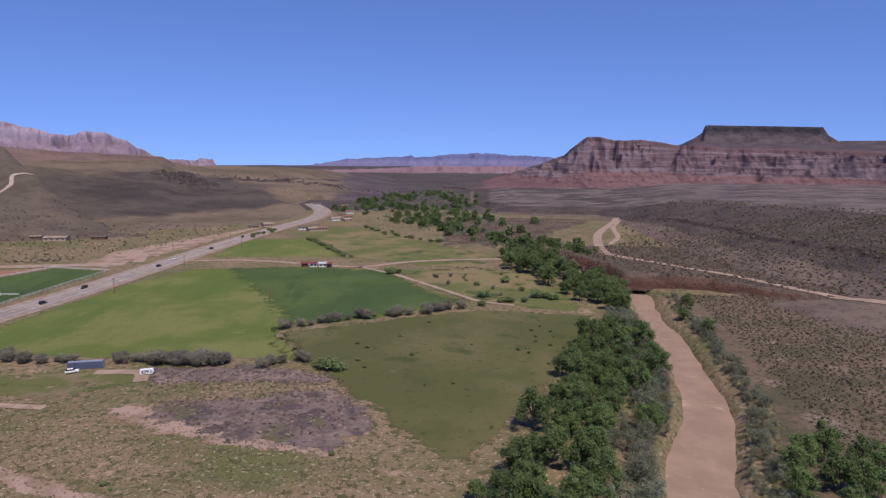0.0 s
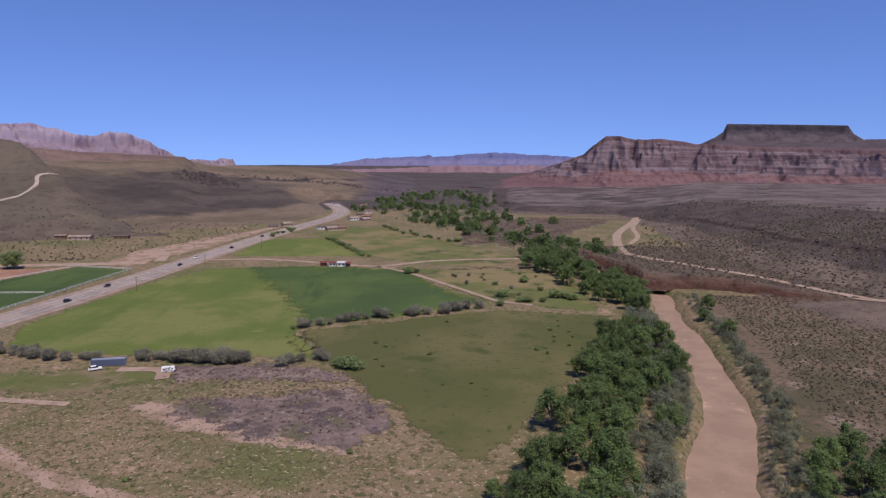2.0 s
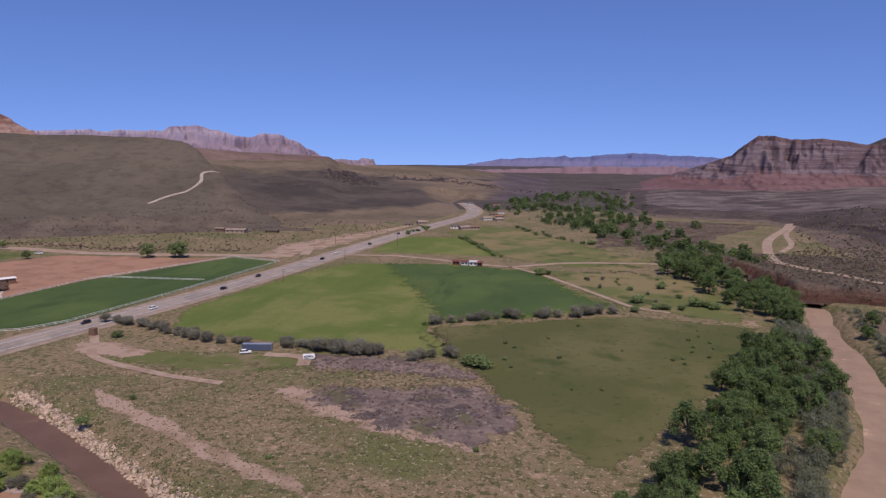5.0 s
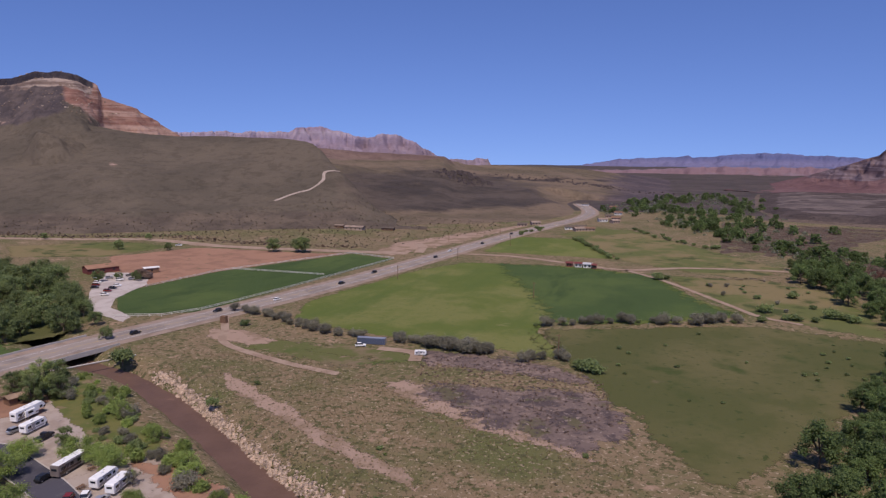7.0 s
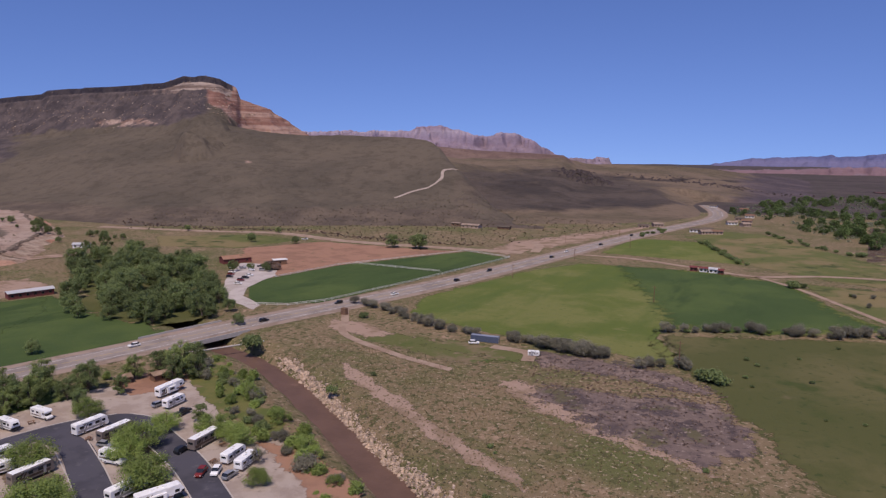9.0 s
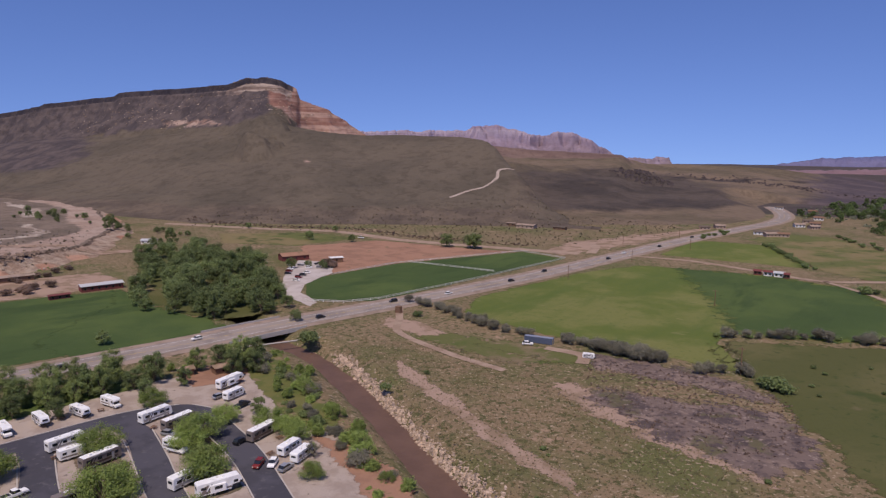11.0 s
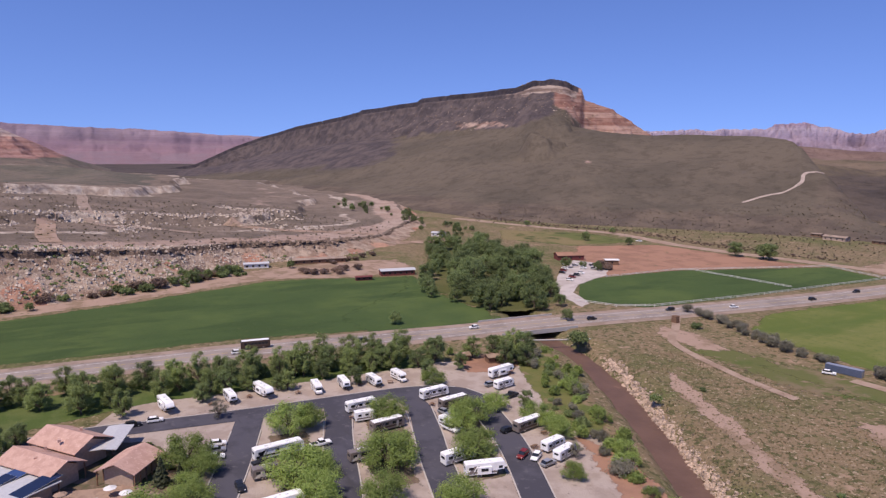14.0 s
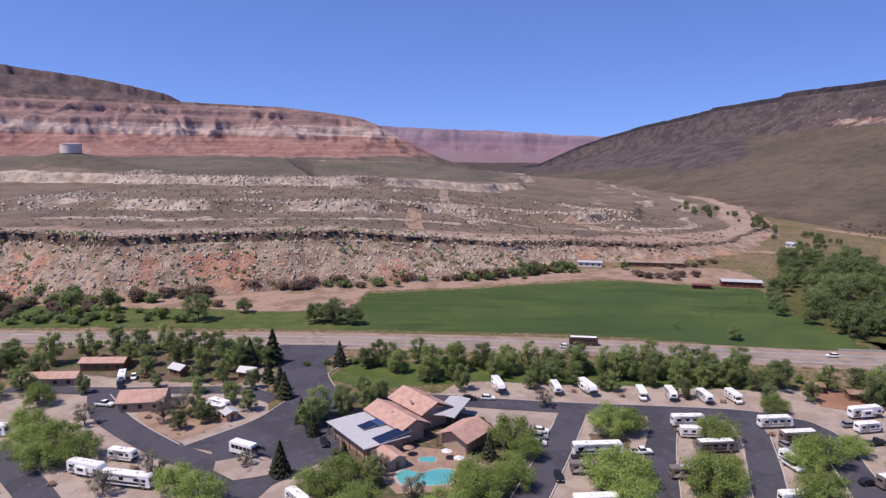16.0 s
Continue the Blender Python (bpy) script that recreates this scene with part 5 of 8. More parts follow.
cottonwoods = [tree("cottonwood", "green cottonwood with a broad uneven crown by the river", "tree", 11, 5.2, F_RIVER, s, 4200, 0.165) for s in (1, 2, 3)]
darkwoods = [tree("cottonwood", "deep green cottonwood with a dense crown by the river", "tree", 12, 5.6, F_RIVER, s, 4200, 0.17) for s in (4, 5)]
willows = [tree("willow", "grey half-leafed willow on the river bank", "tree", 7, 3.6, F_WILLOW, s, 1500, 0.1, 0.12, group="riverside willows") for s in (6, 7)]
BELT = [(14, 146), (24, 184), (38, 222), (56, 269), (72, 312), (82, 335), (96, 330), (92, 300), (86, 262), (77, 226), (69, 196), (58, 168), (52, 146), (44, 128), (14, 128)]
for x, y in scatter(BELT, 7.6, 0.46, 0.94):
    edge = line_dist(np.array(x), np.array(y), RIVER)
    if edge < 13.0:
        continue
    if edge < 24 and rng.random() < 0.75:
        put(willows, turn_at(x, y, -0.2, 0.8 + 0.4 * rng.random()))
    else:
        put(cottonwoods if rng.random() < 0.62 else darkwoods, turn_at(x, y, 0, 0.55 + 0.65 * rng.random() ** 1.6))
BELT_FAR = [(80, 335), (72, 372), (60, 420), (46, 470), (48, 530), (80, 530), (92, 470), (100, 420), (104, 375), (97, 335)]
for x, y in scatter(BELT_FAR, 9.5, 0.42, 0.85):
    if line_dist(np.array(x), np.array(y), RIVER) > 12:
        put(darkwoods if rng.random() < 0.6 else cottonwoods, turn_at(x, y, 0, 0.75 + 0.4 * rng.random()))
for x, y, s in ((88, 158, 0.8), (95, 152, 0.95), (102, 170, 0.9), (94, 166, 0.8), (108, 163, 0.85), (84, 148, 0.7), (8, 147, 0.5), (14, 152, 0.5), (20, 147, 0.55), (100, 150, 0.85), (110, 158, 0.8), (92, 140, 0.7), (104, 139, 0.7), (128, 345, 0.75), (120, 296, 0.7), (100, 128, 0.8), (118, 322, 0.6)):
    put(cottonwoods, turn_at(x, y, 0, s))
for x, y in along([(86, 150), (92, 186), (100, 208), (107, 236), (113, 264), (117, 290), (121, 320)], 2.6, 2.4):
    if line_dist(np.array(x), np.array(y), RIVER) > 13:
        put(willows, turn_at(x, y, -0.4, 0.35 + 0.4 * rng.random()))
bank = np.array(RIVER)
bank = bank[(bank[:, 1] > 120) & (bank[:, 1] < 385)]
across = np.gradient(bank, axis=0)
across = np.stack([across[:, 1], -across[:, 0]], -1) / np.linalg.norm(across, axis=1)[:, None]
for off, gap, big in ((-12.5, 2.6, 0.5), (-16.0, 4.0, 0.7), (13.0, 3.0, 0.36), (17.0, 4.0, 0.45)):
    for x, y in along([tuple(q) for q in (bank + across * off)[::4]], gap, 0.9):
        if line_dist(np.array(x), np.array(y), RIVER) > 10.5:
            put(willows, turn_at(x, y, -1.0, big * (0.7 + 0.6 * rng.random())))

grove = [tree("cottonwood", "old spreading cottonwood in the grove by the highway", "tree", 15, 8.0, F_DEEP, s, 4600, 0.22, 0.2, 18, "old cottonwood grove") for s in (11, 12, 13)]
grove_b = [tree("cottonwood", "tall rounded cottonwood in fresh leaf in the grove", "tree", 14, 7.0, F_DEEP, s, 4200, 0.22, 0.18, 17, "old cottonwood grove") for s in (14, 15)]
GROVE = [(-345, 186), (-366, 206), (-420, 226), (-470, 250), (-490, 285), (-430, 300), (-395, 290), (-352, 272), (-316, 252), (-284, 230), (-270, 206), (-272, 186), (-292, 176), (-312, 184)]
for x, y in scatter(GROVE, 12.0, 0.48, 0.74):
    put(grove if rng.random() < 0.5 else grove_b, turn_at(x, y, 0, 0.55 + 0.5 * rng.random()))
for x, y, s in ((-372, 200, 0.7), (-360, 190, 0.75), (-346, 181, 0.65), (-330, 174, 0.6), (-384, 210, 0.7), (-396, 217, 0.75), (-316, 170, 0.5), (-272, 210, 0.5), (-282, 193, 0.62), (-300, 176, 0.5), (-274, 128, 0.45), (-280, 208, 0.6), (-264, 206, 0.45), (-267, 219, 0.5), (-286, 228, 0.65), (-242, 203, 0.4), (-276, 182, 0.45), (-292, 206, 0.55), (-300, -45, 0.78), (-297, -36, 0.66), (-300, -54, 0.7), (-306, -48, 0.6), (-303, -108, 0.85), (-322, -176, 0.7), (-323, -158, 0.75), (-318, -91, 0.5), (-284, 190, 0.5), (-340, 250, 0.6), (-356, 296, 0.5)):
    put(grove_b if rng.random() < 0.5 else grove, turn_at(x, y, 0, s))
for x, y, s in ((-539, 300, 0.6), (-530, 310, 0.55), (-599, 352, 0.5), (-336, 446, 1.1), (-312, 452, 1.25), (-318, 455, 1.05), (-460, 404, 0.75), (-420, 418, 0.6), (-575, 424, 0.6), (-487, 462, 0.55), (-350, 306, 0.45), (-342, 312, 0.5), (-336, 308, 0.4)):
    put(grove, turn_at(x, y, 0, s * 0.75))

# campground trees
shade = [tree("shade_tree", "rounded green shade tree on a camping pitch", "tree", 7.6, 6.2, F_FRESH, s, 9000, 0.105, 0.2, 22, "campground shade trees", 0.3) for s in (21, 22, 23)]
rowtree = [tree("ash_tree", "upright leafy tree in the row along the highway", "tree", 11.0, 4.2, F_GREEN, s, 6400, 0.11, 0.12, 18, "row of trees by the highway", 0.16) for s in (24, 25, 26)]
rowdark = [tree("ash_tree", "dark upright tree in the row along the highway", "tree", 10.2, 4.0, F_DEEP, s, 6200, 0.11, 0.12, 17, "row of trees by the highway", 0.16) for s in (27, 28)]
olive = [tree("olive_tree", "thin grey-green tree with sparse spring leaves", "tree", 7.5, 3.4, F_GREY, s, 2600, 0.09, 0.2, 12, "sparse trees") for s in (29, 30)]
for x, y, s in ((-179, 51, 1.1), (-149, 43, 1.25), (-174, 79, 1.0), (-146, 66, 1.2), (-160, 100, 1.05), (-140, 89, 1.1), (-171, 22, 1.1), (-145, 9, 1.1), (-138, 46, 1.0), (-181, 57, 0.9), (-151, 50, 0.9), (-150, 71, 0.9), (-158, 95, 0.85),
                (-194, 105, 0.72), (-166, 112, 0.72), (-152, 117, 0.8), (-145, 118, 0.7), (-140, 116, 0.7), (-119.5, 104.5, 0.55), (-120, 72, 1.0), (-130, 58, 1.0), (-122, 30, 1.0), (-166, -105, 1.0), (-163, -90, 1.0), (-158, -97, 0.9), (-145, -28, 0.8), (-149, -22, 1.0),
                (-140, -52, 1.0), (-172, -100, 0.9), (-178, -112, 1.0), (-200, -122, 0.9), (-176, -134, 1.0), (-148, -60, 0.8), (-204, -140, 0.9)):
    put(shade, turn_at(x, y, 0, s))
for x, y, s in ((-237, -24, 0.8), (-237, -15, 0.9), (-229, 0, 1.15), (-237, 18, 1.0), (-229, 28, 0.9), (-232, 35, 1.05), (-229, 53, 1.0), (-223, 60, 0.85), (-229, 70, 1.05), (-226, 79, 1.05), (-223, 88, 1.0), (-223, 96, 1.05), (-220, 104, 1.0),
                (-215, 117, 1.1), (-204, 122, 0.7), (-222, -1, 1.0), (-223, 7, 0.6), (-219, 41, 0.85), (-207, 82, 0.7), (-202, 107, 0.7), (-219, 97, 0.9), (-219, 117, 0.9), (-214, 10, 0.8), (-224, 69, 1.0), (-215, 33, 0.7), (-213, 60, 0.65), (-240, 8, 0.8), (-235, 43, 0.9), (-231, 62, 0.9), (-218, 74, 0.8), (-217, 92, 0.75), (-214, 57, 0.6), (-204, 145, 1.25), (-209, 140, 1.0), (-200, 139, 1.0),
                (-233, 9, 1.1), (-225, 22, 0.9), (-234, 27, 1.0), (-226, 44, 1.0), (-233, 52, 1.1), (-225, 66, 1.1), (-232, 78, 1.1), (-219, 84, 0.9), (-228, 88, 1.1), (-229, 97, 1.0), (-216, 100, 0.9), (-225, 108, 1.1), (-213, 109, 0.8), (-240, -20, 1.0), (-231, -12, 0.9), (-243, -5, 0.9), (-220, 36, 0.8), (-219, 48, 0.8), (-205, 151, 1.1), (-197, 146, 0.9), (-214, 133, 0.9)):
    put(rowtree if rng.random() < 0.6 else rowdark, turn_at(x, y, 0, s))
for x, y, s in ((-240, -140, 1.2), (-250, -111, 1.1), (-250, -94, 1.1), (-243, -77, 1.0), (-236, -68, 1.0), (-246, -86, 1.1), (-232, -82, 0.9), (-187, -66, 0.7), (-196, -56, 0.7), (-202, -63, 0.75), (-210, -113, 0.6), (-231, -147, 1.0), (-236, -152, 1.1),
                (-184, -35, 0.95), (-190, -33, 0.95), (-194, -27, 0.9), (-198, -20, 0.75), (-205, -16, 0.7), (-210, -22, 0.6), (-150, -14, 0.7), (-256, -104, 1.0), (-226, -150, 1.0), (-210, -76, 0.55), (-216, -92, 0.5), (-254, -122, 1.1), (-246, -130, 1.0), (-238, -104, 0.9), (-240, -94, 0.9), (-248, -72, 0.9), (-244, -66, 1.0), (-238, -60, 0.8), (-256, -84, 0.9), (-232, -72, 0.8), (-221, -80, 0.7), (-226, -99, 0.7), (-222, -72, 0.7), (-215, -60, 0.7), (-192, -70, 0.7), (-182, -72, 0.6), (-241, -112, 0.9), (-212, -134, 0.9), (-224, -136, 0.9)):
    put(rowtree if rng.random() < 0.5 else rowdark, turn_at(x, y, 0, s))
for x, y, s in ((-160, -47, 0.6), (-192, -74, 1.1), (-152, -67, 1.1), (-187, -78, 1.0), (-199, 35, 0.8), (-155, -13, 0.9), (-142, -4, 1.0), (-185, -100, 0.9), (-146, -76, 0.9), (-128, 112, 0.6)):
    put(olive, turn_at(x, y, 0, s))
pines = [conifer("conifer", "dark pointed conifer beside the entrance drive", 9.5, 3.4, s, 3200) for s in (31, 32)]
for x, y, s in ((-239, -34, 1.0), (-241, -59, 1.4), (-236, -66, 1.15), (-206, -47, 0.95), (-155, -37, 0.95), (-164, 15, 0.75), (-221, -56, 0.85), (-213, -50, 0.9), (-187, -38, 0.8), (-178, -33, 0.7), (-160, -22, 0.7), (-162, 19, 0.6)):
    put(pines, turn_at(x, y, 0, s))

# hedges and shrubs
greybush = [bush("hedge_shrub", "leafless grey shrub in the hedge line", "shrub", 4.4, 2.6, F_GREY, s, 1700, 0.055, "hedge shrubs", 3.6) for s in (41, 42, 43)]
greenbush = [bush("shrub", "low green shrub on dry ground", "shrub", 2.4, 2.0, F_DEEP, s, 1100, 0.13, group="green shrubs") for s in (44, 45)]
freshbush = [bush("willow_shrub", "bright green willow shrub by the creek", "shrub", 3.6, 1.6, F_FRESH, s, 1700, 0.07, "creek shrubs", 2.8) for s in (46, 47)]
rustbush = [bush("tamarisk", "rust-brown tamarisk shrub below the cliff", "shrub", 3.4, 2.8, F_RUST, s, 1300, 0.12, group="tamarisk shrubs", aspect=1.8) for s in (48, 49)]
for x, y in along([(-226, 268), (-205, 264), (-185, 258), (-160, 250), (-141, 250)], 3.4, 1.4) + along([(-128, 251), (-104, 249), (-84, 250)], 2.6, 1.6) + along([(-72, 247), (-60, 250), (-52, 254)], 3.0, 1.6):
    put(greybush, turn_at(x, y, 0, 0.7 + 0.6 * rng.random()))
for x, y in along([(-112, 249), (-96, 247), (-84, 248)], 2.2, 1.5):
    put(greybush, turn_at(x, y, 0, 1.2 + 0.5 * rng.random()))
for x, y in along([(-79, 299), (-62, 309), (-46, 318)], 3.6, 1.0) + along([(-46, 320), (-20, 330), (14, 348)], 2.7, 2.0):
    put(greybush if rng.random() < 0.8 else greenbush, turn_at(x, y, 0, 0.7 + 0.8 * rng.random()))
for x, y in along([(-128, 632), (-108, 590), (-92, 555), (-74, 520)], 6, 2) + along([(30, 355), (44, 362), (62, 366)], 7, 5) + along([(-40, 445), (-30, 448)], 4, 1.5) + along([(-90, 726), (-40, 650), (0, 602)], 8, 4) + along([(-186, 640), (-176, 720)], 9, 3):
    put(greenbush, turn_at(x, y, 0, 1.0 + 0.7 * rng.random()))
for x, y, s in ((23, 373, 2.2), (35, 360, 1.6), (53, 372, 2.4), (-36, 446, 2.2), (62, 366, 1.8), (39, 417, 1.8), (-3, 613, 2.0), (-43, 243, 2.3), (-40, 241, 2.1), (-46, 244, 1.6), (-209, 182, 2.4), (-213, 186, 2.0), (-203, 246, 1.4), (-147, 161, 1.2)):
    put(greenbush, turn_at(x, y, 0, s))
for x, y in scatter([(40, 240), (60, 290), (66, 322), (44, 322), (30, 270)], 8, 0.45, 0.45) + scatter([(-60, 290), (10, 335), (20, 250), (0, 190), (-30, 230)], 17, 0.45, 0.3):
    put(greenbush, turn_at(x, y, 0, 0.3 + 0.35 * rng.random()))
for x, y in scatter([(20, 370), (-20, 440), (20, 462), (56, 430), (66, 385)], 12, 0.45, 0.6):
    put(greenbush if rng.random() < 0.5 else greybush, turn_at(x, y, 0, 0.5 + 0.7 * rng.random()))
for x, y in scatter([(-200, 195), (-120, 180), (-70, 150), (-60, 120), (-150, 165)], 13, 0.45, 0.35) + scatter([(-120, 190), (-20, 180), (0, 150), (-60, 130)], 14, 0.45, 0.2):
    put(greenbush, turn_at(x, y, 0, 0.3 + 0.4 * rng.random()))
for x, y in along([(-213, 166), (-190, 155), (-172, 147), (-150, 137), (-126, 125), (-103, 113), (-88, 106)], 2.3, 2.4):
    put(freshbush if rng.random() < 0.8 else greybush, turn_at(x, y, -1.4, 0.45 + 1.2 * rng.random() ** 1.6))
for x, y in along([(-200, 152), (-176, 143), (-150, 130), (-120, 116)], 3.0, 2.6):
    put(greybush if rng.random() < 0.2 else greenbush if rng.random() < 0.5 else freshbush, turn_at(x, y, -0.3, 0.6 + 0.8 * rng.random()))
for x, y in along([(-338, -240), (-332, -182), (-350, -140), (-372, -100), (-384, -48), (-404, 0), (-414, 48), (-440, 95)], 1.9, 5.0):
    put(rustbush if rng.random() < 0.55 else greenbush, turn_at(x, y, -0.2, 1.1 + 1.4 * rng.random() ** 2))
for x, y, s in ((-346, -205, 0.7), (-342, -186, 0.75), (-350, -172, 0.75), (-388, -70, 0.6), (-398, -49, 0.6), (-412, 50, 0.55), (-418, 62, 0.75), (-424, 72, 0.6), (-380, -20, 0.4), (-424, 58, 0.7), (-430, 80, 0.65), (-427, 66, 0.5), (-436, 86, 0.6), (-404, 20, 0.5), (-408, 34, 0.45), (-440, 128, 0.5), (-398, -24, 0.45), (-392, -36, 0.5), (-372, -90, 0.45), (-352, -150, 0.5)):
    put(grove_b, turn_at(x, y, 0, s * 0.85))
for x, y, s in ((-350, 322, 1.5), (-345, 319, 1.7), (-340, 320, 1.5), (-336, 316, 1.3)):
    put(rustbush, turn_at(x, y, 0, s))
for x, y in along([(-424, 128), (-410, 145), (-416, 160)], 4, 3) + along([(-446, 150), (-452, 175), (-458, 200)], 6, 4):
    put(rustbush, turn_at(x, y, 0, 1.0 + 0.5 * rng.random()))
for x, y in along([(-330, -250), (-318, -180), (-312, -140), (-330, -100)], 7, 6) + along([(-302, -300), (-300, -220), (-298, -150)], 8, 4):
    put(greenbush if rng.random() < 0.4 else rustbush, turn_at(x, y, 0, 1.0 + 0.8 * rng.random()))
for x, y in scatter([(-334, -260), (-322, -184), (-316, -110), (-298, -96), (-294, -260)], 8, 0.45, 0.7):
    put(greenbush if rng.random() < 0.5 else freshbush, turn_at(x, y, 0, 1.0 + 0.9 * rng.random()))
for x, y in along([(-500, 312), (-556, 330), (-604, 326), (-680, 328), (-760, 318), (-850, 318)], 9, 17):
    gx, gy = np.array([x]), np.array([y])
    put(grove if rng.random() < 0.5 else grove_b, turn_at(x, y, float(max(0.0, bench_z(gx, gy)[0], butte_z(gx, gy)[0])), 0.25 + 0.35 * rng.random()))

for x, y in scatter([(-212, -26), (-200, -2), (-196, 14), (-176, 24), (-148, 24), (-140, 6), (-138, -26), (-186, -30)], 5.5, 0.45, 0.5):
    if poly_dist(np.array(x), np.array(y), [(-202, -8), (-186, -30), (-160, -20), (-146, -8), (-146, 8), (-162, 16), (-186, 14)]) > 1.5:
        put(greenbush if rng.random() < 0.6 else freshbush, turn_at(x, y, 0, 0.45 + 0.5 * rng.random()))
for x, y in along([(-262, -140), (-258, -100), (-250, -66)], 4, 3) + along([(-236, -50), (-240, -36), (-244, 0), (-240, 40), (-234, 80), (-226, 112), (-216, 134)], 6, 2.5):
    put(greenbush if rng.random() < 0.6 else freshbush, turn_at(x, y, 0, 0.6 + 0.7 * rng.random()))
for x, y, s in ((-143, 11, 0.95), (-148, 19, 0.9), (-164, 24, 0.8), (-137, -16, 0.9), (-134, 3, 1.0), (-156, 20, 0.7)):
    if s:
        put(shade, turn_at(x, y, 0, s))


def stuff_leaves(name, label, category, pts, zs, size, clumps, leaf, material):
    """Countless small plants in one mesh."""
    p = np.array(pts)
    n = len(p)
    sz = size * (0.5 + rng.random(n))
    idx = np.repeat(np.arange(n), clumps)
    d = rng.normal(size=(n * clumps, 3))
    d /= np.linalg.norm(d, axis=1)[:, None]
    d[:, 2] = np.abs(d[:, 2])
    c = np.stack([p[idx, 0], p[idx, 1], np.asarray(zs)[idx]], -1) + d * sz[idx, None] * np.array([0.8, 0.8, 0.75])
    nn = d + 0.4 * rng.normal(size=d.shape)
    nn /= np.linalg.norm(nn, axis=1)[:, None]
    ob = new(name, quads_mesh(name, c, nn, leaf * sz[idx], material))
    return tagged(ob, label, category, kind="stuff")


flat_pts = [q for q in scatter([(105, 120), (112, 205), (128, 276), (134, 320), (142, 384), (210, 366), (420, 262), (420, 90), (240, 60)], 1.75, 0.5, 0.8)]
stuff_leaves("sagebrush", "grey-green sagebrush dotting the tan flat", "sagebrush", flat_pts, np.zeros(len(flat_pts)), 0.52, 6, 0.5, F_SAGE)
terrace = scatter([(120, 410), (180, 385), (240, 356), (420, 262), (600, 330), (420, 620), (200, 640), (110, 560), (106, 470)], 3.7, 0.5, 0.75)
tz = np.maximum(scrub_z(*np.array(terrace).T), np.maximum(right_hill_z(*np.array(terrace).T), 0))
stuff_leaves("sagebrush", "grey sagebrush over the river terrace", "sagebrush", terrace, tz, 0.85, 5, 0.6, F_SAGE)
slope = scatter([at(-15, 560), at(-22, 560), at(-36, 520), at(-36, 780), at(-22, 920), at(-15, 900)], 7.5, 0.5, 0.8)
stuff_leaves("sagebrush", "dark sage bushes over the slope", "sagebrush", slope, np.maximum(right_hill_z(*np.array(slope).T), 0), 1.1, 5, 0.6, F_SAGE)
weeds = scatter([(-200, 205), (-150, 215), (-100, 200), (-20, 170), (0, 140), (-40, 100), (-80, 120), (-130, 150), (-190, 182)], 1.15, 0.5, 0.6)
stuff_leaves("weeds", "dry tufts of weeds on the meadow", "weeds", weeds, np.zeros(len(weeds)), 0.24, 4, 0.55, F_WEED)
benchpts = scatter([(-400, -260), (-420, -60), (-470, 90), (-480, 200), (-640, 300), (-760, 200), (-760, -300)], 9.0, 0.5, 0.7)
bz = bench_z(*np.array(benchpts).T)
stuff_leaves("sagebrush", "dark brush dotting the rocky bench", "sagebrush", benchpts, bz, 0.8, 4, 0.6, F_SAGE)
hillpts = [q for q in scatter([(-640, 400), (-470, 470), (-330, 472), (-262, 500), (-250, 560), (-215, 650), (-230, 760), (-420, 720), (-520, 600), (-700, 480)], 6.5, 0.5, 0.6)]
hz = np.maximum(butte_z(*np.array(hillpts).T), np.maximum(left_hill_z(*np.array(hillpts).T), 0))
stuff_leaves("sagebrush", "brush speckling the foot of the hill", "sagebrush", hillpts, hz, 0.75, 4, 0.6, F_SAGE)
footpts = along([(-700, 424), (-560, 456), (-487, 488), (-400, 480), (-335, 488), (-282, 500)], 0.9, 5.0)
stuff_leaves("brush", "dark scrub along a low ledge at the foot of the hill", "brush", footpts, np.maximum(butte_z(*np.array(footpts).T), 0), 1.0, 8, 0.36, F_RUST)
debris = scatter([(-110, 236), (-60, 246), (-36, 232), (-24, 196), (-34, 180), (-66, 186), (-92, 198)], 1.7, 0.5, 0.5)
stuff_leaves("dry_brush", "heaps of grey dry brush and debris", "brush pile", debris, np.full(len(debris), 0.02), 0.5, 7, 0.3, F_RUST)
def clump(n):
    """Where the far woods stand thick: plan points in several belts with glades between."""
    out = []
    for pts, gap, wide in ((((-52, 872), (-28, 800), (4, 730), (40, 670), (60, 610), (72, 548)), 6.0, 15), (((52, 760), (20, 830), (-10, 920), (-40, 1010)), 6.5, 26), (((-120, 1010), (-80, 960), (-30, 1000)), 8.0, 26),
                           (((-128, 930), (-118, 1060), (-100, 1180), (-60, 1320)), 9.0, 24), (((40, 980), (10, 1100), (-20, 1250), (-40, 1400)), 10.0, 34), (((90, 620), (104, 560), (100, 500)), 8.0, 6)):
        out += along(list(pts), gap / n, wide)
    return out


under = [q for q in clump(3.2) if -170 < q[0] < 140]
stuff_leaves("undergrowth", "brownish green brush and saplings in the far valley woods", "brush", under, np.full(len(under), 0.3), 2.6, 26, 0.17, F_WILLOW)
far_trees = [tree("valley_tree", "dark cottonwood in the far valley woods", "tree", 11, 6.4, F_RIVER, s, 520, 0.55, 0.14, 13, "far valley woods", 0.14) for s in (91, 92, 93)]
for x, y in clump(1.25):
    if -170 < x < 140:
        put(far_trees, turn_at(x, y, 0, 0.4 + 0.5 * rng.random()))

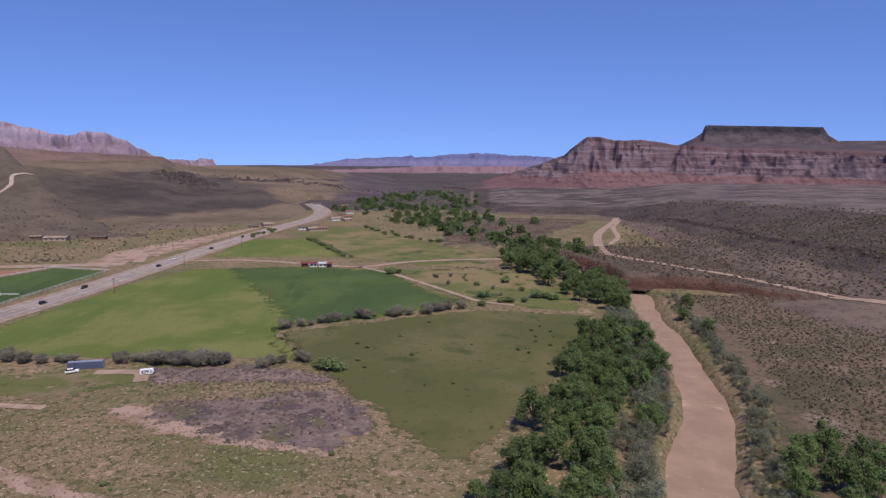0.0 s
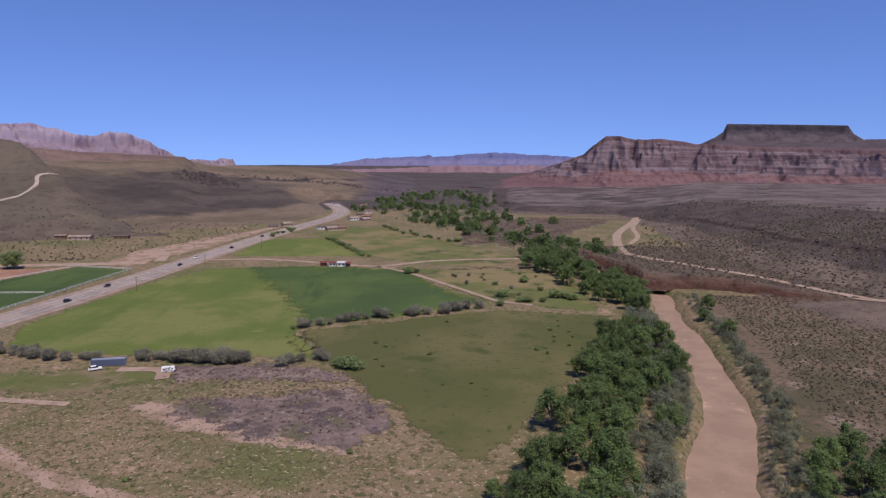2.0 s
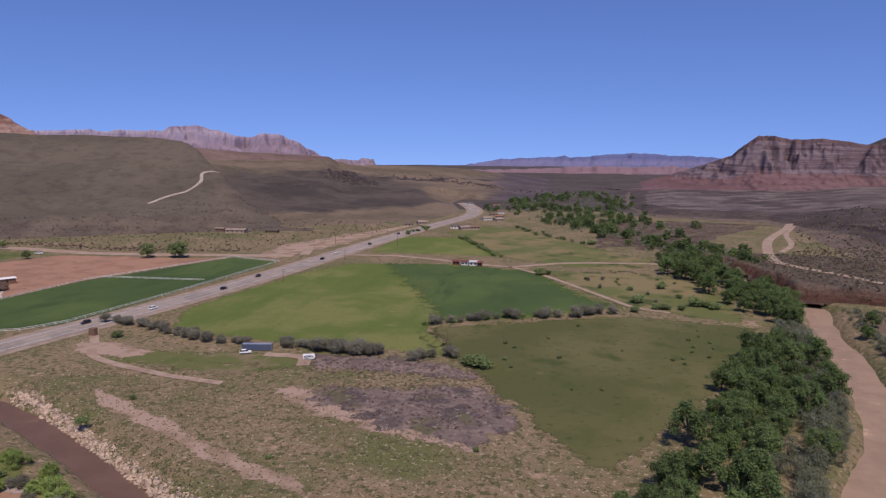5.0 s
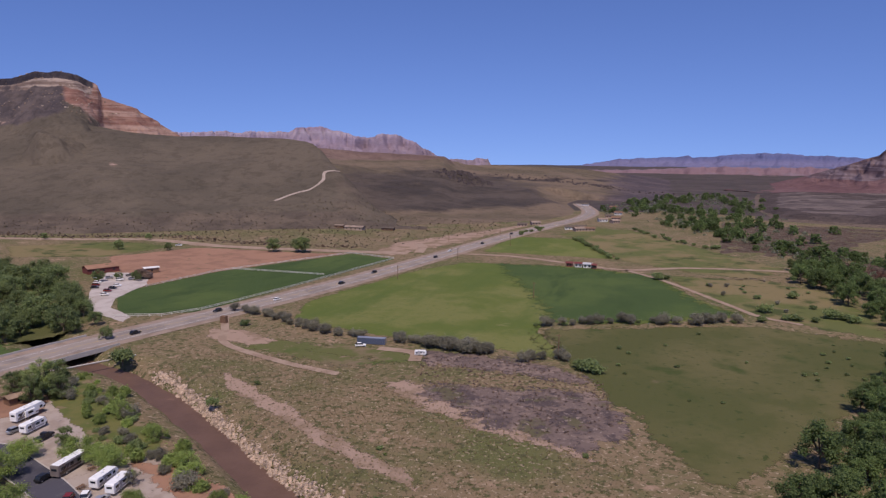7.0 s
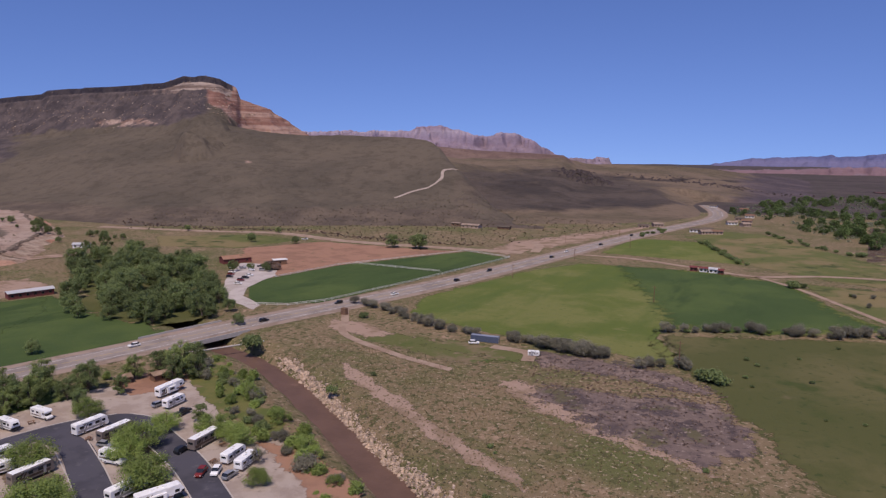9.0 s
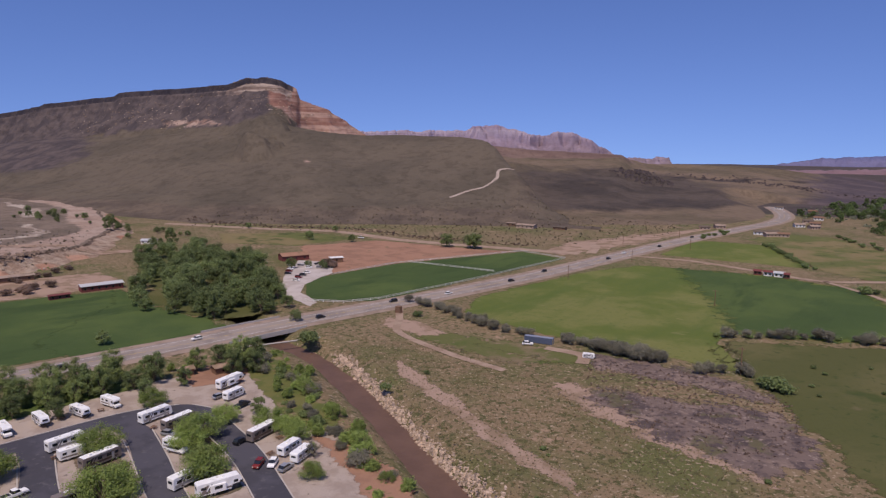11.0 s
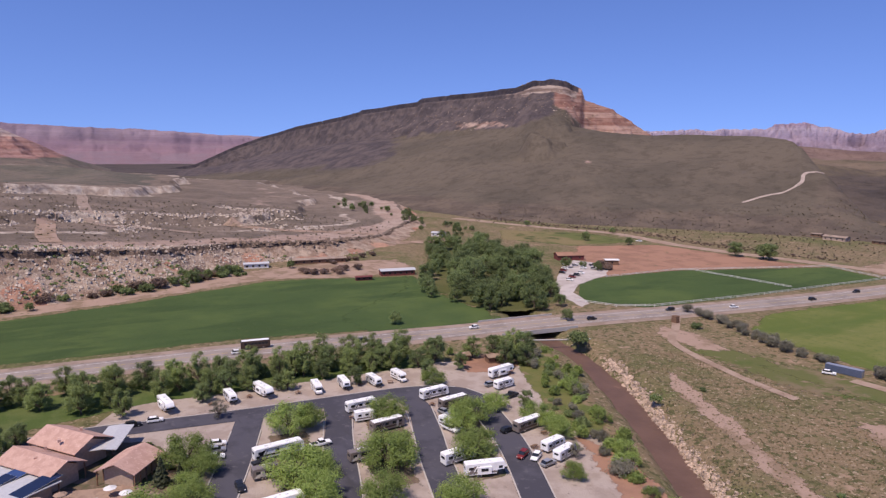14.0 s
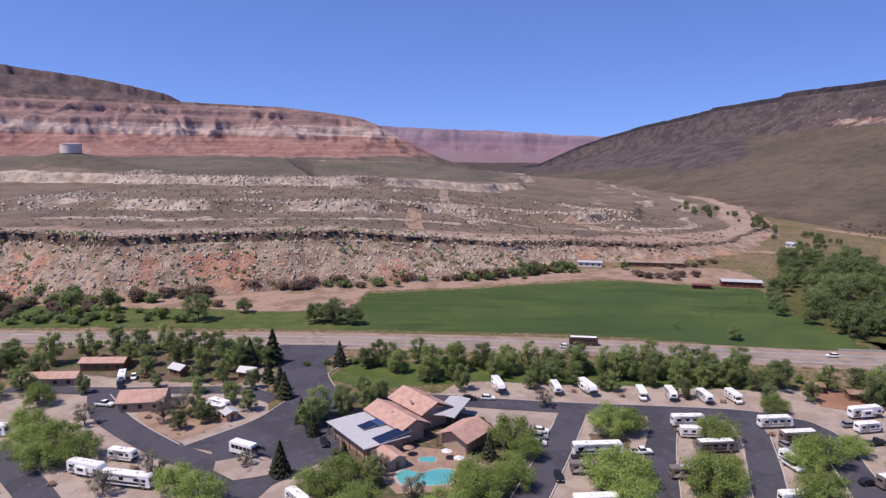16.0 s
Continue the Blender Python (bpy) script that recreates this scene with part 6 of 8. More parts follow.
# ---- loose rocks ----
M_ROCK = plain("tan_boulder", (0.43, 0.335, 0.25), 0.95, vary=0.35, scale=0.4)
M_RIPRAP = plain("pale_riprap_stone", (0.43, 0.32, 0.235), 0.95, vary=0.5, scale=0.7)
M_BASALT = plain("dark_basalt", (0.075, 0.058, 0.055), 0.95, vary=0.35, scale=0.2)
# Brown caprock, taken darker to stand for shade under the overhang.
M_LEDGE = plain("brown_caprock", (0.21, 0.15, 0.11), 0.95, vary=0.3, scale=0.3)


M_PALE = plain("cream_ledge_stone", (0.50, 0.41, 0.32), 0.95, vary=0.3, scale=0.3)


def stones(name, label, category, pts, zs, size, material, flatness=0.7, power=2.5):
    """Many angular boulders in one mesh: chipped octahedra with cut tops."""
    p = np.array(pts)
    n = len(p)
    base = np.array([(1, 0, -0.3), (0, 1, -0.3), (-1, 0, -0.3), (0, -1, -0.3), (0.6, 0.1, 0.7), (-0.1, 0.6, 0.8), (-0.6, -0.1, 0.65), (0.1, -0.6, 0.75)])
    faces = np.array([(0, 1, 5, 4), (1, 2, 6, 5), (2, 3, 7, 6), (3, 0, 4, 7), (4, 5, 6, 7)])
    a = rng.random(n) * 2 * math.pi
    s = size * (0.35 + rng.random(n) ** power * 1.3)
    v = base[None] * (0.75 + 0.5 * rng.random((n, 8, 3)))
    v = v * s[:, None, None] * np.array([1.15, 0.9, flatness])
    x = v[..., 0] * np.cos(a)[:, None] - v[..., 1] * np.sin(a)[:, None] + p[:, 0, None]
    y = v[..., 0] * np.sin(a)[:, None] + v[..., 1] * np.cos(a)[:, None] + p[:, 1, None]
    z = v[..., 2] + np.asarray(zs)[:, None]
    me = bpy.data.meshes.new(name)
    me.from_pydata(np.stack([x, y, z], -1).reshape(-1, 3).tolist(), [], (faces[None] + 8 * np.arange(n)[:, None, None]).reshape(-1, 4).tolist())
    me.materials.append(material)
    return tagged(new(name, me), label, category, kind="stuff")


bankpts = np.array(along([(-191, 181.3), (-177.2, 175.6), (-152.4, 163), (-129.4, 150), (-106.4, 137.4), (-86.4, 128.4), (-61.4, 114.4)], 0.065, 1.25))
stones("riprap", "pale riprap stones heaped along the creek bank", "rocks", bankpts, channel(*bankpts.T) + 0.12, 0.52, M_RIPRAP, 0.8, 1.9)
face = np.array(scatter([(-352, -260), (-338, -178), (-366, -115), (-382, -48), (-411, 48), (-431, 95), (-425, 160), (-462, 205), (-485, 200), (-470, 165), (-480, 95), (-455, 48), (-428, -48), (-408, -115), (-382, -178), (-392, -260)], 1.45, 0.5, 0.6))
stones("talus", "tan boulders strewn down the cliff slope", "rocks", face, bench_z(*face.T) + 0.1, 0.88, M_PALE, 0.75, 2.6)
rim = np.array(along([(-378, -260), (-378, -229), (-366, -178), (-394, -115), (-412, -48), (-440, 48), (-462, 95), (-458, 165)], 1.7, 1.5))
rim_d = poly_dist(rim[:, 0], rim[:, 1], BENCH) + 16 * (fbm(rim[:, 0] / 34, rim[:, 1] / 34, 21, 4) - 0.5)
away = rim / np.linalg.norm(rim, axis=1)[:, None]
rim = rim + away * (rim_d[:, None] + 0.5)
stones("caprock", "broken brown caprock blocks along the cliff rim, overhang shade in their colour", "rocks", rim, bench_z(*rim.T) - 0.4, 1.5, M_LEDGE, 0.5, 1.5)
tops = np.array(scatter([(-420, -260), (-430, -60), (-480, 90), (-500, 190), (-640, 290), (-720, 150), (-760, -330), (-480, -320)], 3.0, 0.5, 0.6))
depth = -(poly_dist(tops[:, 0], tops[:, 1], BENCH) + 16 * (fbm(tops[:, 0] / 34, tops[:, 1] / 34, 21, 4) - 0.5))
depth = depth + 60 * (fbm(tops[:, 0] / 90, tops[:, 1] / 90, 44, 3) - 0.5) * np.clip(depth / 80, 0, 1)
tops = tops[((depth > 112) & (depth < 146)) | ((depth > 292) & (depth < 330)) | (fbm(tops[:, 0] / 40, tops[:, 1] / 40, 77, 3) > 0.66)]
stones("boulders", "cream boulders scattered over the bench", "rocks", tops, bench_z(*tops.T) + 0.1, 1.35, M_PALE, 0.8, 2.0)
faceb = face[fbm(face[:, 0] / 9, face[:, 1] / 9, 29, 3) > 0.56][::3]
stuff_leaves("brush", "dusty green and brown brush among the cliff rubble", "brush", faceb, bench_z(*faceb.T), 1.15, 10, 0.34, F_DEEP)

for label, cx, ry, n, size in (("dark jagged rock knob standing out of the hillside", 20.9, 1216, 300, 2.4), ("dark rock ledge along the far hillside", 11.0, 1440, 240, 1.9)):
    az = cx + rng.normal(size=n) * (1.0 if cx > 15 else 3.4)
    rr = ry + rng.normal(size=n) * 22
    ox, oy = -np.sin(np.radians(az)) * rr, np.cos(np.radians(az)) * rr
    stones("rock_outcrop", label, "rocks", np.stack([ox, oy], -1), left_hill_z(ox, oy) + 0.6, size, M_BASALT, 0.9, 1.4)
brow = np.array(scatter([at(48, 1300), at(52, 1290), at(58, 1420), at(66, 1800), at(66, 2000), at(58, 1560), at(51, 1400), at(48, 1420)], 9, 0.5, 0.6))
stones("talus", "brown blocks fallen below the butte cap", "rocks", brow, butte_z(*brow.T) + 0.3, 1.5, M_LEDGE, 0.8, 2.5)
stones("boulders", "pale blocks strewn over the butte's upper slope", "rocks", brow[::2] + 4.0, butte_z(*(brow[::2] + 4.0).T) + 0.3, 1.3, M_ROCK, 0.8, 2.2)
ledges = np.array(along([(-482, 88), (-486, 112), (-487, 140), (-489, 168), (-506, 196)], 0.9, 2.6))
stones("caprock", "stepped ledges of brown rock behind the barn", "rocks", ledges, bench_z(*ledges.T), 1.7, M_LEDGE, 0.55, 1.2)

# ---- vehicles ----


def coat(name, color, rough=0.35, metal=0.0):
    m = plain(name, color, rough, metal, 0.4, 0.06, 0.8)
    return m


P_WHITE = coat("white_gelcoat", (0.84, 0.83, 0.80))
P_CREAM = coat("cream_gelcoat", (0.62, 0.58, 0.50))
P_BROWN = coat("brown_paint", (0.07, 0.045, 0.035))
P_GREY = coat("silver_paint", (0.38, 0.38, 0.39), 0.3, 0.4)
P_TAUPE = coat("taupe_panel", (0.20, 0.165, 0.145))
P_BLACK = coat("black_paint", (0.018, 0.018, 0.02))
P_RED = coat("dark_red_paint", (0.20, 0.025, 0.02))
P_BLUE = coat("blue_grey_paint", (0.085, 0.105, 0.155))
M_GLASS = plain("dark_window_glass", (0.02, 0.023, 0.028), 0.08, spec=0.6, vary=0.1)
M_TYRE = plain("black_tyre", (0.02, 0.02, 0.02), 0.9)
M_RIM = plain("steel_rim", (0.45, 0.45, 0.46), 0.35, 0.8)
M_AWNING = plain("grey_awning_roll", (0.22, 0.22, 0.23), 0.8)


def box(bm, c, s, bevel=0.0, taper=0.0):
    """A box by centre and size in a bmesh; taper narrows its top."""
    r = bmesh.ops.create_cube(bm, size=1.0)
    for v in r["verts"]:
        k = 1 - taper if v.co.z > 0 else 1.0
        v.co = Vector((c[0] + v.co.x * s[0] * k, c[1] + v.co.y * s[1] * k, c[2] + v.co.z * s[2]))
    if bevel:
        es = list({e for v in r["verts"] for e in v.link_edges})
        bmesh.ops.bevel(bm, geom=es, offset=bevel, segments=2, affect="EDGES")
    return r


def solid(name, boxes, material, parent, label="", bevel=0.0, taper=0.0):
    bm = bmesh.new()
    for c, s in boxes:
        box(bm, c, s, bevel, taper)
    return part(name, bm_mesh(name, bm, material), parent, label)


def prism(name, outline, width, material, parent, label="", bevel=0.06):
    """A side outline (x, z) drawn out across y."""
    bm = bmesh.new()
    a = [bm.verts.new((x, -width / 2, z)) for x, z in outline]
    b = [bm.verts.new((x, width / 2, z)) for x, z in outline]
    n = len(outline)
    bm.faces.new(a[::-1])
    bm.faces.new(b)
    for k in range(n):
        bm.faces.new((a[k], a[(k + 1) % n], b[(k + 1) % n], b[k]))
    bmesh.ops.recalc_face_normals(bm, faces=bm.faces)
    if bevel:
        bmesh.ops.bevel(bm, geom=list(bm.edges), offset=bevel, segments=2, affect="EDGES", clamp_overlap=True)
    return part(name, bm_mesh(name, bm, material), parent, label)


def wheel_mesh(r, w):
    bm = bmesh.new()
    bmesh.ops.create_cone(bm, cap_ends=True, segments=14, radius1=r, radius2=r, depth=w, matrix=Matrix.Rotation(radians(90), 4, "X"))
    bmesh.ops.bevel(bm, geom=[e for e in bm.edges if e.is_manifold and e.calc_face_angle(0) > 1], offset=0.05, segments=1, affect="EDGES")
    return bm_mesh("wheel", bm, M_TYRE)


def rim_mesh(r, w):
    bm = bmesh.new()
    bmesh.ops.create_cone(bm, cap_ends=True, segments=10, radius1=r * 0.6, radius2=r * 0.6, depth=w + 0.04, matrix=Matrix.Rotation(radians(90), 4, "X"))
    return bm_mesh("rim", bm, M_RIM)


def wheels(root, xs, half, r=0.4, w=0.26):
    t, h = wheel_mesh(r, w), rim_mesh(r, w)
    for x in xs:
        for s in (-1, 1):
            wh = part("wheel", t, root)
            wh.location = (x, s * half, r)
            part("rim", h, wh)


def panes(root, spots, side, z, h):
    """Side windows: (x, length) pairs on both flanks."""
    for x, l in spots:
        for s in (-1, 1):
            solid("window", [((x, s * side, z), (l, 0.05, h))], M_GLASS, root)


def roof_kit(root, xs, z):
    for x in xs:
        solid("air_conditioner", [((x, 0, z + 0.16), (0.9, 0.75, 0.32))], P_WHITE, root, "", 0.08)
    solid("vent", [((xs[0] + 1.3, 0.4, z + 0.06), (0.4, 0.4, 0.12))], P_CREAM, root)


def graphics(root, x, width, low, high, paint, second):
    """Slanting painted swooshes on both flanks."""
    prism("decal", [(x, low), (x + 1.3, low), (x + 2.5, high), (x + 1.9, high)], width, paint, root, "", 0.004)
    prism("decal", [(x + 1.6, low), (x + 2.1, low), (x + 3.2, high), (x + 2.95, high)], width, second, root, "", 0.004)


def motorhome(label, length, paint, trim, group="parked motorhomes"):
    root = thing("motorhome", label, "motorhome", group)
    L = length / 2
    prism("body", [(-L, 0.45), (L - 0.25, 0.45), (L, 0.8), (L - 0.05, 1.5), (L - 0.35, 2.9), (L - 0.75, 3.25), (-L + 0.1, 3.25), (-L, 3.1)], 2.5, paint, root)
    solid("roof", [((-0.25, 0, 3.28), (length - 1.2, 2.36, 0.08))], P_WHITE, root, "white flat roof", 0.03)
    solid("stripe", [((-0.4, s * 1.255, 1.25), (length - 1.6, 0.03, 0.5)) for s in (-1, 1)], trim, root)
    panes(root, [(L - 1.6, 1.0), (L - 3.6, 1.3), (-0.8, 1.1), (-L + 1.6, 1.3)], 1.26, 2.15, 0.75)
    solid("windshield", [((L - 0.13, 0, 2.05), (0.12, 2.1, 1.0))], M_GLASS, root)
    solid("door", [((L - 2.6, -1.265, 1.55), (0.7, 0.03, 1.9))], P_GREY, root)
    solid("awning", [((-0.3, -1.33, 3.0), (length * 0.55, 0.16, 0.16))], M_AWNING, root)
    graphics(root, -L + 0.4, 2.53, 0.7, 2.7, trim, P_GREY if trim is P_BLACK else P_BROWN)
    solid("skirt", [((-0.2, s * 1.22, 0.42), (length - 2.0, 0.06, 0.3)) for s in (-1, 1)], P_BLACK, root)
    solid("rear_window", [((-L - 0.01, 0, 2.2), (0.06, 1.5, 0.6))], M_GLASS, root)
    roof_kit(root, (-L * 0.5, L * 0.35), 3.32)
    wheels(root, (L - 1.7, -L + 2.6), 1.12, 0.48)
    return root


def class_c(label, length, paint, trim):
    root = thing("camper_van", label, "motorhome", "parked motorhomes")
    L = length / 2
    prism("body", [(-L, 0.5), (L - 2.3, 0.5), (L - 2.2, 1.9), (L - 0.75, 2.05), (L - 0.6, 2.5), (L - 1.1, 3.05), (-L, 3.05)], 2.4, paint, root)
    prism("cab", [(L - 2.4, 0.45), (L, 0.45), (L, 1.05), (L - 0.9, 1.2), (L - 1.5, 1.95), (L - 2.4, 1.95)], 2.0, paint, root)
    solid("windshield", [((L - 1.12, 0, 1.58), (0.5, 1.7, 0.55))], M_GLASS, root)
    solid("stripe", [((-1.1, s * 1.205, 1.15), (length - 3.0, 0.03, 0.4)) for s in (-1, 1)], trim, root)
    panes(root, [(-L + 1.2, 1.0), (-0.4, 1.1), (L - 1.5, 0.7)], 1.21, 2.1, 0.6)
    solid("door", [((0.8, -1.215, 1.45), (0.65, 0.03, 1.8))], P_CREAM, root)
    roof_kit(root, (-L * 0.4,), 3.07)
    wheels(root, (L - 0.95, -L + 1.9), 1.02, 0.4)
    return root


def trailer(label, length, paint, trim, group="parked travel trailers"):
    root = thing("travel_trailer", label, "trailer", group)
    L = length / 2
    prism("body", [(-L, 0.7), (-L + 0.3, 0.5), (L - 0.8, 0.5), (L - 0.05, 1.0), (L, 1.9), (L - 0.5, 2.85), (L - 0.8, 3.0), (-L + 0.2, 3.0), (-L, 2.8)], 2.4, paint, root)
    solid("stripe", [((-0.2, s * 1.205, 1.1), (length - 1.6, 0.03, 0.35)) for s in (-1, 1)], trim, root)
    panes(root, [(-L + 1.3, 1.1), (0.4, 1.4), (L - 1.6, 0.8)], 1.21, 2.0, 0.65)
    solid("front_window", [((L - 0.02, 0, 2.1), (0.14, 1.4, 0.55))], M_GLASS, root)
    solid("door", [((-0.9, -1.215, 1.6), (0.65, 0.03, 1.8))], P_GREY, root)
    solid("hitch", [((L + 0.5, 0, 0.55), (1.4, 0.12, 0.12)), ((L + 0.5, 0, 0.85), (0.45, 0.6, 0.5))], P_BLACK, root)
    solid("awning", [((0, -1.28, 2.8), (length * 0.5, 0.14, 0.14))], M_AWNING, root)
    graphics(root, -L + 0.3, 2.43, 0.75, 2.4, trim, P_BLACK)
    solid("front_cap", [((L - 0.22, 0, 0.98), (0.7, 2.42, 0.5))], P_BLACK, root, "dark lower nose")
    solid("rear_window", [((-L - 0.01, 0, 2.1), (0.06, 1.3, 0.5))], M_GLASS, root)
    roof_kit(root, (-0.6,), 3.0)
    wheels(root, (-0.5, -1.35), 1.1, 0.36)
    return root


def fifth_wheel(label, length, paint, trim):
    root = thing("fifth_wheel_trailer", label, "trailer", "parked travel trailers")
    L = length / 2
    prism("body", [(-L, 0.6), (L - 2.6, 0.6), (L - 2.4, 1.55), (L - 0.1, 1.75), (L, 2.5), (L - 0.6, 3.5), (L - 1.0, 3.65), (-L + 0.2, 3.45), (-L, 3.2)], 2.45, paint, root)
    solid("slide_out", [((-0.5, -1.4, 1.75), (3.6, 0.5, 1.9))], paint, root, "", 0.05)
    solid("stripe", [((-1.0, s * 1.235, 1.2), (length - 3.2, 0.03, 0.5)) for s in (-1, 1)], trim, root)
    panes(root, [(-L + 1.4, 1.2), (L - 1.6, 1.0)], 1.235, 2.3, 0.65)
    solid("window", [((-0.5, -1.665, 2.0), (1.8, 0.04, 0.75))], M_GLASS, root)
    solid("window", [((0.4, 1.24, 2.2), (1.6, 0.04, 0.7))], M_GLASS, root)
    solid("landing_leg", [((L - 2.9, s * 0.9, 0.35), (0.1, 0.1, 0.7)) for s in (-1, 1)], P_BLACK, root)
    graphics(root, -L + 0.3, 2.48, 0.8, 2.9, trim, P_BLACK)
    solid("front_cap", [((L - 0.3, 0, 1.95), (0.7, 2.47, 0.5))], P_BLACK, root, "dark lower nose")
    solid("rear_window", [((-L - 0.01, 0, 2.3), (0.06, 1.4, 0.6))], M_GLASS, root)
    roof_kit(root, (-1.5, 1.2), 3.5)
    wheels(root, (-1.3, -2.2), 1.12, 0.38)
    return root


def car(label, paint, length=4.6, tall=1.6, name="car", category="car", group="parked cars"):
    root = thing(name, label, category, group)
    L = length / 2
    prism("body", [(-L, 0.35), (L, 0.35), (L, 0.75), (L - 0.2, 0.92), (L - 1.2, 1.0), (-L + 0.1, 1.02), (-L, 0.85)], 1.8, paint, root, "", 0.08)
    prism("cabin", [(-L + 0.15, 0.98), (L - 1.15, 0.98), (L - 1.9, tall), (-L + 0.55, tall)], 1.6, M_GLASS, root, "dark glazed cabin", 0.06)
    solid("roof", [((-0.55, 0, tall + 0.01), (length - 2.7, 1.5, 0.06))], paint, root, "", 0.02)
    solid("headlight", [((L - 0.02, s * 0.65, 0.72), (0.06, 0.35, 0.14)) for s in (-1, 1)], P_WHITE, root)
    wheels(root, (L - 0.85, -L + 0.85), 0.82, 0.34, 0.22)
    return root


def pickup(label, paint):
    root = thing("pickup_truck", label, "pickup", "parked cars")
    prism("body", [(-2.9, 0.5), (2.9, 0.5), (2.9, 0.95), (2.7, 1.1), (1.3, 1.18), (-2.9, 1.18)], 1.95, paint, root, "", 0.08)
    prism("cabin", [(-0.7, 1.15), (1.35, 1.15), (0.75, 1.85), (-0.55, 1.88)], 1.7, M_GLASS, root, "dark glazed cabin", 0.06)
    solid("roof", [((0.08, 0, 1.89), (1.25, 1.6, 0.06))], paint, root, "", 0.02)
    solid("bed", [((-1.85, 0, 1.17), (1.9, 1.6, 0.06))], P_BLACK, root, "black load bed")
    solid("bumper", [((2.93, 0, 0.55), (0.12, 1.9, 0.25)), ((-2.93, 0, 0.6), (0.12, 1.9, 0.2))], P_GREY, root)
    wheels(root, (1.85, -1.85), 0.9, 0.4, 0.26)
    return root


def coach(label, paint, length=11.5):
    root = thing("coach", label, "bus", "traffic on the highway")
    L = length / 2
    prism("body", [(-L, 0.5), (L - 0.1, 0.5), (L, 1.2), (L - 0.25, 3.1), (L - 0.6, 3.4), (-L + 0.2, 3.4), (-L, 3.2)], 2.55, paint, root, "", 0.1)
    solid("roof", [((0, 0, 3.44), (length - 0.8, 2.4, 0.1))], P_WHITE, root, "white roof", 0.04)
    for s in (-1, 1):
        for k in range(7):
            solid("window", [((-L + 1.5 + k * 1.35, s * 1.285, 2.3), (1.2, 0.04, 0.95))], M_GLASS, root)
    solid("windshield", [((L - 0.1, 0, 2.2), (0.14, 2.2, 1.5))], M_GLASS, root)
    wheels(root, (L - 2.2, -L + 2.8), 1.12, 0.5, 0.3)
    return root


def stand(src, x, y, a, z=0.2):
    """Stand a vehicle: the first use moves the model itself, later ones copy it. a: heading in degrees."""
    return put([src], Matrix.LocRotScale((x, y, z), Euler((0, 0, radians(a))), (1, 1, 1)))


mh_white = motorhome("white class A motorhome with grey stripes on a gravel pitch", 10, P_WHITE, P_GREY)
mh_dark = motorhome("dark brown motorhome with a white roof on a pitch", 10.5, P_TAUPE, P_BROWN)
mh_long = motorhome("long white coach motorhome parked beside a lane", 13.5, P_WHITE, P_BLACK)
cc_white = class_c("white cab-over camper van on a gravel pitch", 7.6, P_WHITE, P_TAUPE)
tt_white = trailer("white travel trailer parked among the trees", 7.6, P_WHITE, P_GREY)
tt_cream = trailer("grey travel trailer with a pale roof on a pitch", 7.0, P_TAUPE, P_CREAM)
fw_white = fifth_wheel("large white fifth-wheel trailer on a gravel pitch", 10.5, P_WHITE, P_TAUPE)
for x, y, a in ((-213.5, 22, 8), (-212, 51.5, 12), (-204.5, 97, 6), (-207, 68, -5)):
    stand(fw_white if y in (22, 51.5) else cc_white, x, y, a)
for x, y, a in ((-212, 41, 4), (-207, 77.5, -4), (-204.5, 87.5, 5)):
    stand(tt_white, x, y, a)
stand(mh_white, -185, 75, 92), stand(mh_white, -184, 100, 95), stand(fw_white, -191, 131, 98), stand(mh_dark, -174, 101.5, 97)
stand(tt_white, -180.5, 125, 100), stand(mh_long, -166.5, 44, 94), stand(mh_dark, -168, 76, 95), stand(tt_cream, -153.5, 62, 92), stand(tt_cream, -156, 38, 90)
stand(cc_white, -160, 92.5, 20), stand(mh_dark, -149, 112, 100), stand(tt_white, -135, 110, 102), stand(tt_white, -129.5, 109.5, 106), stand(fw_white, -131.5, 86, 72)
stand(mh_white, -141, 84, 95), stand(cc_white, -177, 73.5, 85), stand(fw_white, -139, 37, 92)
stand(tt_white, -222, -106, 20), stand(fw_white, -155, -84, 70), stand(mh_long, -150, -72, 78), stand(tt_white, -197, -65, 60), stand(tt_white, -163, -79, 75), stand(mh_white, -178, -122, 85), stand(tt_cream, -172, -128, 85)
stand(mh_dark, -193, -66, 70), stand(tt_white, -141, -30, 40)
c_white = car("small white car parked on a pitch", P_WHITE)
c_black = car("black car parked beside a camper", P_BLACK)
c_red = car("dark red car parked by the trailers", P_RED, 4.7, 1.7)
c_grey = car("silver car parked in the campground", P_GREY)
p_white = pickup("white pickup truck parked on asphalt", P_WHITE)
p_black = pickup("black pickup truck parked by a pitch", P_BLACK)
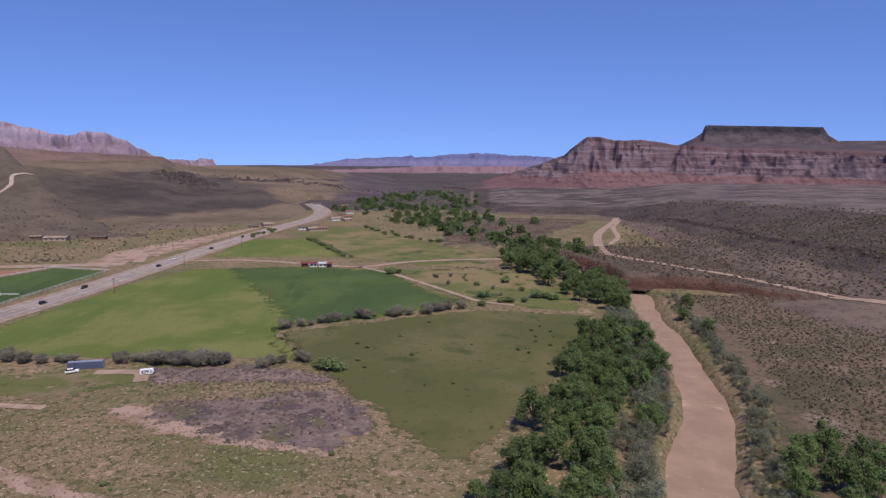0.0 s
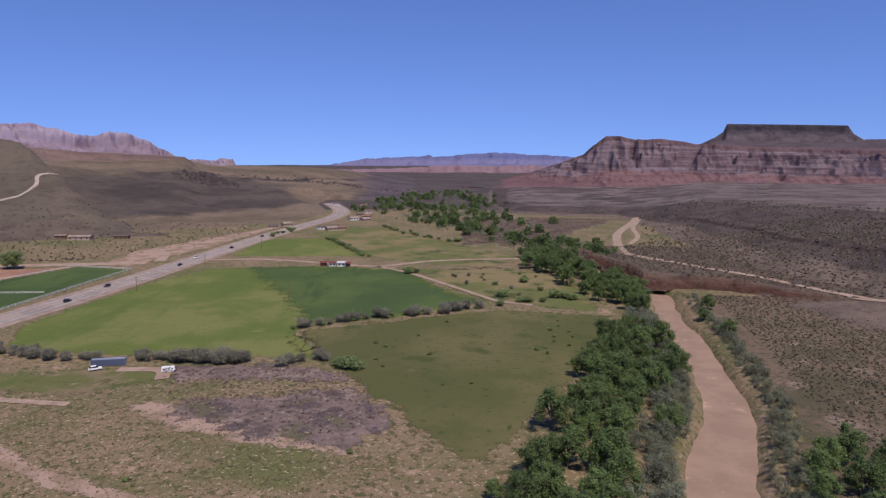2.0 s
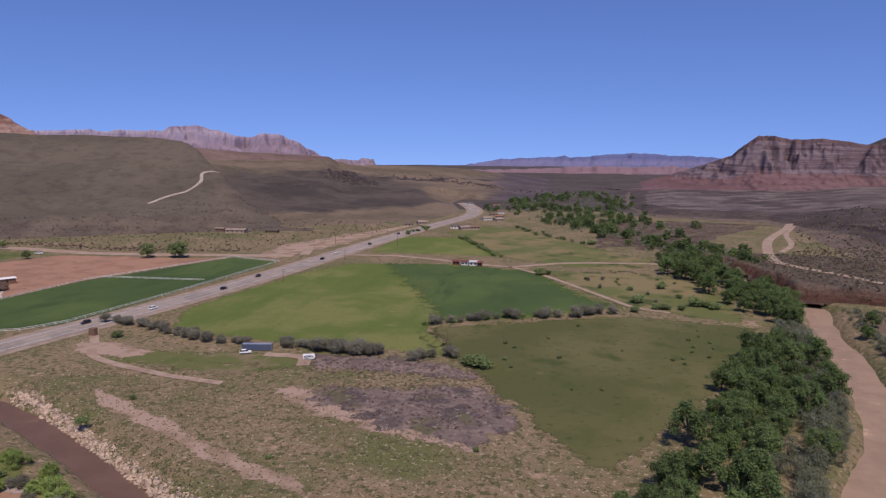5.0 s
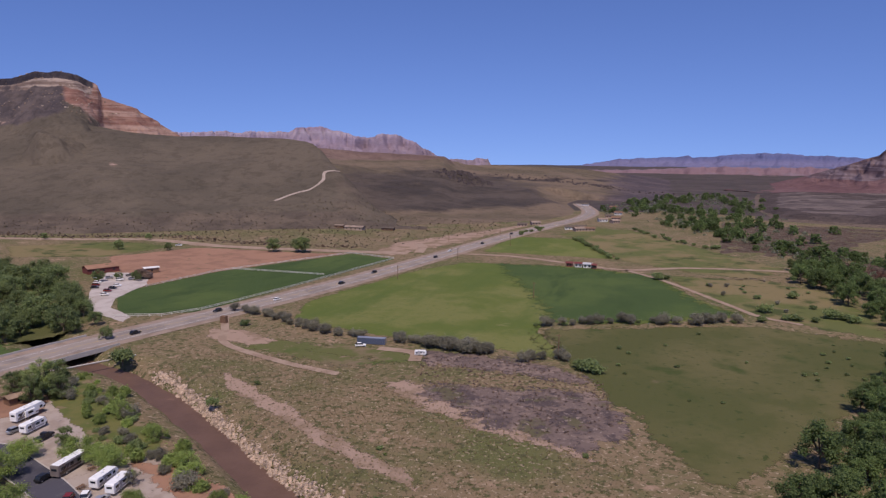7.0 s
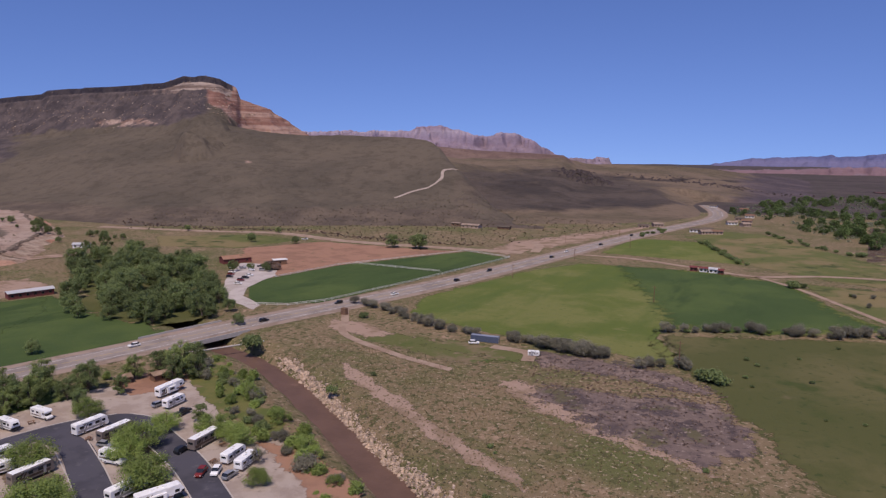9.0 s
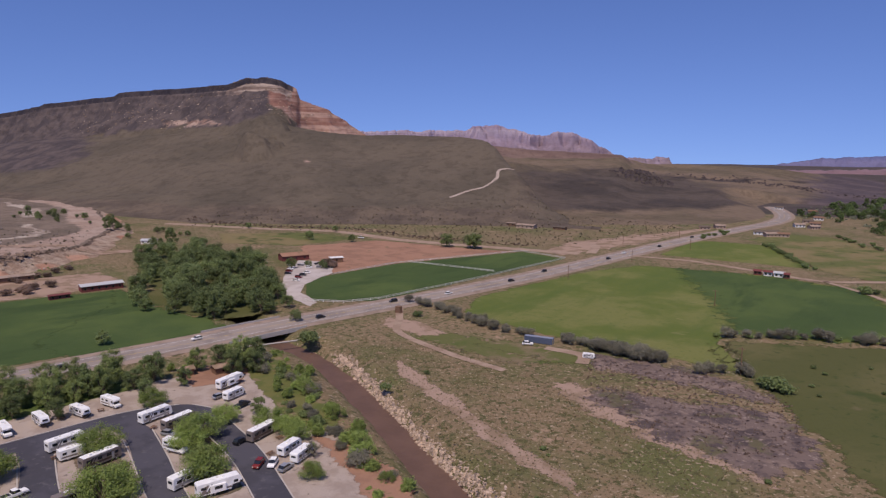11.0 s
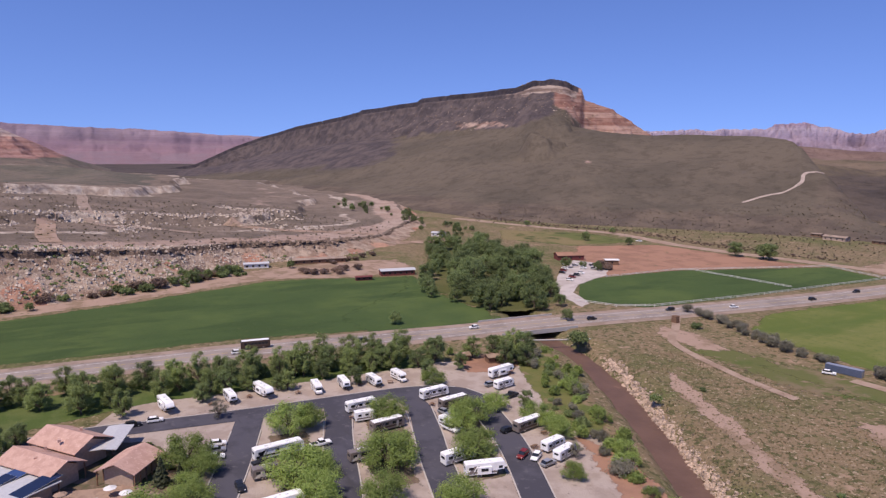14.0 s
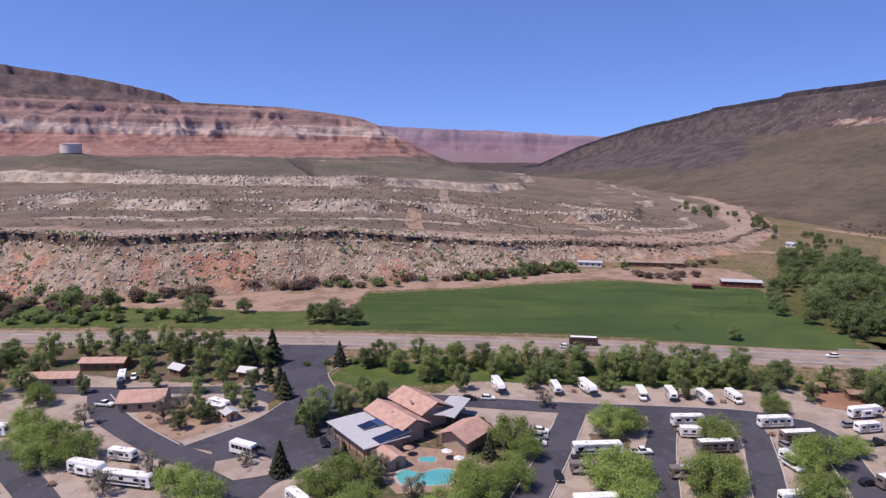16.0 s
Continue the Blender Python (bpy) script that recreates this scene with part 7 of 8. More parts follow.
for src, x, y, a in ((c_white, -132.5, 102.5, -55), (c_red, -135, 100, -60), (p_white, -158.5, 91.5, 15), (c_grey, -170, 96, 20), (c_black, -153, 31, 0), (p_white, -166.5, 55.5, 94), (c_white, -180, 31, 80), (c_grey, -176, 30, 80), (c_white, -172, 29, 78),
                     (p_black, -163, 39, 94), (c_black, -178, 72, 90), (p_white, -199, -101, 80), (c_black, -172, -29, 20), (c_white, -205, 18, 85), (c_black, -204.5, 12, 90), (c_white, -224, -103, 20), (p_black, -216, -104, 30), (c_grey, -184, 122, 90),
                     (p_black, -172, 122, 100), (c_white, -130, -55, 70), (c_black, -150, 105.5, 98), (c_grey, -128, 103, 100), (c_white, -352, 292, 30), (c_red, -346, 286, 30), (c_grey, -358, 306, 60), (c_white, -365, 303, 60), (c_black, -340, 280, 40),
                     (c_white, -333, 290, 20), (c_black, -329, 283, 20), (c_red, -325, 276, 25), (c_white, -347, 304, 40), (c_grey, -342, 309, 40), (c_black, -337, 313, 40), (p_white, -360, 312, 60), (p_black, -353, 318, 50), (c_white, -318, 268, 30), (c_white, -136, 237, 30), (p_white, -430, 440, 20)):
    stand(src, x, y, a, 0.19)
bus = coach("small white shuttle bus parked by a planted island", P_WHITE, 8.0)
stand(bus, -166, -49, 62)
tour = coach("dark coach with a white roof on the highway", P_BROWN)


def on_highway(src, y, lane, flip=False):
    h = np.array(HIGHWAY)
    x = float(np.interp(y, h[:, 1], h[:, 0]))
    x2 = float(np.interp(y + 5, h[:, 1], h[:, 0]))
    a = math.degrees(math.atan2(5, x2 - x))
    stand(src, x + lane, y, a + (180 if flip else 0), 0.26)


t_white = car("white car driving on the highway", P_WHITE, group="traffic on the highway")
t_dark = car("dark car driving on the highway", P_BLACK, 4.8, 1.75, group="traffic on the highway")
on_highway(tour, 62, -2.6, True)
for src, y, lane in ((t_white, 54, 2.6), (t_dark, 104, 2.6), (t_white, 156, -2.6), (t_dark, 214, 2.6), (t_dark, 262, -2.6), (t_white, 296, 2.6), (t_dark, 350, 2.6), (t_dark, 392, -2.6), (t_dark, 470, 2.6), (t_white, 505, -2.6), (t_dark, 560, 2.6), (t_dark, 640, -2.6)):
    on_highway(src, y, lane, lane < 0)

# ---- buildings ----
M_CLAY = soil("salmon_tile_roof", [(0.51, 0.325, 0.255), ((0.44, 0.27, 0.21), 0.5, 0.42, 0.6), ((0.57, 0.385, 0.31), 1.6, 0.55, 0.68)], 0.85, (3.0, 0.5, 0.05))
M_STUCCO = plain("tan_stucco", (0.42, 0.31, 0.235), 0.9, vary=0.1)
M_TIMBER = plain("brown_timber", (0.20, 0.115, 0.07), 0.8, vary=0.25, scale=3)
M_METAL = plain("pale_metal_roof", (0.56, 0.55, 0.53), 0.5, 0.2, vary=0.08)
M_SOLAR = plain("blue_black_solar_glass", (0.014, 0.02, 0.045), 0.12, spec=0.6)
M_SOLARB = plain("blue_solar_glass", (0.04, 0.07, 0.17), 0.15, spec=0.6)
M_MAROON = plain("maroon_boards", (0.17, 0.05, 0.045), 0.85, vary=0.2)
M_CONCRETE = plain("grey_concrete", (0.42, 0.39, 0.36), 0.9, vary=0.12)
M_WHITEWALL = plain("white_boards", (0.7, 0.68, 0.64), 0.85)
M_FENCE = plain("white_fence_paint", (0.66, 0.63, 0.58), 0.8)


def gable(name, c, size, z0, rise, material, parent, label="", over=0.5, thick=0.18, spin=0.0):
    """A pitched roof of two thick slopes with its ridge along x."""
    bm = bmesh.new()
    lx, ly = size[0] / 2 + over, size[1] / 2 + over
    prof = [(-ly, 0), (0, rise), (ly, 0), (ly, thick), (0, rise + thick), (-ly, thick)]
    a = [bm.verts.new((-lx, y, z)) for y, z in prof]
    b = [bm.verts.new((lx, y, z)) for y, z in prof]
    bm.faces.new(a)
    bm.faces.new(b[::-1])
    for k in range(6):
        bm.faces.new((a[k], b[k], b[(k + 1) % 6], a[(k + 1) % 6]))
    bmesh.ops.recalc_face_normals(bm, faces=bm.faces)
    bm.transform(Matrix.Translation((c[0], c[1], z0)) @ Matrix.Rotation(radians(spin), 4, "Z"))
    return part(name, bm_mesh(name, bm, material), parent, label)


def walls(c, size, h, material, parent, spin=0.0, rise=0.0, name="wall"):
    """Four walls with gable ends under a roof with its ridge along x."""
    bm = bmesh.new()
    lx, ly = size[0] / 2, size[1] / 2
    prof = [(-ly, 0), (ly, 0), (ly, h), (0, h + rise), (-ly, h)]
    a = [bm.verts.new((-lx, y, z)) for y, z in prof]
    b = [bm.verts.new((lx, y, z)) for y, z in prof]
    bm.faces.new(a[::-1])
    bm.faces.new(b)
    for k in range(5):
        bm.faces.new((a[k], a[(k + 1) % 5], b[(k + 1) % 5], b[k]))
    bmesh.ops.recalc_face_normals(bm, faces=bm.faces)
    bm.transform(Matrix.Translation((*c, 0)) @ Matrix.Rotation(radians(spin), 4, "Z"))
    return part(name, bm_mesh(name, bm, material), parent)


def openings(c, size, parent, spin=0.0, n=3, z=1.5, h=1.1, w=1.2):
    """Windows with frames on the two long walls and a door."""
    m = Matrix.Translation((*c, 0)) @ Matrix.Rotation(radians(spin), 4, "Z")
    for s in (-1, 1):
        for k in range(n):
            x = size[0] * ((k + 0.5) / n - 0.5)
            for nm, dz, ww, hh, mt, out in (("window_frame", 0, w + 0.2, h + 0.2, M_TIMBER, 0.03), ("window", 0, w, h, M_GLASS, 0.06)):
                bm = bmesh.new()
                box(bm, (x, s * (size[1] / 2 + out), z), (ww, 0.06, hh))
                bm.transform(m)
                part(nm, bm_mesh(nm, bm, mt), parent)
    bm = bmesh.new()
    box(bm, (size[0] / 2 + 0.04, 0, 1.05), (0.08, 1.0, 2.1))
    bm.transform(m)
    part("door", bm_mesh("door", bm, M_TIMBER), parent)


def house(name, label, x, y, lx, ly, h, rise, spin, wall_mat, roof_mat, n=3, category="house", group="", over=0.6):
    px, py = np.array([x, x - 6, x + 6]), np.array([y, y - 4, y + 4])
    z = max(0.0, float(np.min(np.maximum(np.maximum(bench_z(px, py), butte_z(px, py)), left_hill_z(px, py)))))
    root = thing(name, label, category, group, Matrix.LocRotScale((x, y, z), Euler((0, 0, radians(spin))), (1, 1, 1)))
    walls((0, 0), (lx, ly), h, wall_mat, root, 0, rise * 0.98)
    gable("roof", (0, 0), (lx, ly), h, rise, roof_mat, root, "", over)
    openings((0, 0), (lx, ly), root, 0, n, h * 0.55, min(1.1, h * 0.4))
    return root


# lodge: clay-tiled wings, a pale metal wing with solar panels, timber porches
lodge = thing("lodge", "campground lodge with salmon tile roofs, timber porches and solar panels", "lodge", m=Matrix.Translation((-185, -5, 0.1)))


def wing(c, size, h, rise, spin, roof_mat, label, posts=True):
    walls(c, (size[0] - 2.5, size[1] - 2.5), h, M_STUCCO, lodge, spin, rise * 0.7)
    gable("roof", c, size, h, rise, roof_mat, lodge, label, 0.3, 0.22, spin)
    if posts:
        m = Matrix.Translation((*c, 0)) @ Matrix.Rotation(radians(spin), 4, "Z")
        for k in range(6):
            for s in (-1, 1):
                bm = bmesh.new()
                box(bm, (size[0] * (k / 5 - 0.5) * 0.96, s * (size[1] / 2 - 0.1), h / 2), (0.26, 0.26, h))
                bm.transform(m)
                part("post", bm_mesh("post", bm, M_TIMBER), lodge)


wing((-5, 1.5), (17, 11), 5.0, 2.6, 37, M_CLAY, "salmon tile roof")
wing((4, -5), (19, 9.5), 4.3, 2.2, 37, M_CLAY, "salmon tile roof")
wing((12.5, 14), (12, 10), 3.6, 2.2, 142, M_CLAY, "salmon tile roof")
wing((11, -12.5), (21, 13.5), 3.6, 0.12, 35, M_METAL, "pale low metal roof")
gable("roof", (-3, 11), (15, 6), 4.4, 0.3, M_METAL, lodge, "pale flat porch roof", 0.3, 0.2, 160)
for c, s, mt in (((16.2, -5.6), (10.0, 4.2), M_SOLAR), ((7.2, -9.2), (4.8, 4.4), M_SOLARB), ((10.0, -12.6), (4.4, 3.6), M_SOLAR)):
    m = Matrix.Translation((c[0], c[1], 4.32)) @ Matrix.Rotation(radians(127), 4, "Z") @ Matrix.Rotation(radians(-5), 4, "Y")
    for nm, ss, dz, mm in (("panel_frame", (s[0] + 0.15, s[1] + 0.15, 0.1), 0.0, P_GREY), ("solar_panel", (s[0], s[1], 0.06), 0.05, mt)):
        bm = bmesh.new()
        box(bm, (0, 0, dz), ss)
        bm.transform(m)
        part(nm, bm_mesh(nm, bm, mm), lodge, "dark glass solar panel" if nm == "solar_panel" else "")
for c in ((-6, 4, 7.2), (0, -4, 6.2), (5, -6, 6.0), (-1, -1, 7.0)):
    solid("roof_vent", [((c[0], c[1], c[2]), (0.9, 0.7, 0.7))], M_CLAY, lodge)
house("pool_house", "small pool house with a salmon tile roof", -161, -10.5, 7, 5, 2.6, 1.1, 35, M_STUCCO, M_CLAY, 2, "pool house")
deck = flat_sheet("pool_deck", [(-172, -8), (-168, 8), (-160, 14), (-148, 10), (-146, -8), (-156, -14)], 0.14, soil("brown_pool_paving", [(0.36, 0.25, 0.185), ((0.29, 0.20, 0.15), 0.5, 0.45, 0.6)]), "tan paved pool terrace", "paving", 0.2)


def pool(label, pts, x, y):
    root = thing("swimming_pool", label, "pool", m=Matrix.Translation((x, y, 0.15)))
    ring = smooth(pts + [pts[0]], 6)
    bm = bmesh.new()
    n = len(ring) - 1
    inner = [bm.verts.new((a, b, 0.06)) for a, b in ring[:n]]
    outer = [bm.verts.new((a * 1.12, b * 1.12, 0.06)) for a, b in ring[:n]]
    low = [bm.verts.new((a * 1.12, b * 1.12, -0.1)) for a, b in ring[:n]]
    for k in range(n):
        j = (k + 1) % n
        bm.faces.new((inner[k], inner[j], outer[j], outer[k]))
        bm.faces.new((outer[k], outer[j], low[j], low[k]))
    bmesh.ops.recalc_face_normals(bm, faces=bm.faces)
    part("coping", bm_mesh("coping", bm, M_CONCRETE), root)
    bm = bmesh.new()
    bm.faces.new([bm.verts.new((a, b, 0.03)) for a, b in ring[:n]])
    part("pool_water", bm_mesh("pool_water", bm, M_POOL), root, "turquoise water")
    return root


M_POOL = water("turquoise_pool_water", (0.10, 0.42, 0.42), 0.08, 1.5)
pool("turquoise swimming pool with a curved edge beside the lodge", [(-4, -5), (-1, -7), (4, -5), (4, 1), (3, 6), (-3, 7), (-4, 3), (-2, -1)], -154, -1.5)
pool("small round turquoise hot tub by the pool", [(-1.2, -2), (1.2, -2), (1.5, 1.5), (-1, 2)], -163.5, -1)
house("office_building", "low square building with a salmon tile roof among gravel beds", -200, -89, 13, 10.5, 3.0, 2.2, 98, M_STUCCO, M_CLAY, 3)
house("bath_house", "long low building with a salmon roof", -219, -128, 17, 6, 2.8, 1.4, 95, M_STUCCO, M_CLAY, 4)
house("bath_house", "long timber-fronted building with a salmon roof", -235, -118, 15, 6, 3.0, 1.2, 92, M_TIMBER, M_CLAY, 4)
for x, y, a in ((-229, -89, 60), (-226, -64, 75)):
    house("cabin", "small camping cabin with a grey metal roof", x, y, 5.5, 4.2, 2.4, 1.4, a, M_TIMBER, M_METAL, 1, "cabin", "camping cabins")
house("shelter", "tiny picnic shelter with a tan roof", -213, 128, 4.5, 3.6, 2.4, 0.8, 80, M_TIMBER, M_SAND, 1, "shelter")
house("shelter", "small tan roofed shelter under the trees", -206, 138, 6, 4, 2.4, 0.6, 80, M_TIMBER, M_SAND, 1, "shelter")
house("utility_shed", "small salmon and white utility shed by a garden bed", -190, -60, 4.5, 3.5, 2.2, 0.8, 40, M_CLAY, M_METAL, 1, "shed")

# ranch buildings below the cliff
house("barn", "long low barn with a white and dark roof", -386, 182, 22, 7, 3.2, 1.0, 78, M_MAROON, M_METAL, 6, "barn")
house("shed", "low red wooden shed", -379, 156, 10, 3.6, 2.2, 0.5, 80, M_MAROON, M_MAROON, 3, "shed")
house("mobile_home", "white mobile home with a blue-grey band", -452, 108, 16, 5, 3.0, 0.8, 80, M_WHITEWALL, M_METAL, 4, "house")
house("barn", "long weathered brown barn below the rocks", -452, 152, 38, 6, 3.0, 1.0, 82, M_TIMBER, M_SHOULDER, 7, "barn")
house("house", "small white house far up the side valley", -545, 300, 12, 6, 3, 1.2, 40, M_WHITEWALL, M_METAL, 3)
house("stable", "red roofed stable beside the gravel yard", -384, 322, 20, 10, 3.4, 2.0, 70, M_MAROON, M_RED, 3, "stable")
house("canopy", "open shelter with a bright white roof in the yard", -352, 334, 9, 6, 3.4, 0.5, 60, M_TIMBER, M_WHITEWALL, 1, "shelter")
house("ranch_house", "low tan ranch house on the scrub slope", -356, 612, 20, 9, 3.2, 1.2, 5, M_STUCCO, M_SHOULDER, 4)
house("shed", "long dark shed beside the ranch house", -322, 622, 13, 6, 2.6, 0.6, 5, M_TIMBER, M_BARK, 3, "shed")
house("shed", "small brown shed on the scrub slope", -378, 618, 10, 5, 2.4, 0.6, 5, M_TIMBER, M_SHOULDER, 2, "shed")
for x, lx, wm, rm in ((-97, 6, M_MAROON, M_MAROON), (-88, 7, M_WHITEWALL, M_MAROON), (-79, 8, M_WHITEWALL, M_METAL), (-72, 4, M_MAROON, M_MAROON)):
    house("cabin", "small red and white farm cabin on the track", -92 + (x + 87) * 0.72, 472 + (x % 3), lx * 0.7, 4.4, 2.6, 0.9, 3, wm, rm, 2, "cabin", "farm cabins")
for k, (x, y, a) in enumerate(((-150, 712, 10), (-138, 700, 40), (-128, 706, 20), (-140, 722, 5), (-132, 812, 30), (-120, 838, 0), (-132, 866, 15), (-116, 800, 50), (-128, 912, 10), (-205, 720, 20), (-196, 742, 40), (-150, 1010, 20), (-198, 1052, 0))):
    house("village_house", "small far house of the village beside the highway", x, y, 10.5, 7, 2.8, 1.6, a, M_STUCCO if k % 4 else M_WHITEWALL, (M_BARK, M_SHOULDER, M_TIMBER)[k % 3], 3, "house", "village houses")

# container and trailer on the meadow
box_root = thing("shipping_container", "blue-grey steel shipping container on the weedy meadow", "container", m=Matrix.LocRotScale((-134, 243, 0), Euler((0, 0, radians(12))), (1, 1, 1)))
solid("body", [((0, 0, 1.4), (12.2, 2.44, 2.6))], P_BLUE, box_root, "blue-grey steel body", 0.03)
for k in range(30):
    for s in (-1, 1):
        solid("rib", [((-5.8 + k * 0.4, s * 1.235, 1.4), (0.18, 0.06, 2.4))], P_BLUE, box_root)
solid("roof", [((0, 0, 2.73), (12.1, 2.3, 0.05))], P_GREY, box_root, "pale roof sheet")
solid("door", [((6.13, s * 0.6, 1.4), (0.06, 1.1, 2.4)) for s in (-1, 1)], P_GREY, box_root)
put([tt_white], Matrix.LocRotScale((-108, 236, 0.05), Euler((0, 0, radians(20))), (0.62, 0.7, 0.7)))
crate = thing("crate_stack", "dark stack of wooden crates beside the highway", "crates", m=Matrix.Translation((-215, 246, 0)))
for k in range(3):
    solid("crate", [((0, 0, 0.6 + 1.15 * k), (3.2 - 0.2 * k, 2.2, 1.05))], M_TIMBER, crate, "", 0.04)

# bridge
span = thing("bridge", "concrete highway bridge over the brown creek", "bridge")
deck_line = [p for p in HIGHWAY if 160 < p[1] < 205]
deck_ob = ribbon_mesh("deck", deck_line, 24.4, 0.10, M_CONCRETE, 0, 1.1)
deck_ob.parent = span
for off in (12.0, -12.0):
    rail = ribbon_mesh("parapet", deck_line, 0.35, 0.95, M_CONCRETE, off, 0.9)
    rail.parent = span
for y in (164, 200):
    h = np.array(HIGHWAY)
    x = float(np.interp(y, h[:, 1], h[:, 0]))
    solid("abutment", [((x, y, -2.9), (24, 2.4, 5.0))], M_CONCRETE, span)
pipe = thing("pipe", "pale pipe crossing beside the bridge", "pipe")
limb_bm = bmesh.new()
limb(limb_bm, (-228, 158, -0.2), (-213, 192, -0.2), 0.35, 0.35, 10)
part("tube", bm_mesh("tube", limb_bm, M_CONCRETE, flat=False), pipe)


def fence(label, pts, gap, h, material):
    root = thing("fence", label, "fence")
    bm = bmesh.new()
    box(bm, (0, 0, h / 2), (0.16, 0.16, h))
    post = bm_mesh("post", bm, material)
    for (ax, ay), (bx, by) in zip(pts, pts[1:]):
        n = max(1, int(math.hypot(bx - ax, by - ay) / gap))
        for k in range(n):
            part("post", post, root).location = (ax + (bx - ax) * k / n, ay + (by - ay) * k / n, 0)
        for z in (h * 0.45, h * 0.9):
            bm = bmesh.new()
            d = math.hypot(bx - ax, by - ay)
            box(bm, (d / 2, 0, z), (d, 0.06, 0.2))
            bm.transform(Matrix.Translation((ax, ay, 0)) @ Matrix.Rotation(math.atan2(by - ay, bx - ax), 4, "Z"))
            part("rail", bm_mesh("rail", bm, material), root)
    return root


fence("white rail fence along the highway paddock", [(-272, 234), (-252, 244), (-243, 262), (-236, 330), (-232, 400), (-229, 452)], 5, 1.5, M_FENCE)
fence("white rail fence across the dark paddock", [(-310, 366), (-240, 372)], 5, 1.4, M_FENCE)
fence("weathered fence round the red yard", [(-316, 296), (-314, 354), (-274, 463), (-229, 453)], 6, 1.4, M_FENCE)


def pole(x, y, h=10.5, z=0.0):
    root = thing("utility_pole", "brown wooden utility pole with a crossarm", "utility pole", "utility poles", Matrix.Translation((x, y, z)))
    bm = bmesh.new()
    limb(bm, (0, 0, -1), (0, 0, h), 0.22, 0.15, 8)
    part("post", bm_mesh("post", bm, M_TIMBER, flat=False), root)
    solid("crossarm", [((0, 0, h - 0.7), (2.4, 0.14, 0.16))], M_TIMBER, root)
    return root


for x, y in ((-56, 252), (-190, 380), (-184, 470), (-228, 560), (-205, 640), (-170, 560), (-95, 360)):
    pole(x, y, 10.5 if y < 300 else 9)

# tank on the bench
tank_z = float(bench_z(np.array([-770.0]), np.array([-408.0]))[0])
tank = thing("water_tank", "pale pink concrete water tank on a rocky mound", "tank", m=Matrix.Translation((-770, -408, tank_z - 1)))
bm = bmesh.new()
bmesh.ops.create_cone(bm, cap_ends=True, segments=40, radius1=11, radius2=11, depth=10.5, matrix=Matrix.Translation((0, 0, 5.2)))
part("shell", bm_mesh("shell", bm, plain("pale_pink_concrete", (0.76, 0.61, 0.53), 0.9)), tank)
bm = bmesh.new()
bmesh.ops.create_cone(bm, cap_ends=True, segments=40, radius1=11.4, radius2=4, depth=1.0, matrix=Matrix.Translation((0, 0, 10.9)))
part("lid", bm_mesh("lid", bm, M_CONCRETE), tank)


def hill_z(x, y):
    p, q = np.array([float(x)]), np.array([float(y)])
    return max(float(f(p, q)[0]) for f in (bench_z, butte_z, left_hill_z, right_hill_z, scrub_z))


def climb(name, pts, width, material, label):
    """A track laid over rising ground."""
    return tagged(ribbon_mesh(name, smooth(pts, 10), width, lambda x, y: max(hill_z(x, y), 0) + 0.3, material), label, "track", kind="structure")


climb("dirt_track", [(-496, 664), (-487, 690), (-476, 710), (-474, 735), (-486, 761), (-476, 785), (-488, 806)], 4, M_GRAVEL, "pale track climbing the hillside")
climb("dirt_track", [(300, 300), (239, 338), (207, 374), (182, 412), (151, 440), (132, 491), (127, 520), (138, 590), (158, 680), (192, 771), (214, 829)], 8, M_DIRTROAD, "pale dirt road across the terrace and up the slope")
climb("dirt_track", [(150, 600), (172, 656), (188, 739), (214, 815)], 5, M_DIRTROAD, "second dirt track joining on the slope")
climb("dirt_track", [(-760, 10), (-729, 12), (-664, 11), (-575, 17), (-563, 50), (-545, 90)], 9, M_SHOULDER, "grey road over the bench")
climb("dirt_track", [(-580, -15), (-564, -15), (-489, -14), (-452, -10)], 12, M_SAND, "bare pale ramp down the bench")
climb("dirt_track", [(-600, 120), (-560, 160), (-540, 215), (-520, 250), (-510, 300)], 16, M_SAND, "pale graded track on the bench end")


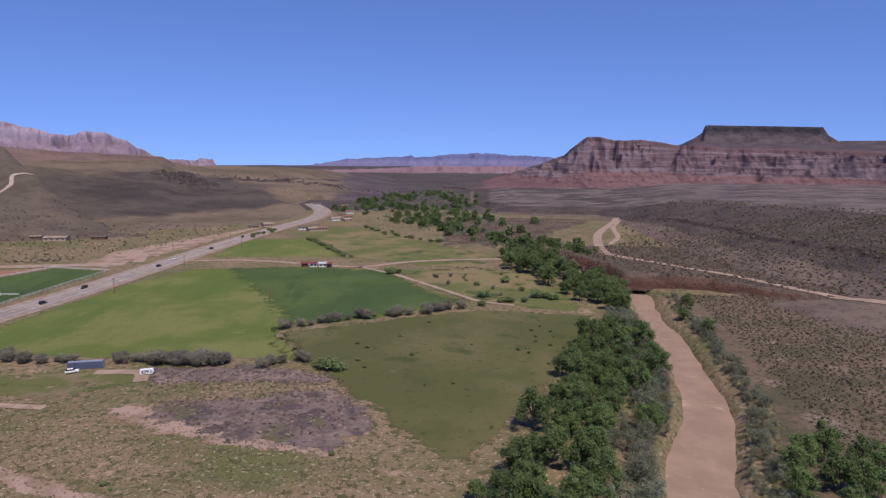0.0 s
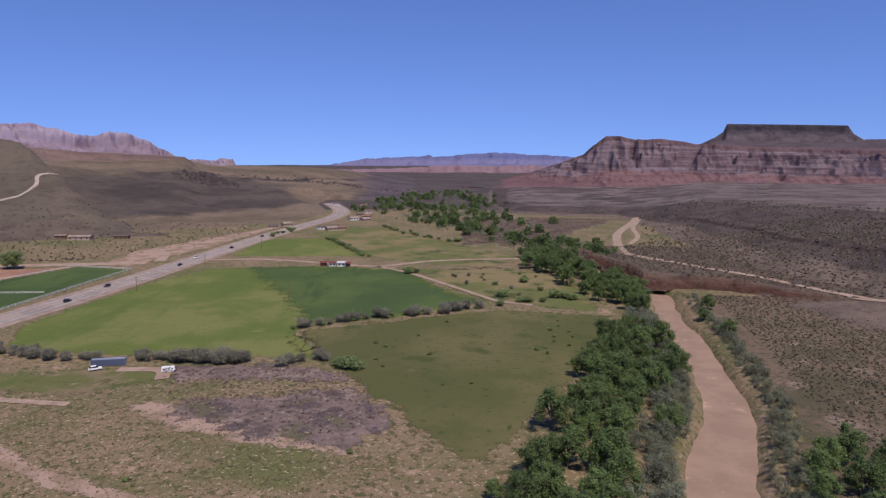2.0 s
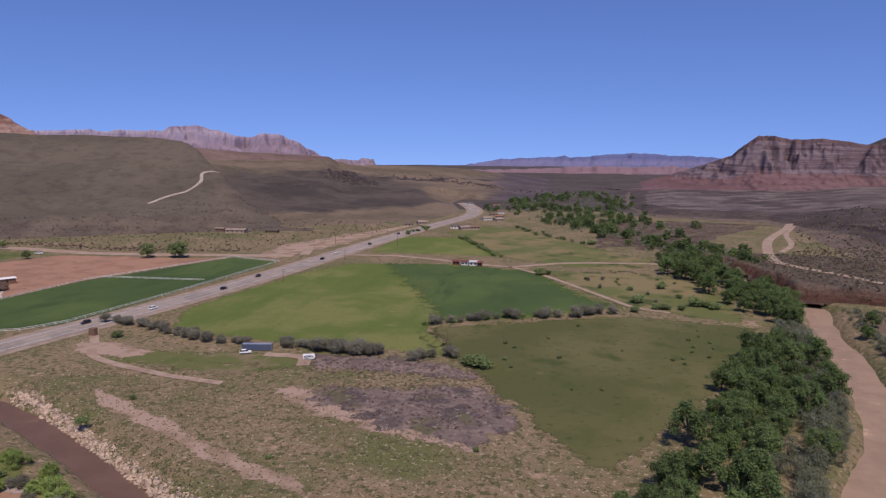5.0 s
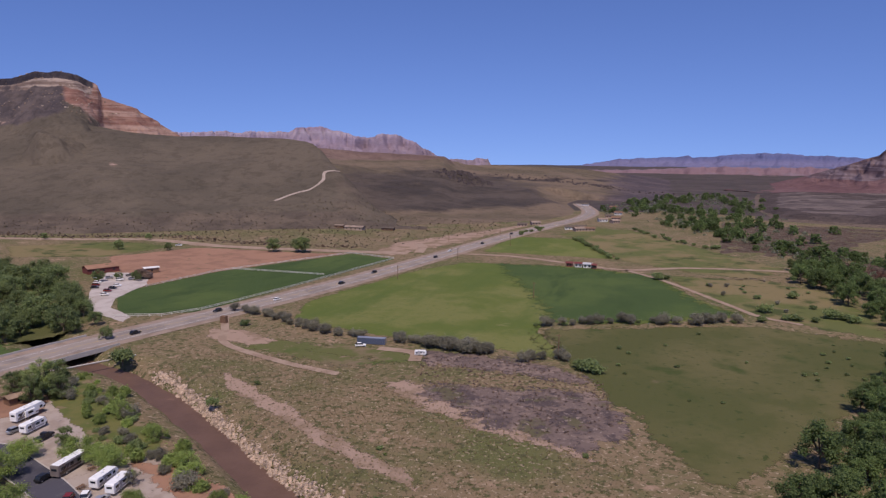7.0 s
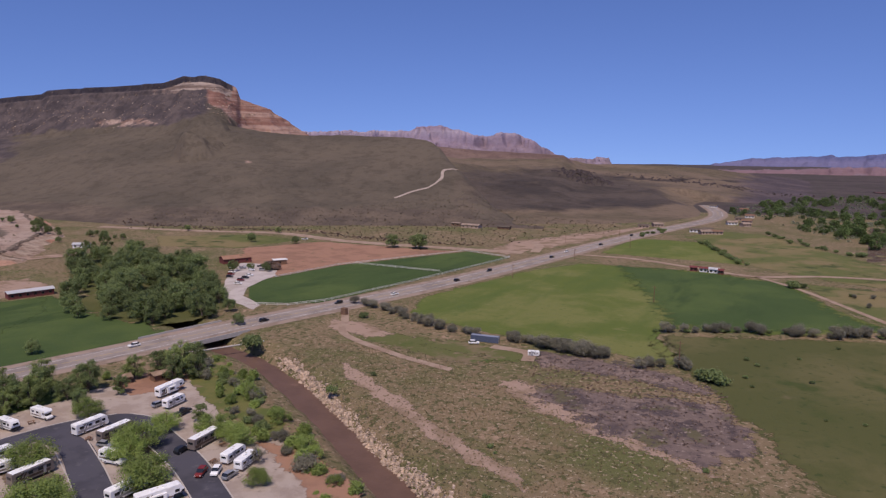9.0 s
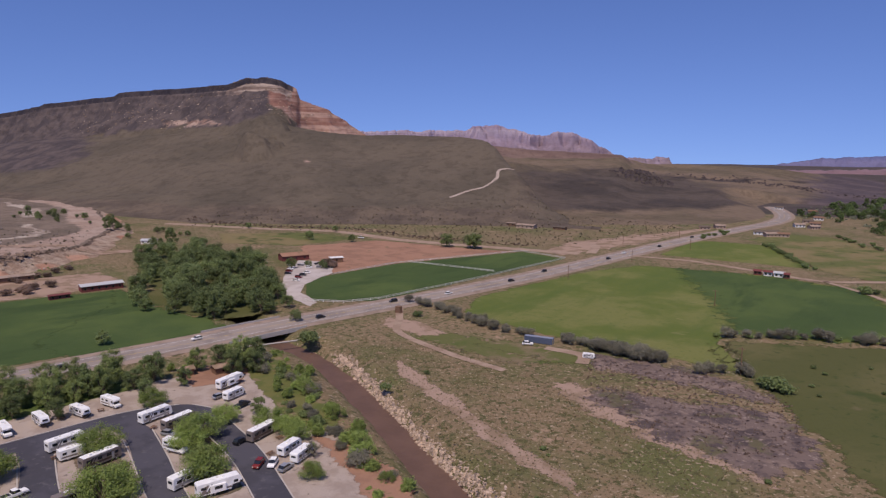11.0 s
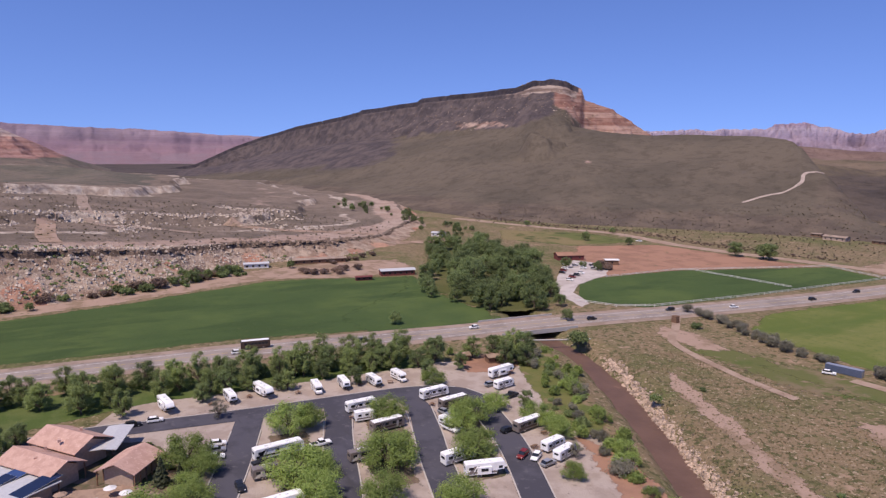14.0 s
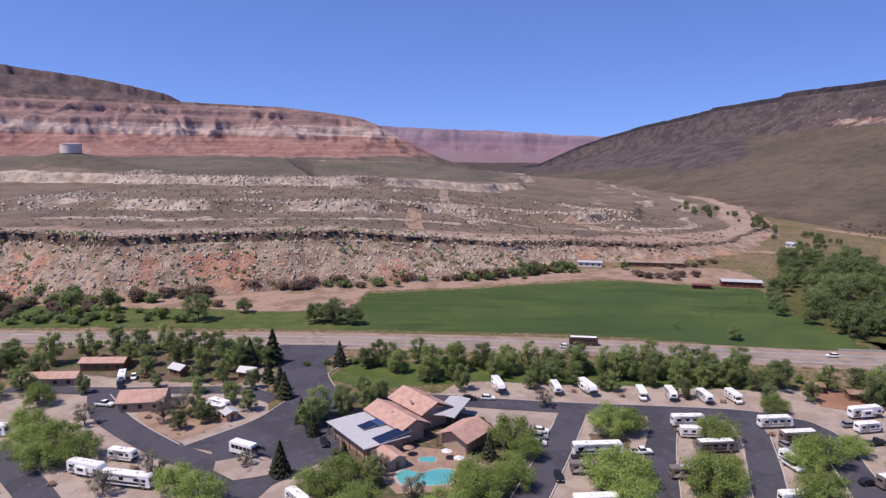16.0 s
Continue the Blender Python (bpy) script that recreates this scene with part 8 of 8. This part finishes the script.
# picnic tables on the pitches
table = thing("picnic_table", "weathered wooden picnic table on a camping pitch", "picnic table", "picnic tables")
solid("tabletop", [((0, k * 0.2, 0.75), (1.9, 0.18, 0.05)) for k in (-1.5, -0.5, 0.5, 1.5)], M_TIMBER, table)
for s in (-1, 1):
    solid("bench", [((0, s * 0.75, 0.45), (1.9, 0.28, 0.05))], M_TIMBER, table)
for x in (-0.7, 0.7):
    solid("leg", [((x, 0, 0.42), (0.1, 1.6, 0.08)), ((x, 0.35, 0.37), (0.1, 0.1, 0.74)), ((x, -0.35, 0.37), (0.1, 0.1, 0.74))], M_TIMBER, table)
for x, y in ((-180, 70), (-176, 79), (-163, 72), (-158, 66), (-162, 40), (-152, 45), (-178, 96), (-168, 94), (-154, 96), (-186, 127), (-175, 118), (-144, 114), (-138, 106), (-124, 106), (-212, 47), (-208, 62), (-206, 83), (-203, 93), (-211, 35), (-150, -90), (-158, -74), (-190, -84)):
    put([table], turn_at(x, y, 0.1, 1.0))


def sunshade(x, y, mat):
    root = thing("parasol", "open poolside parasol on the terrace", "parasol", "poolside parasols", Matrix.Translation((x, y, 0.15)))
    bm = bmesh.new()
    limb(bm, (0, 0, 0), (0, 0, 2.4), 0.04, 0.04, 6)
    part("pole", bm_mesh("pole", bm, M_RIM), root)
    bm = bmesh.new()
    bmesh.ops.create_cone(bm, cap_ends=False, segments=8, radius1=1.5, radius2=0.05, depth=0.6, matrix=Matrix.Translation((0, 0, 2.35)))
    part("canopy", bm_mesh("canopy", bm, mat), root)


for x, y in ((-166, -6), (-164, 4), (-160, 7)):
    sunshade(x, y, M_WHITEWALL if y > 0 else M_SAND)
mast = thing("mast", "thin radio mast on the slope", "mast", m=Matrix.Translation((371, 862, 29)))
bm = bmesh.new()
limb(bm, (0, 0, 0), (0, 0, 22), 0.5, 0.3, 6)
part("pole", bm_mesh("pole", bm, M_RIM), mast)

# young willows along the creek and a dark tree at the end of the pitches
creek_willows = [tree("young_willow", "bright green young willow leaning over the creek bank", "tree", 6.4, 3.4, F_FRESH, s, 3000, 0.09, 0.1, 12, "creek willows", 0.16) for s in (61, 62)]
for x, y, s in ((-170, 145.5, 0.85), (-165.5, 143, 1.0), (-147, 136.5, 0.8), (-143, 134, 0.95), (-123, 124.5, 1.05), (-118.5, 122.5, 0.85), (-178, 149, 0.7), (-104, 114.5, 0.7)):
    put(creek_willows, turn_at(x, y, -1.3, s))
put(rowdark, turn_at(-163, 121.5, 0, 0.6))
